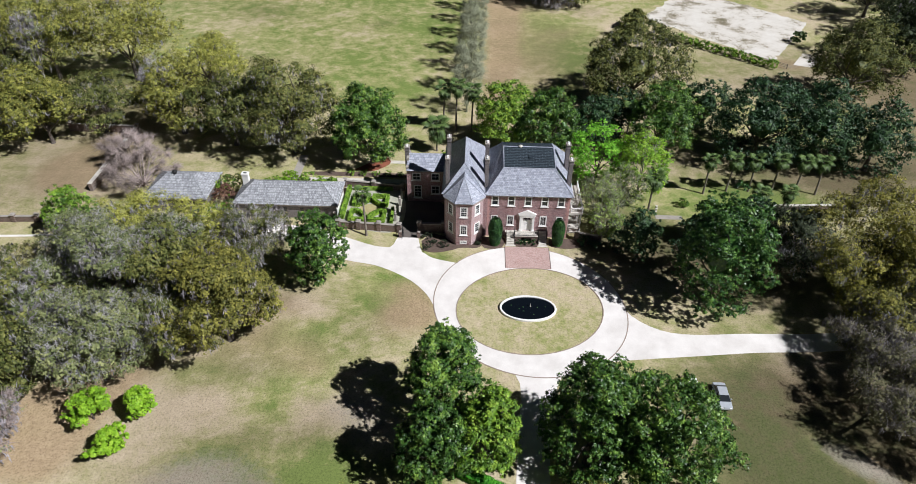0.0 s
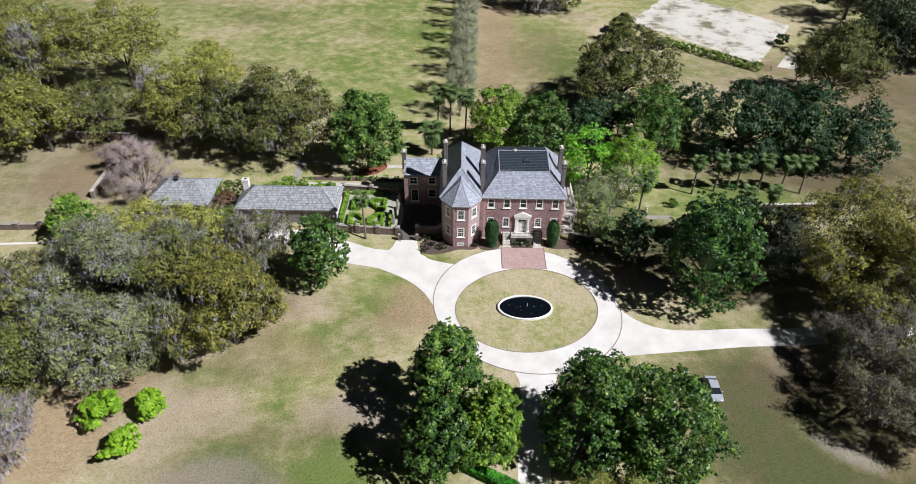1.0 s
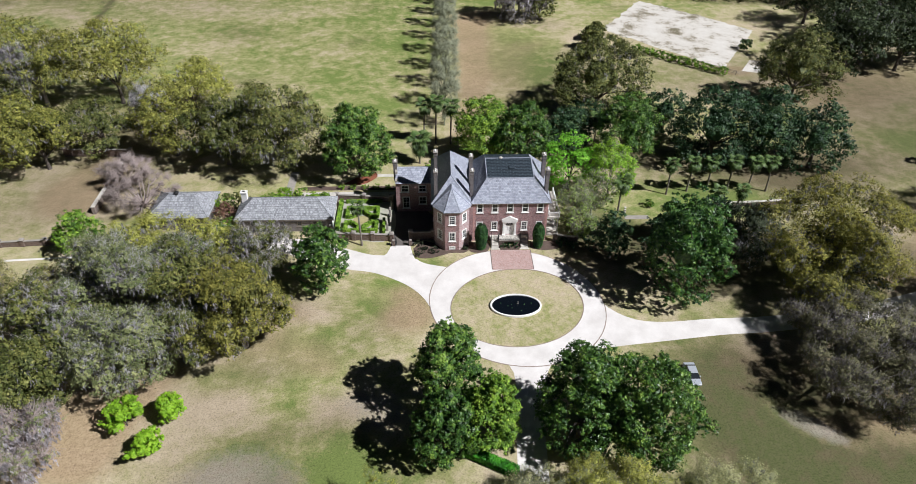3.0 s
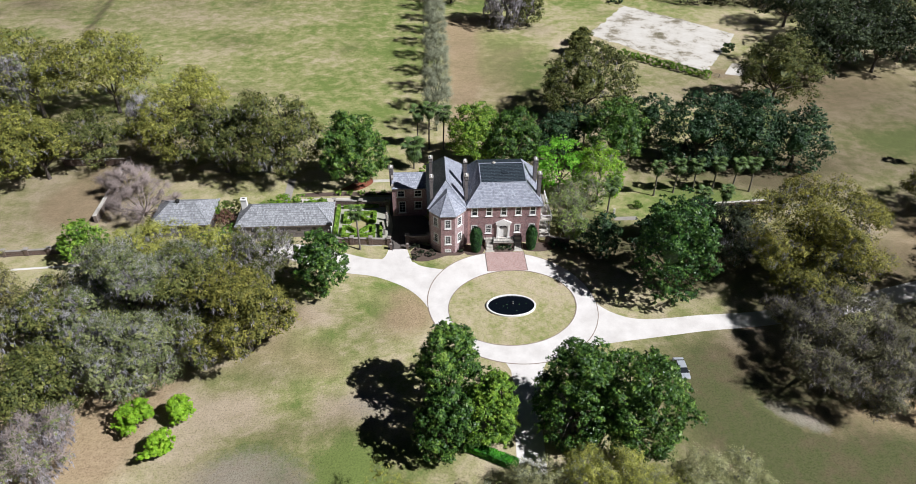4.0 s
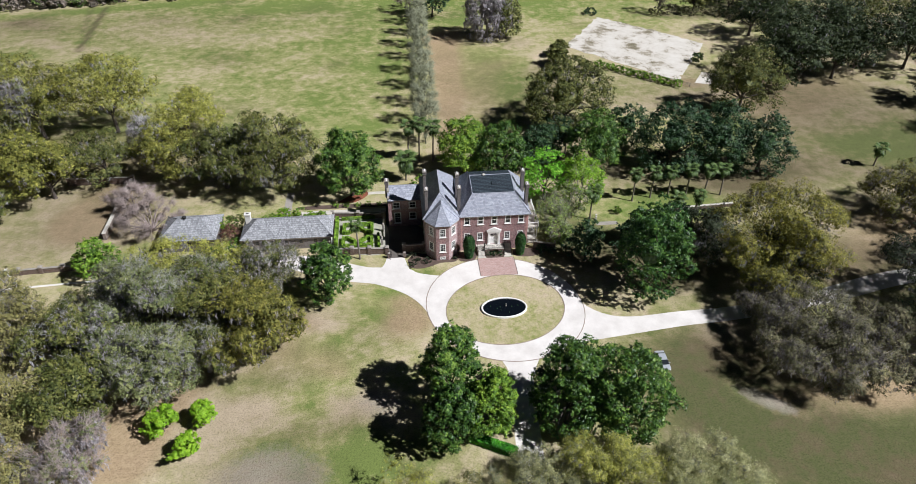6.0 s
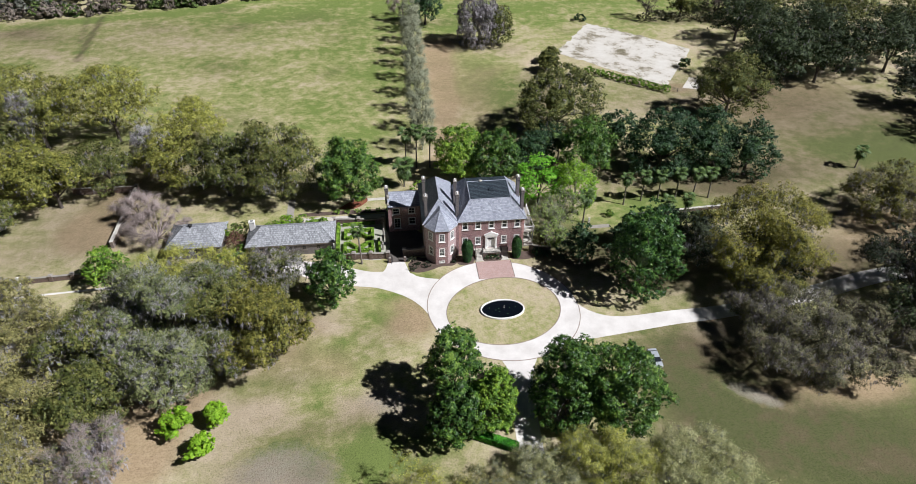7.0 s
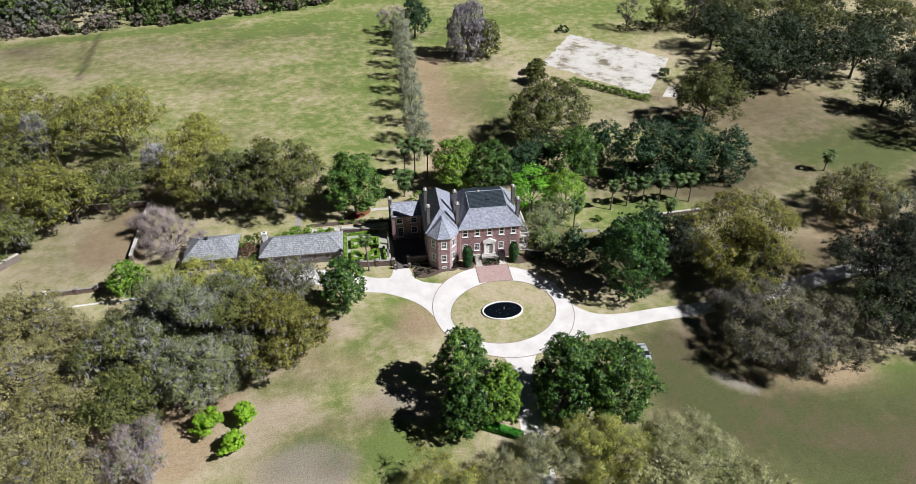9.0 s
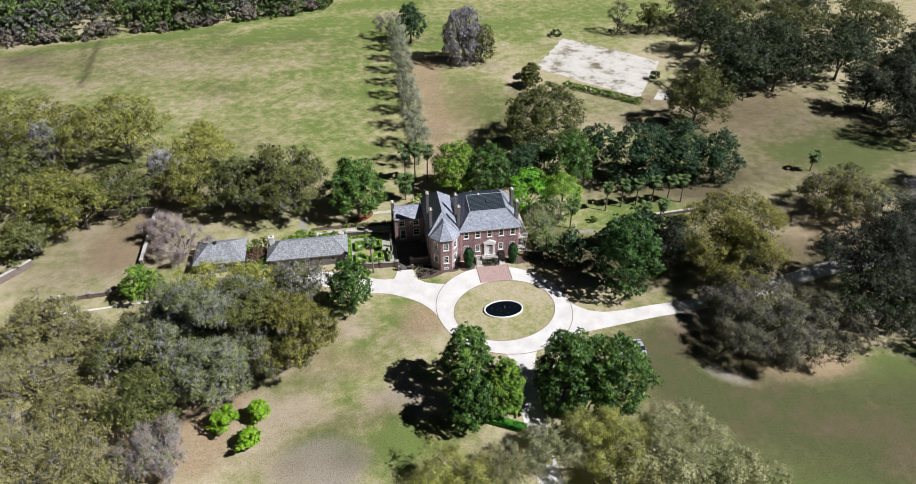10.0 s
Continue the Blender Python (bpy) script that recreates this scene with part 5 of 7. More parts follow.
for x in (-1.4, 2.0):
    p = part("gate_pier", boxes((x - 0.25, x + 0.25, -0.25, 0.25, 0, 1.2), (x - 0.32, x + 0.32, -0.32, 0.32, 1.2, 1.32), bevel=0.02), M["brick_old"], gate)
    part("cap_stone", box(x - 0.22, x + 0.22, -0.22, 0.22, 1.32, 1.42, 0.03), M["stone_grey"], p)
for x, s_ in ((-1.1, 1), (1.7, -1)):
    v, f = [], []
    for k in range(9):
        tube_into(v, f, [np.array((x, 0.2 * k, 0.1)), np.array((x, 0.2 * k, 1.4 + 0.01 * k * k))], [0.018, 0.018], 4)
    for z in (0.2, 1.3):
        tube_into(v, f, [np.array((x, 0, z)), np.array((x, 1.6, z))], [0.025, 0.025], 4)
    part("gate_leaf", mesh_of("gate_leaf", v, f), M["iron"], gate, "black iron gate leaf")

v, f = [], []
fence = thing("paddock_fence", 0, 0, 0, 0, "post and rail timber fence beside the sand lot", "fence")
fa, fb = np.array((53.0, 121.0)), np.array((77.0, 101.0))
for k in range(13):
    p = fa + (fb - fa) * k / 12
    ob = part("post", box(-0.08, 0.08, -0.08, 0.08, 0, 1.4, 0.01), M["timber"], fence)
    ob.matrix_basis = pose(p[0], p[1], 0)
for z in (0.5, 0.95, 1.3):
    v, f = [], []
    tube_into(v, f, [np.array((*fa, z)), np.array((*fb, z))], [0.05, 0.05], 4)
    part("rail", mesh_of("rail", v, f), M["timber"], fence)

# ---- sand lot ----
rng = np.random.default_rng(3)
corners = [np.array(p, float) for p in ((44.0, 141.0), (75.0, 105.5), (85.5, 122.0), (97.0, 139.5), (81.0, 157.0), (64.5, 172.5), (54.5, 156.0))]
rim = []
for p, q in zip(corners, corners[1:] + corners[:1]):
    for k in range(14):
        rim.append(p + (q - p) * k / 14 + rng.normal(size=2) * 0.4)
bm = bmesh.new()
lot = bm.faces.new([bm.verts.new((p[0], p[1], 0.03)) for p in rim])
skirt = bmesh.ops.extrude_face_region(bm, geom=[lot])
bmesh.ops.translate(bm, vec=(0, 0, -0.06), verts=[v for v in skirt["geom"] if isinstance(v, bmesh.types.BMVert)])
bmesh.ops.recalc_face_normals(bm, faces=bm.faces)
solid("sand_lot", bm, M["sand"], "bare white sand lot with weedy patches", "sand lot", kind="structure")
solid("sand_strip", strip(resample([np.array((80.0, 104.0)), np.array((86, 113.0))], 6), resample([np.array((87.0, 101.5)), np.array((91.5, 110.5))], 6), 0.026), M["sand"], "narrow strip of white sand", "sand", kind="structure")


def bed(name, pts, mat, label, z=0.03):
    """A raised planting bed inside a smooth closed outline."""
    ring = smooth([*pts, pts[0]], 6)[:-1]
    bm = bmesh.new()
    top = [bm.verts.new((p[0], p[1], z)) for p in ring]
    low = [bm.verts.new((p[0], p[1], -0.05)) for p in ring]
    bm.faces.new(top)
    for i in range(len(ring)):
        j = (i + 1) % len(ring)
        bm.faces.new((top[i], low[i], low[j], top[j]))
    bmesh.ops.recalc_face_normals(bm, faces=bm.faces)
    return solid(name, bm, M[mat], label, "planting bed", kind="structure")


bed("planting_bed", [(-19.4, 16.6), (-18.7, 13.9), (-16.4, 13.4), (-13.8, 14.2), (-12.0, 15.0), (-9.0, 15.2), (-8.3, 17.4), (-15.4, 18.4), (-17.5, 19.0)], "mulch", "dark mulched bed round the bay", 0.045)
bed("planting_bed", [(-8.2, 18.4), (-8.0, 15.4), (-5.6, 15.0), (-4.3, 16.0), (-4.2, 18.4)], "mulch", "dark mulched bed beside the steps", 0.05)
bed("planting_bed", [(4.2, 18.4), (4.4, 16.2), (7.5, 15.6), (10.5, 16.4), (11.5, 17.5), (9.0, 18.6)], "mulch", "dark mulched bed beside the steps", 0.05)
bed("planting_bed", [(-2.1, 17.2), (-2.1, 15.9), (2.0, 15.9), (2.0, 17.2)], "mulch", "dark mulched bed under the landing", 0.065)
bed("planting_bed", [(-35.8, 41.0), (-32.0, 44.8), (-29.6, 46.6), (-28.4, 44.0), (-31.5, 40.8)], "mulch_red", "bed of red bark mulch under a magnolia", 0.05)
bed("planting_bed", [(-45, 38.4), (-44, 39.8), (-25, 39.8), (-24.5, 38.4)], "mulch", "narrow mulched border", 0.05)

# ---- plants by kind ----


def hedge(x0, y0, x1, y1, w, h, mat="boxwood", name="hedge", label="low clipped box hedge in the knot garden", z=0.0, density=170, size=0.075, parent=None, group=""):
    """A clipped hedge from one point to another: a dark core under a skin of small leaves."""
    seed_count[0] += 1
    rng = np.random.default_rng(seed_count[0])
    L = math.hypot(x1 - x0, y1 - y0)
    m = pose(x0, y0, z, 0, 0, math.degrees(math.atan2(y1 - y0, x1 - x0)))
    ob = thing(name, label=label, category="hedge", group=group)
    ob.matrix_basis = m
    part("hedge_core", box(0.05, L - 0.05, -w / 2 + 0.06, w / 2 - 0.06, 0, h - 0.06), M[mat], ob)
    areas = np.array([L * w, L * h, L * h, w * h, w * h])
    k = max(30, int(areas.sum() * density))
    i = rng.choice(5, k, p=areas / areas.sum())
    a, b = rng.random(k), rng.random(k)
    nrm = np.array([[0, 0, 1], [0, -1, 0], [0, 1, 0], [-1, 0, 0], [1, 0, 0.0]])[i]
    p = np.where((i == 0)[:, None], np.c_[a * L, (b - 0.5) * w, np.full(k, h)], np.where((i < 3)[:, None], np.c_[a * L, nrm[:, 1] * w / 2, b * h], np.c_[np.where(i == 3, 0.0, L), (a - 0.5) * w, b * h]))
    p = p + rng.normal(size=(k, 3)) * 0.025
    p[:, 2] = np.maximum(p[:, 2], 0.05)
    part("foliage", leaf_mesh("foliage", p, unit(nrm + 0.7 * rng.normal(size=(k, 3))), size, 0.6, rng, M[mat]), None, ob)["kind"] = "stuff"
    return ob


def shrub(x, y, r, h, mat, label, name="shrub", count=900, size=0.16, lobes=12, category="shrub", group=""):
    seed_count[0] += 1
    rng = np.random.default_rng(seed_count[0])
    ob = thing(name, x, y, 0, rng.uniform(0, 360), label, category, group)
    c, d, lobe = lobes_of(rng, r, 0.1, h, lobes)
    wood(limbs(rng, c, lobe, h, 0.05 + 0.02 * r, 0.15, 4), M["bark"], ob, "stem")
    p, n = crown_points(rng, c, d, lobe, count, 0.3, 0.6, 0.1)
    part("foliage", leaf_mesh("foliage", p, n, size, 0.6, rng, M[mat]), None, ob)["kind"] = "stuff"
    return ob


def column_hedge(x, y, r, h, label):
    """A tall clipped evergreen with a bullet outline."""
    seed_count[0] += 1
    rng = np.random.default_rng(seed_count[0])
    ob = thing("clipped_evergreen", x, y, 0, 0, label, "evergreen", "evergreens beside the front steps")
    k = 5200
    t, w = rng.random(k) ** 0.8, rng.uniform(0, 2 * math.pi, k)
    prof = r * np.minimum(1, 0.72 + 0.5 * t) * np.sqrt(np.maximum(0.02, 1 - np.maximum(0, (t - 0.55) / 0.47) ** 2.2))
    o = np.c_[np.cos(w), np.sin(w), 0.15 + np.maximum(0, t - 0.6)]
    p = np.c_[prof * np.cos(w), prof * np.sin(w), 0.1 + t * (h - 0.1)] * (1 + 0.03 * rng.normal(size=(k, 1)))
    p[:, 2] = np.maximum(p[:, 2], 0.05)
    prof_l = [(r * 0.6, 0.0), (r * 0.85, h * 0.3), (r * 0.88, h * 0.6), (r * 0.6, h * 0.85), (r * 0.1, h * 0.96)]
    part("hedge_core", add_lathe(bmesh.new(), prof_l, 12), M["yew"], ob)
    part("foliage", leaf_mesh("foliage", p, unit(unit(o) + 0.6 * rng.normal(size=(k, 3))), 0.12, 0.6, rng, M["yew"]), None, ob)["kind"] = "stuff"
    return ob


def frond_mesh(length, droop):
    """A palm frond: a stalk and a fan of narrow pleated leaflets."""
    v, f = [], []
    stalk = length * 0.5
    pts = [np.array((stalk * t, 0, 0.25 * stalk * math.sin(2.2 * t) - droop * stalk * t * t)) for t in np.linspace(0, 1, 5)]
    tube_into(v, f, pts, [0.05, 0.04, 0.035, 0.03, 0.02], 4)
    root, way = pts[-1], unit(pts[-1] - pts[-2])
    for k in range(15):
        a = radians(-105 + 210 * k / 14)
        d = unit(np.array((math.cos(a) * way[0], math.sin(a), way[2] * math.cos(a))))
        l = length * 0.62 * (1 - 0.25 * abs(k - 7) / 7)
        s_ = np.array((-d[1], d[0], 0.0)) * 0.055 * length
        mid = root + d * l * 0.55 + np.array((0, 0, 0.02))
        tip = root + d * l - np.array((0, 0, 0.30 * l * (0.6 + droop)))
        b = len(v)
        v += [root, mid + s_, tip, mid - s_, mid + np.array((0, 0, 0.05))]
        f += [(b, b + 1, b + 4), (b + 1, b + 2, b + 4), (b + 4, b + 2, b + 3), (b, b + 4, b + 3)]
    return mesh_of("frond", v, f, M["palm"])


FRONDS = [frond_mesh(1.9, dr) for dr in (0.1, 0.35, 0.7, 1.0)]


def palm(x, y, h, scale=1.0, count=22, lean=(0.0, 0.0), label="sabal palm with a shaggy crown of fan fronds", group="", trunk_r=0.19):
    seed_count[0] += 1
    rng = np.random.default_rng(seed_count[0])
    ob = thing("palm_tree", x, y, 0, 0, label, "palm tree", group)
    v, f = [], []
    pts = [np.array((lean[0] * t * t, lean[1] * t * t, -0.2 + (h + 0.2) * t)) for t in np.linspace(0, 1, 9)]
    tube_into(v, f, pts, [trunk_r * 1.5, trunk_r * 1.1, trunk_r, trunk_r, trunk_r * 1.05, trunk_r * 0.95, trunk_r, trunk_r * 1.15, trunk_r * 0.9], 8)
    part("trunk", mesh_of("trunk", v, f), M["timber"], ob)
    for k in range(count):
        t = (k + 0.5) / count
        me = FRONDS[min(3, int(t * 4))]
        o = part("frond", me, None, ob)
        o.matrix_basis = Matrix.Translation((lean[0], lean[1], h - 0.1)) @ pose(0, 0, 0, 0, 0, k * 137.5 + rng.uniform(-12, 12)) @ pose(0, 0, 0, 0, -52 + 104 * t + rng.uniform(-10, 10), 0) @ Matrix.Scale(scale * rng.uniform(0.85, 1.15), 4)
    return ob

# ---- trees of the front lawn ----
MAG = "broad evergreen magnolia with dense glossy dark leaves"
tree("magnolia_tree", -13.2, -22.6, 5.1, 16.8, "magnolia", 1.5, 60, 39375, 0.179, 0.6, 0.35, label="tall evergreen tree with glossy mid-green leaves beside the drive")
tree("magnolia_tree", -14.0, -32.4, 4.4, 14.0, "magnolia", 1.2, 52, 34125, 0.179, 0.6, 0.32, label="evergreen tree with dark glossy leaves at the drive")
tree("magnolia_tree", -7.3, -30.2, 4.3, 14.5, "bright", 1.2, 50, 31500, 0.179, 0.6, 0.32, label="evergreen tree with bright yellow-green leaves at the drive")
tree("magnolia_tree", 5.6, -29.4, 6.5, 18.8, "magnolia", -1.0, 76, 49500, 0.186, 0.6, 0.4, label="large magnolia with deep green crown beside the drive")
tree("magnolia_tree", 14.3, -31.2, 7.0, 19.0, "magnolia", -1.0, 76, 49500, 0.186, 0.6, 0.4, label="large magnolia overhanging the parked cars")
hedge(-10.8, -31.4, -3.8, -35.2, 1.5, 1.3, "hedge_green", "hedge", "bright green clipped hedge below the trees", density=60, size=0.14)
for x, y, r, h in ((-60.9, -25.3, 2.8, 5.3), (-54.4, -24.2, 2.3, 4.9), (-55.6, -30.4, 2.5, 4.4)):
    tree("young_tree", x, y, r, h, "lime", 0.5, 48, 6500, 0.2, 0.6, 0.09, habit="oak", gaps=0.04, label="young tree in vivid lime green leaf on the lawn", group="young lime green trees")

# grove west of the lawn
for x, y, r, h, m_ in ((-56.0, -12.5, 5.5, 12.5, "olive_green"), (-70.5, -15.0, 6.0, 13.5, "sage"), (-60.5, 3.0, 6.5, 14.0, "sage"), (-73.5, 2.0, 7.0, 14.0, "sage")):
    tree("live_oak", x, y, r, h, m_, 0.8, 44, 11000, 0.23, 0.55, 0.4, "bark_pale", moss=3400, moss_mat="moss_violet", twigs=3600, twig_mat="twig_grey", twig_len=1.15, rise=0.15, thick=0.036, label="grey-green oak amid the mossy grove")
OAK = "spreading live oak hung with grey moss"
tree("live_oak", -46.9, -9.6, 8.4, 18.0, "olive_brown", 0.6, 80, 27000, 0.232, 0.6, 0.5, moss_mat="moss_violet", moss=3400, label="live oak with olive-brown leaves and moss at the lawn edge", crown_floor=0.6)
tree("live_oak", -56.5, -4.0, 7.5, 16.5, "olive_green", 0.8, 60, 16500, 0.241, 0.6, 0.45, moss=2600, label=OAK)
tree("live_oak", -67.0, -5.5, 9.6, 18.5, "sage", 0.8, 90, 24000, 0.225, 0.55, 0.5, "bark", moss_mat="moss_violet", moss=8000, label="grey-green live oak thick with hanging moss", twigs=9000, twig_mat="twig_grey", twig_len=1.15, rise=0.15, thick=0.036)
tree("live_oak", -62.4, -18.0, 7.0, 15.0, "sage", 0.6, 70, 20000, 0.225, 0.55, 0.45, "bark", moss=2500, label="grey-green live oak at the grove's edge", twigs=4200, twig_mat="twig_grey", twig_len=1.15, rise=0.15, thick=0.036)
tree("live_oak", -67.5, 9.5, 7.5, 12.5, "spring_gold", 0.8, 60, 14500, 0.19, 0.6, 0.4, moss=1200, label="yellow-green oak behind the coach house")
tree("live_oak", -55.5, 8.5, 6.8, 12.0, "spring_gold", 0.8, 54, 13000, 0.19, 0.6, 0.4, moss=1600, label="yellow-green oak before the stable")
tree("live_oak", -47.5, 7.8, 7.2, 12.3, "olive_green", 1.0, 56, 11000, 0.19, 0.55, 0.35, "twig", moss_mat="moss_violet", moss_size=0.34, moss=4000, twigs=2600, twig_mat="twig_grey", twig_len=1.15, rise=0.15, thick=0.03, gaps=0.08, label="thin mossy oak in grey twig before the stable")
tree("live_oak", -76.0, -11.0, 8.5, 15.5, "olive_green", 0.8, 56, 16500, 0.241, 0.6, 0.45, "bark_pale", moss=2400, twigs=2200, twig_mat="twig_grey", twig_len=1.15, rise=0.15, thick=0.03, label=OAK)
tree("live_oak", -75.0, -22.0, 7.2, 13.0, "olive_green", 0.8, 46, 13500, 0.241, 0.6, 0.4, moss=1500, label=OAK)
tree("live_oak", -71.5, -32.5, 6.6, 10.5, "sage", 0.4, 60, 4500, 0.18, 0.55, 0.35, "twig_pink", moss=5000, moss_mat="moss_violet", moss_size=0.3, twigs=3600, twig_len=1.5, gaps=0.3, label="half bare oak grey with moss at the lawn corner")
tree("live_oak", -82.0, -36.0, 8.0, 11.0, "tan", 0.8, 60, 13500, 0.18, 0.6, 0.4, moss=1500, twigs=900, twig_mat="twig_grey", twig_len=1.15, rise=0.15, thick=0.03, label=OAK)
tree("live_oak", -86.0, -22.0, 8.5, 11.0, "tan", 0.8, 60, 13500, 0.2, 0.6, 0.4, moss=1800, label=OAK)
tree("live_oak", -87.0, -4.0, 8.5, 11.0, "tan", 0.8, 60, 13500, 0.2, 0.6, 0.4, moss=1600, twigs=700, label=OAK)
tree("live_oak", -102.0, 5.0, 8.5, 11.0, "tan", 0.8, 60, 13500, 0.2, 0.6, 0.4, moss=1600, twigs=700, label=OAK)
tree("live_oak", -99.0, -12.0, 8.5, 11.0, "tan", 0.8, 60, 13500, 0.18, 0.6, 0.4, moss=1500, twigs=900, twig_mat="twig_grey", twig_len=1.15, rise=0.15, thick=0.03, label=OAK)
tree("live_oak", -95.0, -30.0, 9.0, 11.0, "tan", 0.8, 60, 13500, 0.18, 0.6, 0.4, moss=1500, twigs=900, twig_mat="twig_grey", twig_len=1.15, rise=0.15, thick=0.03, label=OAK)
tree("magnolia_tree", -84.3, 16.5, 4.6, 9.5, "bright", 0.5, 34, 9625, 0.21, 0.6, 0.25, label="small bright green evergreen beside the paddock wall")
tree("magnolia_tree", -35.3, 4.6, 4.9, 14.6, "magnolia", 1.0, 50, 21000, 0.21, 0.6, 0.3, label="slim dark evergreen at the bend of the drive")

# oaks behind the stable range
tree("magnolia_tree", -32.3, 44.0, 7.2, 18.2, "magnolia", 0.6, 66, 38000, 0.227, 0.6, 0.4, label="dense round magnolia with bright glossy leaves")
tree("live_oak", -50.0, 48.0, 10.5, 21.5, "olive_green", 0.8, 80, 27000, 0.258, 0.6, 0.55, moss=4200, label=OAK)
tree("live_oak", -64.0, 50.5, 8.5, 18.0, "olive_green", 0.8, 60, 19500, 0.258, 0.6, 0.5, moss=1800, label=OAK)
tree("live_oak", -77.5, 55.0, 8.0, 18.0, "olive", 0.8, 56, 16500, 0.258, 0.6, 0.5, moss=1500, label=OAK)
tree("live_oak", -79.5, 79.0, 9.4, 14.0, "spring_gold", 0.6, 70, 16000, 0.22, 0.6, 0.4, moss=900, label="soft yellow-green oak at the field's edge")
tree("bare_tree", -88.0, 70.0, 4.4, 12.5, "sage", 1.0, 40, 1500, 0.2, 0.5, 0.25, "twig_grey", moss=2600, moss_mat="moss_violet", moss_size=0.34, twigs=3000, twig_len=1.2, rise=0.3, label="half-dead tree grey with twigs and hanging moss")
tree("bare_tree", -120.0, 75.0, 3.6, 21.0, "sage", 8.0, 30, 1500, 0.22, 0.5, 0.3, "twig_grey", moss=1600, moss_mat="moss_violet", moss_size=0.38, twigs=1400, twig_len=1.3, rise=0.3, label="leafless mossy tree rising among the oaks")
tree("live_oak", -101.0, 84.0, 12.8, 25.0, "olive", 0.8, 80, 21500, 0.275, 0.6, 0.5, moss=2500, label=OAK)
tree("live_oak", -120.5, 82.0, 12.5, 25.5, "olive", 0.8, 76, 20000, 0.275, 0.6, 0.5, moss=2800, label=OAK)
tree("live_oak", -95.5, 58.0, 8.5, 14.0, "olive_green", 0.8, 46, 13500, 0.258, 0.6, 0.4, moss=1400, label=OAK, gaps=0.12)
tree("live_oak", -105.5, 49.0, 8.2, 14.5, "olive", 0.8, 46, 13500, 0.258, 0.6, 0.4, moss=1000, label=OAK)
tree("live_oak", -115.0, 55.0, 11.0, 14.5, "olive", 0.8, 60, 16500, 0.275, 0.6, 0.45, moss=2000, label=OAK)
tree("live_oak", -130.0, 68.0, 11.0, 15.0, "olive_green", 0.8, 50, 12750, 0.292, 0.6, 0.45, moss=1500, label=OAK)
tree("live_oak", -117.0, 38.0, 7.5, 10.0, "olive_green", 0.8, 46, 12000, 0.275, 0.6, 0.4, moss=2000, label=OAK)
tree("live_oak", -139.0, 90.0, 12.5, 21.0, "olive", 0.8, 50, 12750, 0.31, 0.6, 0.45, moss=1500, label=OAK)
tree("live_oak", -142.0, 52.0, 12.0, 15.0, "olive", 0.8, 46, 12000, 0.31, 0.6, 0.45, moss=1500, label=OAK)
tree("bare_tree", -78.0, 32.6, 9.0, 6.6, "olive", 0.4, 46, 0, trunk_r=0.3, bark="twig_pink", twigs=5000, label="leafless spreading tree with reddish-grey twigs", fork=0.08, boughs=34, twig_len=1.15, rise=0.25, thick=0.032)
tree("bare_tree", -84.0, 41.5, 6.0, 7.0, "olive", 0.6, 30, 0, trunk_r=0.22, bark="twig_pink", twigs=3000, label="leafless tree with reddish-grey twigs over a wall", fork=0.08, boughs=22, twig_len=1.6)

# behind the mansion
tree("magnolia_tree", -3.4, 53.0, 6.8, 15.5, "bright", 0.8, 60, 22750, 0.227, 0.6, 0.4, label="dense magnolia behind the mansion")
tree("magnolia_tree", 5.8, 50.0, 6.8, 15.8, "magnolia", 0.8, 60, 22750, 0.227, 0.6, 0.4, label="dense magnolia behind the mansion")
tree("live_oak", 28.5, 75.0, 13.4, 21.2, "olive_green", 0.8, 110, 38000, 0.25, 0.6, 0.55, moss=2500, habit="dense", label="broad live oak with dull olive crown")
tree("live_oak", 37.0, 122.0, 4.2, 7.0, "olive_green", 0.6, 36, 7500, 0.292, 0.6, 0.35, label="scrubby oak at the corner of the sand lot")
tree("live_oak", 39.5, 131.0, 3.6, 6.0, "olive_green", 0.6, 30, 6000, 0.292, 0.6, 0.3, label="scrubby oak at the corner of the sand lot")
tree("magnolia_tree", 17.0, 55.0, 6.0, 12.0, "magnolia_dark", 0.6, 44, 10000, 0.24, 0.6, 0.3, label="dark evergreen among the palms")
tree("magnolia_tree", 22.5, 63.0, 5.5, 11.0, "magnolia_dark", 0.6, 40, 8000, 0.24, 0.6, 0.3, label="dark evergreen among the palms")
tree("magnolia_tree", 30.6, 50.5, 7.4, 17.8, "magnolia", 0.8, 62, 24500, 0.235, 0.6, 0.4, label=MAG)
tree("live_oak", 51.5, 50.0, 9.8, 20.5, "magnolia_dark", -2.0, 72, 22500, 0.258, 0.6, 0.5, habit="dense", label="massive dark evergreen oak behind the palms")
tree("live_oak", 63.5, 49.0, 8.0, 19.5, "magnolia_dark", -2.0, 60, 18000, 0.258, 0.6, 0.5, habit="dense", label="massive dark evergreen oak behind the palms")
tree("live_oak", 74.5, 46.5, 7.4, 16.8, "magnolia_dark", -2.0, 54, 15000, 0.258, 0.6, 0.45, habit="dense", label="dark evergreen oak at the open field")
tree("live_oak", 44.5, 66.0, 6.0, 12.0, "magnolia_dark", -2.0, 40, 9000, 0.258, 0.6, 0.4, gaps=0.1, habit="dense", label="smaller dark evergreen oak")
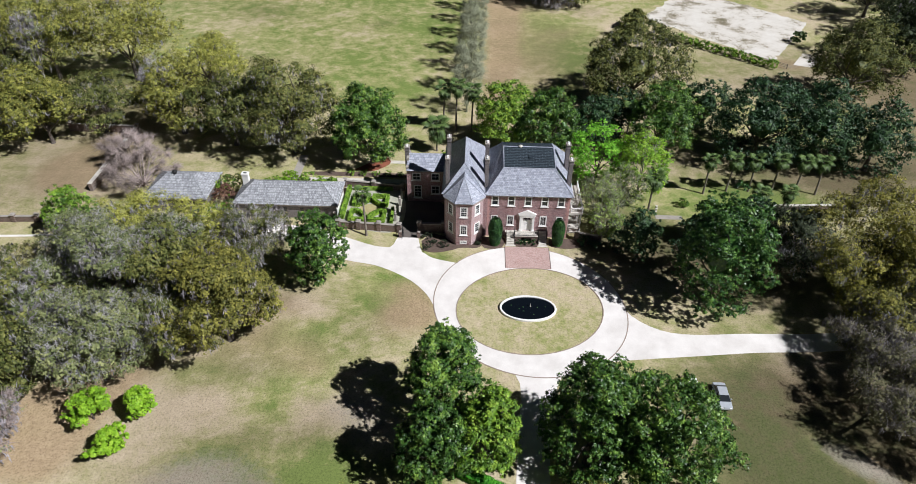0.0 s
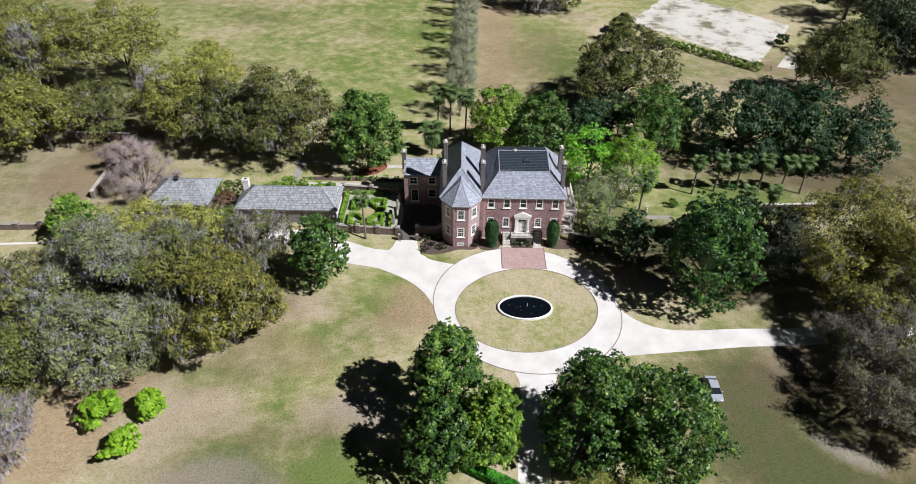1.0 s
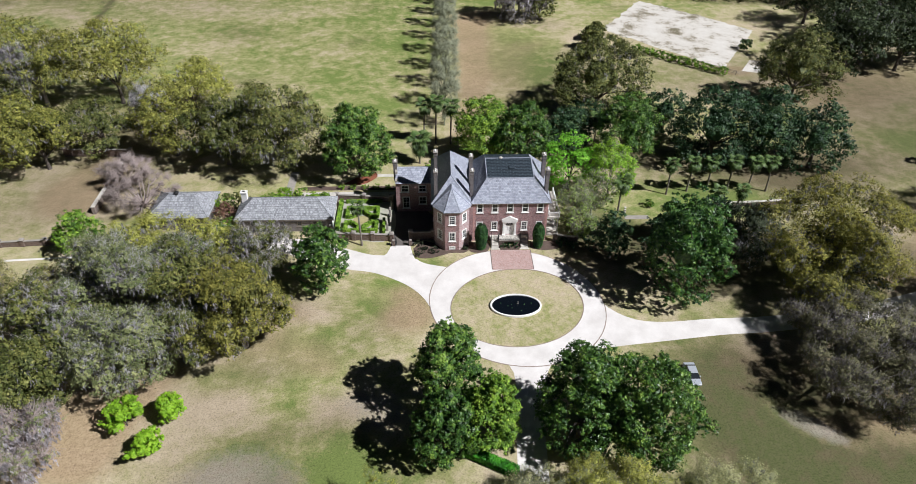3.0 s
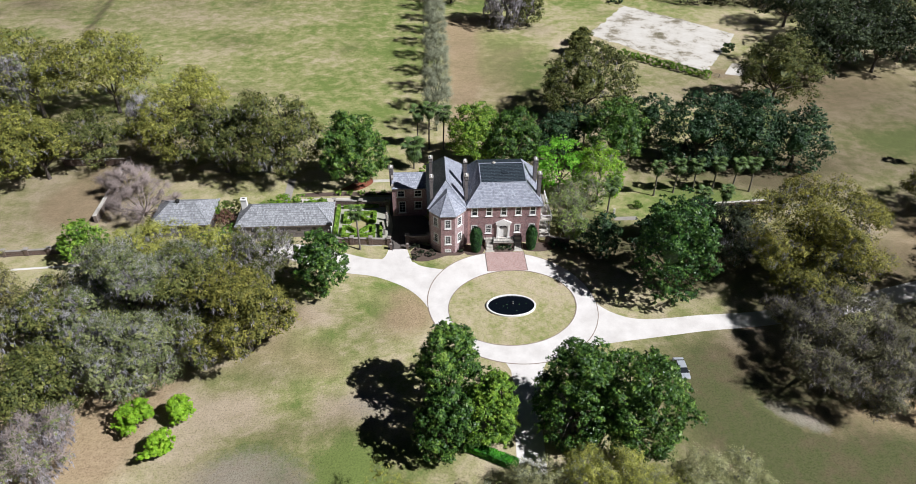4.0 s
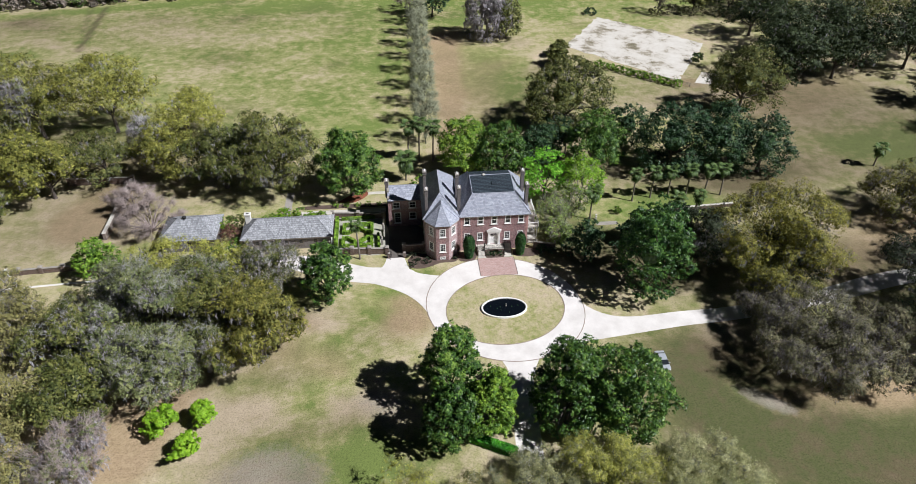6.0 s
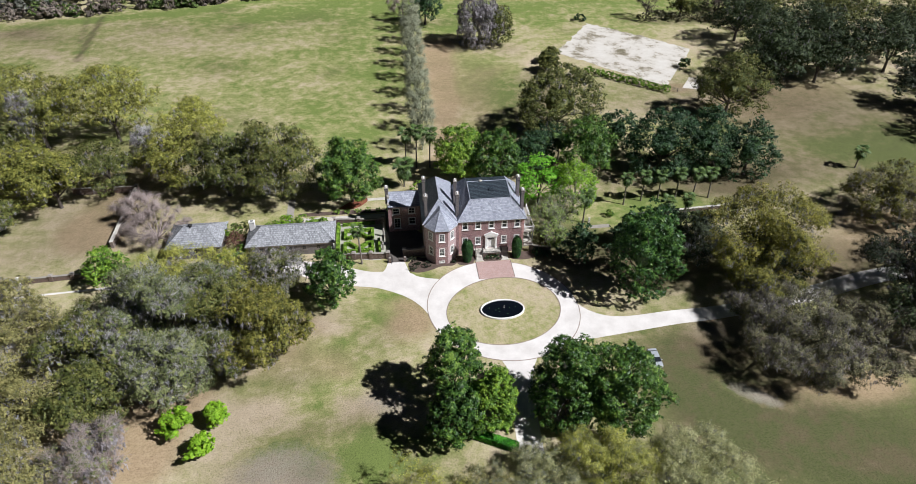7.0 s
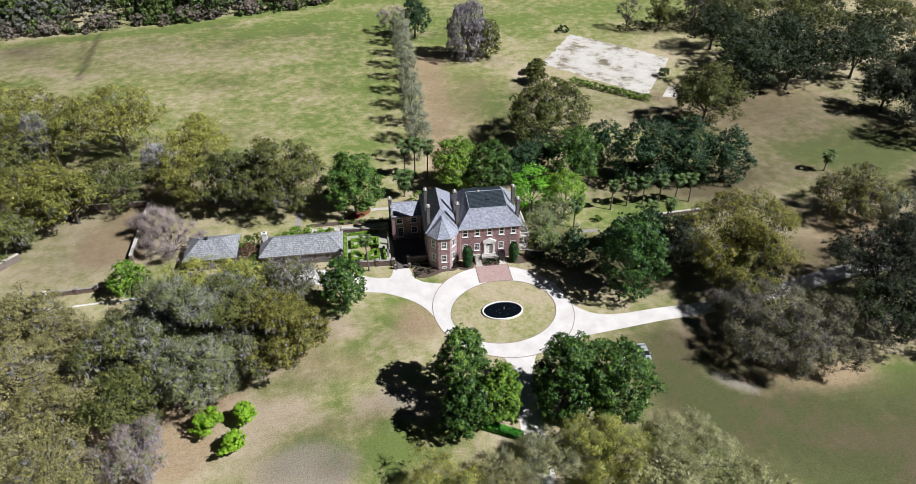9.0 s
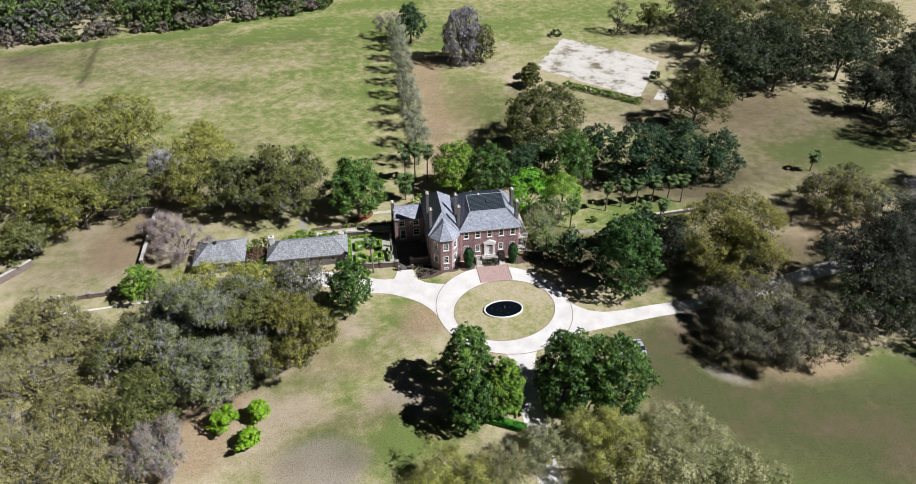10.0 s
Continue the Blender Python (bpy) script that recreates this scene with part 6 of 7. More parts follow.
tree("live_oak", 84.8, 81.2, 10.6, 21.5, "olive_green", 0.2, 76, 25000, 0.24, 0.6, 0.5, habit="dense", label="rounded dense olive-green oak by the sand lot")
for x, y, r, h, m_ in ((107, 97, 10.5, 20, "wood_dark"), (112, 106, 12, 23, "wood_dark"), (128, 104, 11, 20, "wood_dark"), (141, 112, 12, 21, "wood_dark"), (120, 124, 13, 20, "wood_dark"), (140, 134, 14, 20, "wood_dark"),
                       (158, 110, 12, 20, "wood_dark"), (172, 124, 14, 20, "wood_dark"), (160, 146, 15, 19, "olive_green"), (186, 108, 13, 19, "wood_dark"), (118, 146, 12, 19, "wood_dark"), (138, 162, 14, 19, "olive_green"),
                       (128, 184, 12, 17, "wood_dark"), (154, 184, 14, 18, "olive_green"), (176, 168, 14, 18, "wood_dark"), (196, 146, 15, 18, "olive_green"), (206, 120, 14, 18, "wood_dark"), (186, 196, 15, 18, "wood_dark"), (210, 172, 15, 18, "olive_green"), (160, 214, 15, 17, "olive_green")):
    tree("live_oak", x, y, r, h, m_, 0.8, 56, 9000, 0.38, 0.6, 0.5, moss=700, label="tall dark oak in the woods beyond the sand lot", group="oaks of the east woods")
tree("live_oak", 15.8, 152.0, 9.2, 24.0, "moss_violet", -3.0, 80, 18000, 0.27, 0.35, 0.5, "bark_pale", moss=5000, moss_mat="moss_violet", moss_size=0.6, twigs=1500, habit="dense", label="lone oak shrouded in grey-violet moss")
tree("live_oak", 23.0, 150.5, 6.0, 17.0, "olive_green", -1.0, 50, 9000, 0.27, 0.55, 0.4, moss=600, habit="dense", label="olive-green oak grown into a mossy one")
tree("magnolia_tree", -3.5, 178.0, 6.5, 17.0, "magnolia_dark", 0.6, 40, 9625, 0.302, 0.6, 0.4, label="dark evergreen at the end of the tree row")
tree("bare_tree", -12.5, 186.0, 7.5, 12.0, "olive", 1.0, 30, 0, trunk_r=0.3, bark="twig_pink", twigs=2500, label="leafless tree at the end of the row")
for x, y, h in ((92, 176, 14), (122, 175, 13), (133, 178, 12)):
    tree("bare_tree", x, y, 6.0, h, "olive", 3.0, 26, 0, trunk_r=0.3, bark="bark", twigs=1600, label="leafless dark-trunked tree beyond the sand lot")
tree("live_oak", 108, 178, 7.0, 12.0, "olive_green", 0.8, 36, 6000, 0.344, 0.6, 0.35, label="small oak beyond the sand lot")

# spring-green trees at the mansion's corner
tree("spring_tree", 15.2, 38.0, 5.6, 14.6, "fresh", 0.8, 90, 15000, 0.16, 0.6, 0.25, gaps=0.2, label="tree in fresh bright green spring leaf behind the mansion")
tree("spring_tree", 23.0, 33.2, 5.4, 14.6, "fresh_gold", 0.8, 90, 20000, 0.16, 0.6, 0.25, "bark_pale", twigs=900, thick=0.026, gaps=0.12, label="tree in fresh yellow-green spring leaf by the path")
tree("thin_tree", 13.4, 22.5, 4.4, 11.0, "spring_thin", 1.0, 44, 3000, 0.13, 0.55, 0.2, "twig", twig_len=1.1, twigs=1500, thick=0.024, label="thinly leaved grey-green tree beside the mansion", fork=0.2)
tree("thin_tree", 18.2, 27.0, 4.6, 11.0, "spring_thin", 1.0, 44, 3400, 0.13, 0.55, 0.2, "twig", twig_len=1.1, twigs=1500, thick=0.024, label="thinly leaved grey-green tree beside the path", fork=0.2)
tree("thin_tree", 14.0, 19.4, 3.6, 7.6, "spring_thin", 0.5, 30, 3800, 0.15, 0.55, 0.15, "twig", twig_len=1.1, twigs=900, thick=0.026, gaps=0.1, label="thinly leaved shrubby tree by the garden wall", fork=0.15)

# east of the ring
tree("magnolia_tree", 29.7, 2.8, 7.5, 22.6, "magnolia_deep", -1.0, 80, 35000, 0.227, 0.6, 0.45, label="tall dark magnolia above the east drive")
tree("magnolia_tree", 19.4, 13.0, 3.3, 11.2, "magnolia_dark", 0.5, 36, 12250, 0.185, 0.6, 0.25, label="dark conical evergreen by the lawn")
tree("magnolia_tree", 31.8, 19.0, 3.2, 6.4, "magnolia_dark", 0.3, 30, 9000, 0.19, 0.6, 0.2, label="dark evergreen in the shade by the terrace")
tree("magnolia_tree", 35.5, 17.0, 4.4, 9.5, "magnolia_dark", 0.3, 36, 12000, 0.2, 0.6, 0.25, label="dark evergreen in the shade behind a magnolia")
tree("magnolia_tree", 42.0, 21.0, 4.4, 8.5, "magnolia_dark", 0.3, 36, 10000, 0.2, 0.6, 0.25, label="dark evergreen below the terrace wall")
# two low oaks added to darken lit gaps below the great golden oak
tree("live_oak", 58.0, -0.5, 7.0, 9.0, "dusk", -0.5, 44, 7000, 0.25, 0.6, 0.35, gaps=0.2, label="low dark oak added under a greater one over the drive's edge")
tree("live_oak", 62.0, 8.5, 8.0, 10.0, "dusk", -0.5, 44, 9000, 0.26, 0.6, 0.35, label="low dark oak added to fill a greater one's gaps")
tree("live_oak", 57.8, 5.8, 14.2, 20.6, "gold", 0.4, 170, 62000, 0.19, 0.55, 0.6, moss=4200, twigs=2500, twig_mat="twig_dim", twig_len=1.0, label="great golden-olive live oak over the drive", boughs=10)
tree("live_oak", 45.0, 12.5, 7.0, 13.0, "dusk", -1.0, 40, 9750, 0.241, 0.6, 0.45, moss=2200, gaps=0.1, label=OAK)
tree("live_oak", 54.0, -19.3, 13.4, 11.0, "brown", 1.0, 120, 36000, 0.17, 0.55, 0.6, "bark", moss=6500, moss_mat="moss_violet", moss_size=0.24, twigs=5000, twig_mat="twig_dim", gaps=0.03, label="wide low oak in thin brown-grey leaf with bare limbs", fork=0.14, crown_floor=1.2)
tree("live_oak", 49.0, -10.5, 5.8, 8.5, "brown", 1.0, 60, 10000, 0.17, 0.55, 0.35, "bark", moss=1800, moss_mat="moss_violet", moss_size=0.24, twigs=2400, twig_mat="twig_dim", label="smaller oak in thin brown-grey leaf by the drive", fork=0.14)
tree("live_oak", 65.5, -22.5, 9.5, 9.0, "brown", 1.5, 56, 12500, 0.21, 0.55, 0.45, "bark", moss=1500, twigs=2200, gaps=0.1, label="oak in thin brown-grey leaf")
tree("live_oak", 53.0, -6.5, 6.4, 11.0, "olive_brown", 1.5, 50, 9000, 0.22, 0.6, 0.4, moss=1600, gaps=0.25, label="dark mossy oak arching over the drive")
tree("live_oak", 100.5, 25.0, 12.0, 12.4, "olive_brown", 0.8, 66, 21000, 0.22, 0.55, 0.5, "bark_pale", moss=1800, twigs=3000, twig_mat="twig_dim", label="broad grey-green oak beyond the drive", fork=0.15)
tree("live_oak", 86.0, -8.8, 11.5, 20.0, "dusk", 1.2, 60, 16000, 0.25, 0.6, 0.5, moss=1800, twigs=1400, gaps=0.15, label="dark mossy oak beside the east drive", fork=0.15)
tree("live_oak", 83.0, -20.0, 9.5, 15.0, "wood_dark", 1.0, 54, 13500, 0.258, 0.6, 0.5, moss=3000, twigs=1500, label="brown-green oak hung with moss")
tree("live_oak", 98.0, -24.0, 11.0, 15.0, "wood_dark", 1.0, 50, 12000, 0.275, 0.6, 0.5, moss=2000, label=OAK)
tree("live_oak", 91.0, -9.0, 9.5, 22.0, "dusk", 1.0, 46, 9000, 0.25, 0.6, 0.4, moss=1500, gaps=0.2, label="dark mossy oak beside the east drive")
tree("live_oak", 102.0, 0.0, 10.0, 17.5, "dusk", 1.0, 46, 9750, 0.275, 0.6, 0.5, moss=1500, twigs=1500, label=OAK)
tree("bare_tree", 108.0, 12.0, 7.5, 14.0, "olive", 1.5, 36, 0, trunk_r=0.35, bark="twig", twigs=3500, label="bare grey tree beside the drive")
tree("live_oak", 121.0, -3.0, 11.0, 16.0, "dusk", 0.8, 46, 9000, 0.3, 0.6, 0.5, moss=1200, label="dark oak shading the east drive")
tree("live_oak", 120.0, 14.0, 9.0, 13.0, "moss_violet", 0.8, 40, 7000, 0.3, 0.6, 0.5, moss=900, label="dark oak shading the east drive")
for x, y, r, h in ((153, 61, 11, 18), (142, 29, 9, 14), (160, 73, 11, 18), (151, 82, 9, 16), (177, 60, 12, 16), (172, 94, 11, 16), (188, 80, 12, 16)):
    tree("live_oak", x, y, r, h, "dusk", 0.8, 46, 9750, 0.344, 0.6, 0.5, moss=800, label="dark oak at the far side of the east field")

# canopies in the south
tree("live_oak", 8.5, -44.8, 9.0, 11.0, "spring_gold", 0.8, 110, 42000, 0.125, 0.5, 0.45, "twig", moss=400, twigs=2600, twig_len=0.9, thick=0.03, label="rounded oak in yellow-green young leaf", boughs=14)
tree("live_oak", 22.6, -47.2, 9.2, 11.0, "pale", 0.8, 110, 40000, 0.125, 0.5, 0.45, "twig", moss=900, twigs=2600, twig_len=0.9, thick=0.03, label="rounded oak in pale grey-green leaf", boughs=14)
tree("live_oak", -21.0, -50.8, 10.2, 10.6, "spring_gold", 0.8, 110, 42000, 0.125, 0.5, 0.45, "twig", moss=200, twigs=2600, twig_len=0.9, thick=0.03, label="rounded oak in yellow-green young leaf")
tree("live_oak", -1.0, -43.0, 6.2, 10.0, "pale", 0.4, 70, 18000, 0.12, 0.5, 0.35, "twig", twigs=2800, twig_len=0.9, thick=0.03, gaps=0.1, label="small half-bare oak in thin grey-green leaf", boughs=12)
tree("live_oak", -10.5, -47.0, 6.5, 9.0, "tan", 0.8, 60, 14000, 0.125, 0.5, 0.35, "twig", twigs=2600, twig_len=0.9, thick=0.03, gaps=0.08, label="small oak in thin green leaf")
for x, y, r, h, m_ in ((-40, -60, 9, 11, "tan"), (15.5, -54, 8.5, 10.5, "pale"), (9, -60, 10, 12, "tan"), (28, -56, 7.5, 9, "pale"), (-8, -60, 9, 11, "spring_gold")):
    tree("live_oak", x, y, r, h, m_, 0.8, 44, 8000, 0.25, 0.55, 0.4, "twig", twigs=500, label="oak of the south wood")

# ---- leafless avenue ----
for k in range(9):
    tree("row_tree", -12.4 + 0.2 * k, 69.5 + 12.6 * k, 4.4, 15.0, "olive", 0.8, 44, 0, trunk_r=0.18, bark="twig", twigs=3000, label="slender leafless tree in a straight row", group="leafless trees of the row", fork=0.12, boughs=26, twig_len=1.5, rise=1.3, thick=0.03)

# ---- palms ----
for k, (x, y, h) in enumerate(((37.0, 35.4, 8.0), (42.0, 36.6, 7.6), (46.6, 36.8, 7.8), (51.4, 37.0, 7.8), (55.6, 36.0, 7.9), (60.0, 36.2, 7.6), (45.0, 27.2, 6.0), (49.6, 27.4, 6.4))):
    palm(x, y, h, 1.06, 22, (0.4 * math.sin(k * 2.1), 0.3 * math.cos(k * 1.3)), group="palms along the terrace wall")
palm(24.5, 28.6, 7.8, 1.2, 26, label="sabal palm standing by the garden path")
for x, y, h in ((-17.6, 60.0, 10.5), (-14.7, 59.6, 11.5), (-11.0, 59.4, 10.5)):
    palm(x, y, h, 1.25, 22, (0.3, 0.2), label="tall slim sabal palm behind the mansion", group="palms behind the mansion")
palm(-18.6, 50.0, 6.2, 1.7, 26, label="stout palmetto with a wide crown of grey-green fans")
palm(20.0, 56.0, 8.0, 1.2, 20, label="sabal palm among the magnolias")
palm(25.0, 58.0, 7.5, 1.2, 20, label="sabal palm among the magnolias")
palm(-29.8, 17.9, 8.6, 0.95, 18, (-0.4, 1.4), label="slender palm leaning beside the garden wall")
palm(107.5, 46.5, 5.6, 1.2, 20, label="lone sabal palm in the open field")

# ---- box garden ----
bed("box_garden_floor", [(-35.8, 20.9), (-36.4, 34.2), (-25.0, 33.2), (-24.4, 19.6)], "path_grit", "pale grey gravel floor of the box garden", 0.02)
bm = bmesh.new()
add_lathe(bm, [(1.95, 0.0), (1.95, 0.05), (1.9, 0.06)], 40, -30.45, 26.3)
solid("garden_roundel", bm, M["straw"], "round straw-coloured grass plot amid box hedges", "lawn", kind="structure")
G = "box hedges of the knot garden"
hedge(-35.3, 22.8, -35.4, 33.4, 0.75, 1.1, group=G, label="long clipped box hedge along the garden's edge")
hedge(-25.6, 21.6, -25.8, 26.4, 0.5, 0.9, group=G, label="clipped box hedge along the garden's edge")
hedge(-34.4, 33.2, -26.6, 33.4, 0.5, 0.8, group=G, label="clipped box hedge at the garden's back")
for qx, qy, sx, sy in ((-32.3, 28.9, -1, 1), (-28.6, 28.9, 1, 1), (-32.3, 23.7, -1, -1), (-28.6, 23.7, 1, -1)):
    for x0, y0, x1, y1 in ((1.35, -1.75, 1.35, 1.75), (-1.6, 1.5, 1.05, 1.5), (-1.35, 1.25, -1.35, 0.1), (1.05, -1.5, 0.1, -1.5), (-1.3, 0.0, 0.05, -1.3)):
        hedge(qx + sx * x0, qy + sy * y0, qx + sx * x1, qy + sy * y1, 0.62, 0.95, group=G)
for k in range(4):
    post = thing("garden_post", -24.9 + 0.15 * k, 22.8 + 2.6 * k, 0, 0, "grey stone garden post with a ball finial", "post", "stone garden posts")
    part("shaft", box(-0.22, 0.22, -0.22, 0.22, 0, 1.7, 0.02), M["stone_grey"], post)
    part("finial", add_lathe(bmesh.new(), [(0.28, 1.7), (0.28, 1.8), (0.1, 1.85), (0.24, 2.05), (0.2, 2.25), (0.04, 2.35)], 12), M["stone_grey"], post)
for k in range(5):
    shrub(-36.0 + 2.6 * k, 38.9, 0.75, 1.1, "boxwood", "small round clipped shrub in the border", count=420, size=0.13, lobes=8, group="round shrubs of the border")
for x, y, r, h, m_ in ((-44, 34.5, 2.2, 2.6, "bright"), (-41.5, 33.6, 1.6, 2.0, "boxwood"), (-39.0, 33.2, 1.8, 2.2, "bright"), (-47.8, 34.5, 1.8, 3.4, "lime"), (-51.0, 33.0, 1.8, 2.6, "bright"), (-57.4, 30.5, 2.6, 4.6, "olive_green"),
                       (-58.8, 26.5, 2.6, 4.4, "russet"), (-57.6, 24.2, 1.6, 2.6, "bright"), (-59.8, 30.5, 2.2, 4.6, "bright"), (-59.4, 22.5, 1.8, 2.6, "bright"), (-57.3, 22.0, 1.5, 2.4, "magnolia"), (-62.5, 21.8, 1.6, 2.4, "magnolia")):
    shrub(x, y, r, h, m_, "leafy shrub growing beside the outbuildings", count=1900, size=0.15)
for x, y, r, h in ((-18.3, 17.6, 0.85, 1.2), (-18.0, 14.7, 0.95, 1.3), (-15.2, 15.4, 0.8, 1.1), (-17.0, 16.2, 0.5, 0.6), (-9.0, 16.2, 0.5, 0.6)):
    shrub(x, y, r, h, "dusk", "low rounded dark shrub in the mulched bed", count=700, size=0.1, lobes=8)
for x, y, r, h in ((-1.4, 16.6, 0.6, 1.0), (-0.2, 16.4, 0.7, 1.1), (1.2, 16.6, 0.6, 1.0)):
    shrub(x, y, r, h, "yew", "dark shrub below the entrance landing", count=420, size=0.1, lobes=8)
column_hedge(-5.85, 16.5, 1.25, 5.6, "bullet-shaped clipped evergreen beside the front steps")
column_hedge(5.6, 16.8, 1.15, 5.4, "bullet-shaped clipped evergreen beside the front steps")
# those at x 16 to 18 are added undergrowth that darkens a deeply shaded corner
for x, y, r, h in ((10.6, 17.2, 1.2, 1.6), (12.5, 16.4, 1.0, 1.3), (16.5, 15.2, 2.0, 2.4), (16.2, 18.0, 2.2, 2.8), (18.4, 19.6, 2.2, 3.0), (17.4, 23.0, 1.8, 2.2), (27.5, 14.5, 2.4, 3.0), (30.0, 17.5, 2.0, 2.6)):
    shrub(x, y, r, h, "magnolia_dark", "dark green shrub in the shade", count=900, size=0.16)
shrub(31.8, 30.5, 1.05, 1.7, "bright", "small round clipped shrub by the path", count=2600, size=0.1, lobes=22)
for k in range(13):
    shrub(51.0 + 1.85 * k, 120.2 - 1.54 * k, 1.7, 2.1, "boxwood", "scrubby bush in a row along the sand lot", count=650, size=0.26, lobes=9, group="bushes along the sand lot")
shrub(87.5, 121.5, 2.4, 3.2, "palm", "low dark palmetto thicket at the sand lot's edge", count=900, size=0.36)
for x, y, r, h in ((90, 173, 3, 3), (97, 174, 4, 4), (104, 172, 3.5, 3), (111, 173, 4, 4.5), (118, 171, 3.5, 3.5), (126, 173, 4, 4)):
    shrub(x, y, r, h, "brown", "brushy undergrowth beyond the sand lot", count=800, size=0.34)
shrub(62.5, 175.5, 2.4, 3.6, "magnolia_dark", "dark bush at the sand lot's corner", count=900, size=0.3)
for x, y, r, h in ((-14.8, 47.0, 2.4, 3.0), (-12.5, 44.5, 1.8, 2.2), (-20.6, 42.0, 1.6, 2.0), (-22.5, 38.5, 1.5, 2.0)):
    shrub(x, y, r, h, "bright", "leafy green shrub behind the annex", count=900, size=0.17)

urn = thing("garden_urn", 26.0, 28.5, 0, 0, "white stone urn on a pedestal by the path", "urn")
part("pedestal", boxes((-0.28, 0.28, -0.28, 0.28, 0, 0.14), (-0.2, 0.2, -0.2, 0.2, 0.14, 0.7), (-0.26, 0.26, -0.26, 0.26, 0.7, 0.8), bevel=0.02), M["stone"], urn)
part("bowl", add_lathe(bmesh.new(), [(0.12, 0.8), (0.08, 0.9), (0.22, 1.1), (0.28, 1.3), (0.24, 1.32)], 14), M["stone"], urn)

post = thing("white_post", -103.5, 18.2, 0, 0, "small white post at the paddock wall end", "post")
part("shaft", box(-0.16, 0.16, -0.16, 0.16, 0, 1.9, 0.02), M["white"], post)
part("cap", box(-0.28, 0.28, -0.28, 0.28, 1.9, 2.15, 0.05), M["white"], post)

# ---- far woods on the north-west ----
rng = np.random.default_rng(41)
crowns = [], [], []
tv, tf = [], []
for k in range(270):
    back = k < 150
    x = -292 + 252 * rng.random()
    line = 193 + 0.19 * max(0.0, x + 200) + 0.0018 * max(0.0, x + 110) ** 2
    y = line + (9 + 55 * rng.random() ** 1.5 if back else 1 + 6 * rng.random())
    h = rng.uniform(12, 19) if back else rng.uniform(4, 7.5)
    r = h * (rng.uniform(0.42, 0.55) if back else rng.uniform(0.5, 0.7))
    c, d, lobe = lobes_of(rng, r, -1.5 if back else -1.0, h, 30 if back else 14)
    a, b = crown_points(rng, c, d, lobe, 1150 if back else 800, 0.3, 0.4, 0.3, 12, 0.22)
    chance = rng.random()
    sel = (0 if chance < 0.6 else 2) if back else (1 if chance < 0.6 else 0)
    crowns[sel].append((a + [x, y, 0], b, np.full(len(a), 0.62 if back else 0.42)))
    base = np.array((x, y, -0.2))
    tube_into(tv, tf, [base, base + [0, 0, h * 0.5]], [0.25, 0.12], 5)
woods = thing("far_woods", label="scrubby mixed woods along the north-west field", category="woods", kind="stuff")
for name, look_of, text, group in zip(("green_foliage", "bare_brush", "mossy_foliage"), ("woods_green", "brush", "woods_moss"), ("", "pinkish-brown leafless brush", "grey moss-hung trees"), crowns):
    part(name, leaf_mesh(name, np.concatenate([g[0] for g in group]), np.concatenate([g[1] for g in group]), np.concatenate([g[2] for g in group]), 0.55, rng, M[look_of]), None, woods, text)
part("trunks", mesh_of("trunks", tv, tf), M["bark"], woods)

# ---- parked cars ----


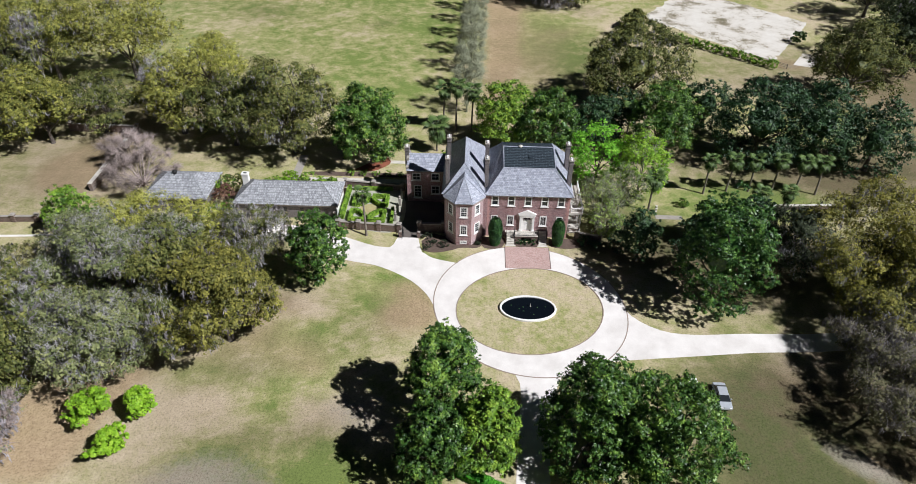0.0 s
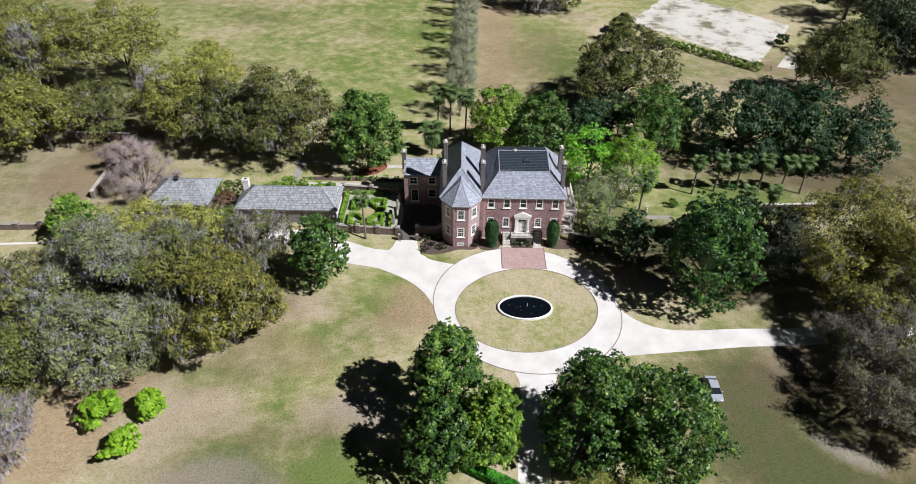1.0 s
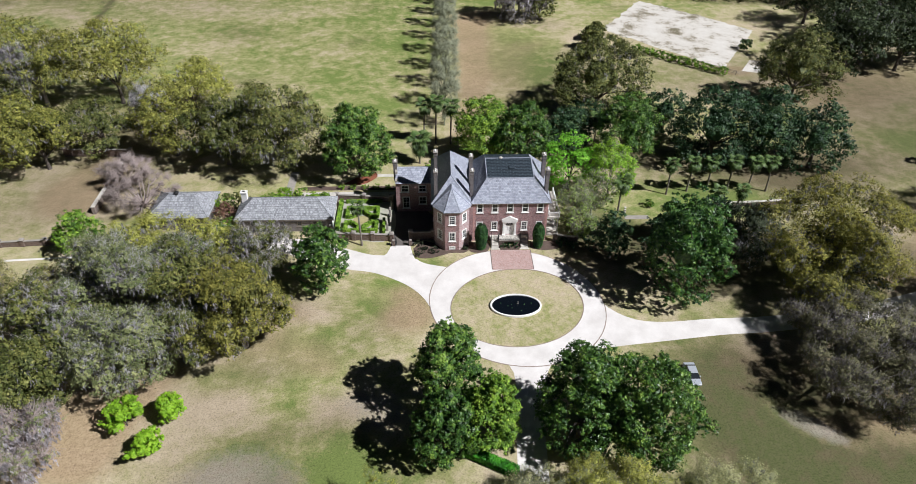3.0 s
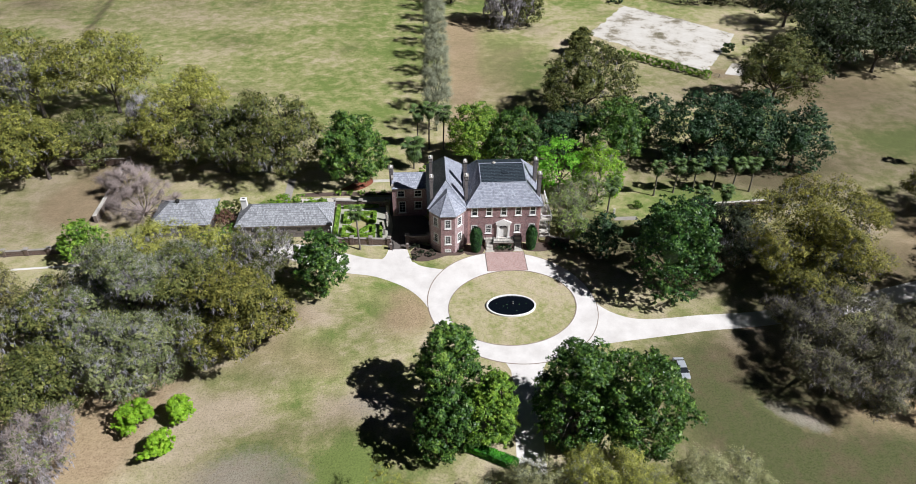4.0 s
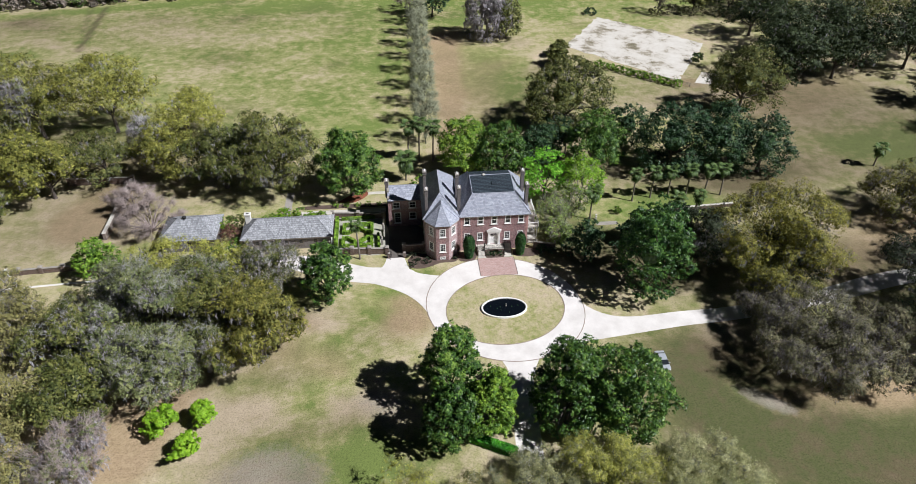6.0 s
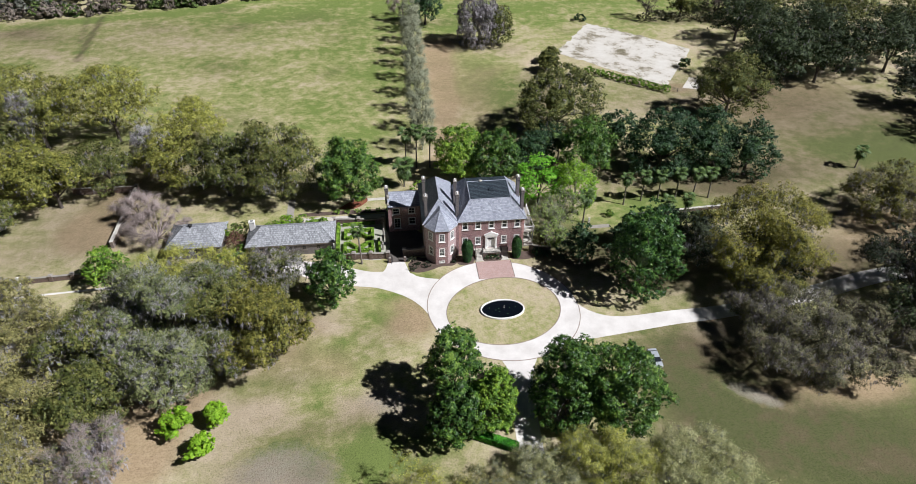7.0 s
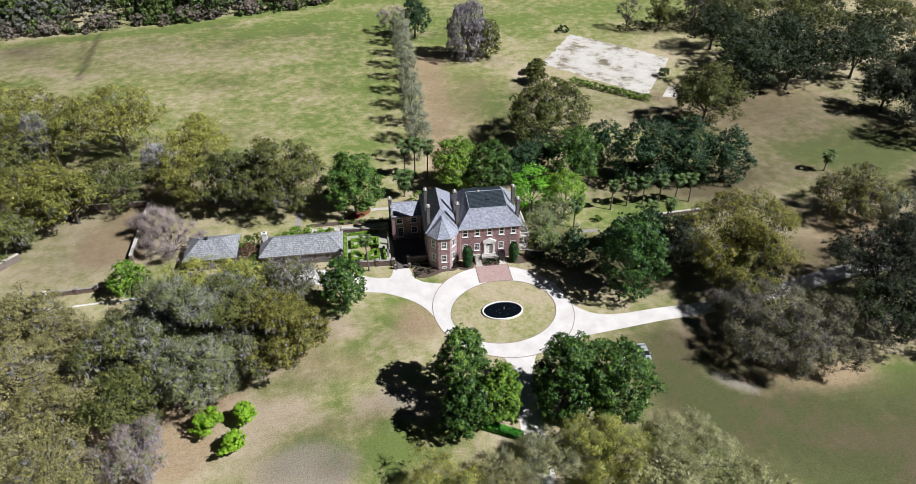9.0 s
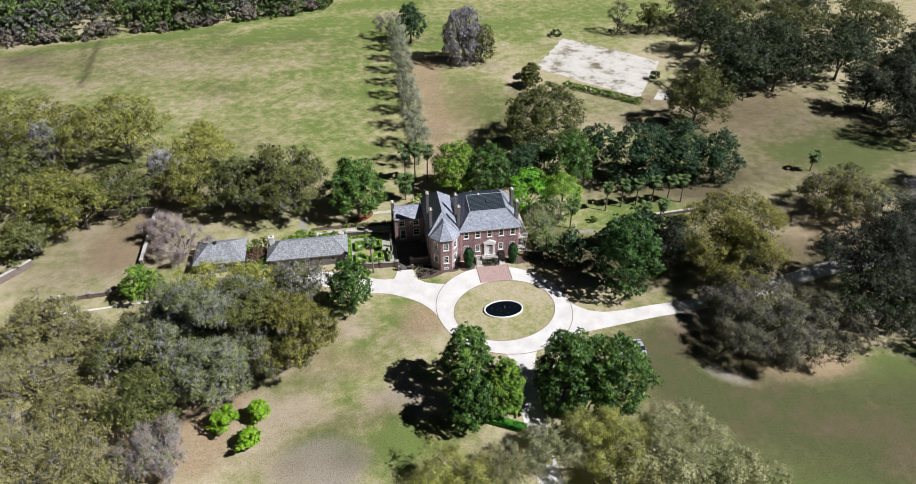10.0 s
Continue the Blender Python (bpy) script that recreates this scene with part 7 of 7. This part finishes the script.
def car(x, y, rz, paint, label):
    ob = thing("car", x, y, 0, rz, label, "car", "cars parked on the grass")
    prof = [(-2.3, 0.35), (-2.35, 0.6), (-2.3, 0.85), (-1.35, 0.98), (-1.2, 1.0), (1.6, 1.02), (2.2, 0.98), (2.32, 0.7), (2.28, 0.35)]
    bm = bmesh.new()
    a, b = [[bm.verts.new((yy, xx, z)) for xx, z in prof] for yy in (-0.9, 0.9)]
    bm.faces.new(a), bm.faces.new(b[::-1])
    for i in range(len(prof)):
        j = (i + 1) % len(prof)
        bm.faces.new((a[j], a[i], b[i], b[j]))
    bmesh.ops.recalc_face_normals(bm, faces=bm.faces)
    bmesh.ops.bevel(bm, geom=list(bm.edges), offset=0.07, segments=2, affect="EDGES")
    body = part("body", bm, M[paint], ob)
    bm = bmesh.new()
    lo = [(-0.84, -1.35, 0.96), (0.84, -1.35, 0.96), (0.84, 1.75, 0.98), (-0.84, 1.75, 0.98)]
    hi = [(-0.64, -0.55, 1.44), (0.64, -0.55, 1.44), (0.64, 1.05, 1.46), (-0.64, 1.05, 1.46)]
    vl, vh = [bm.verts.new(p) for p in lo], [bm.verts.new(p) for p in hi]
    bm.faces.new(vh)
    for i in range(4):
        bm.faces.new((vl[i], vl[(i + 1) % 4], vh[(i + 1) % 4], vh[i]))
    bmesh.ops.recalc_face_normals(bm, faces=bm.faces)
    part("glasshouse", bm, M["glass"], ob, "dark car windows")
    part("roof_panel", box(-0.66, 0.66, -0.52, 1.02, 1.43, 1.49, 0.02), M[paint], ob)
    for sx in (-1, 1):
        for yy in (-1.42, 1.4):
            bm = bmesh.new()
            add_lathe(bm, [(0.2, -0.11), (0.33, -0.1), (0.34, 0), (0.33, 0.1), (0.2, 0.11)], 16)
            w = part("wheel", bm, M["tyre"], ob)
            w.matrix_basis = pose(sx * 0.82, yy, 0.34, 0, 90, 0)
            part("rim", add_lathe(bmesh.new(), [(0.2, -0.115), (0.21, 0), (0.2, 0.115)], 12), M["car"], w)
        part("headlight", box(sx * 0.62 - 0.18, sx * 0.62 + 0.18, -2.36, -2.2, 0.66, 0.8, 0.02), M["white"], ob)
        part("tail_light", box(sx * 0.66 - 0.16, sx * 0.66 + 0.16, 2.24, 2.34, 0.72, 0.86, 0.02), M["mulch_red"], ob)
        part("mirror", box(sx * 0.98 - 0.1, sx * 0.98 + 0.1, -0.95, -0.8, 0.98, 1.12, 0.02), M[paint], ob)
    return ob


car(26.1, -18.0, -1, "car", "silver sedan parked on the grass under a tree")
car(22.2, -17.2, -1, "car_white", "white car half hidden under a tree")
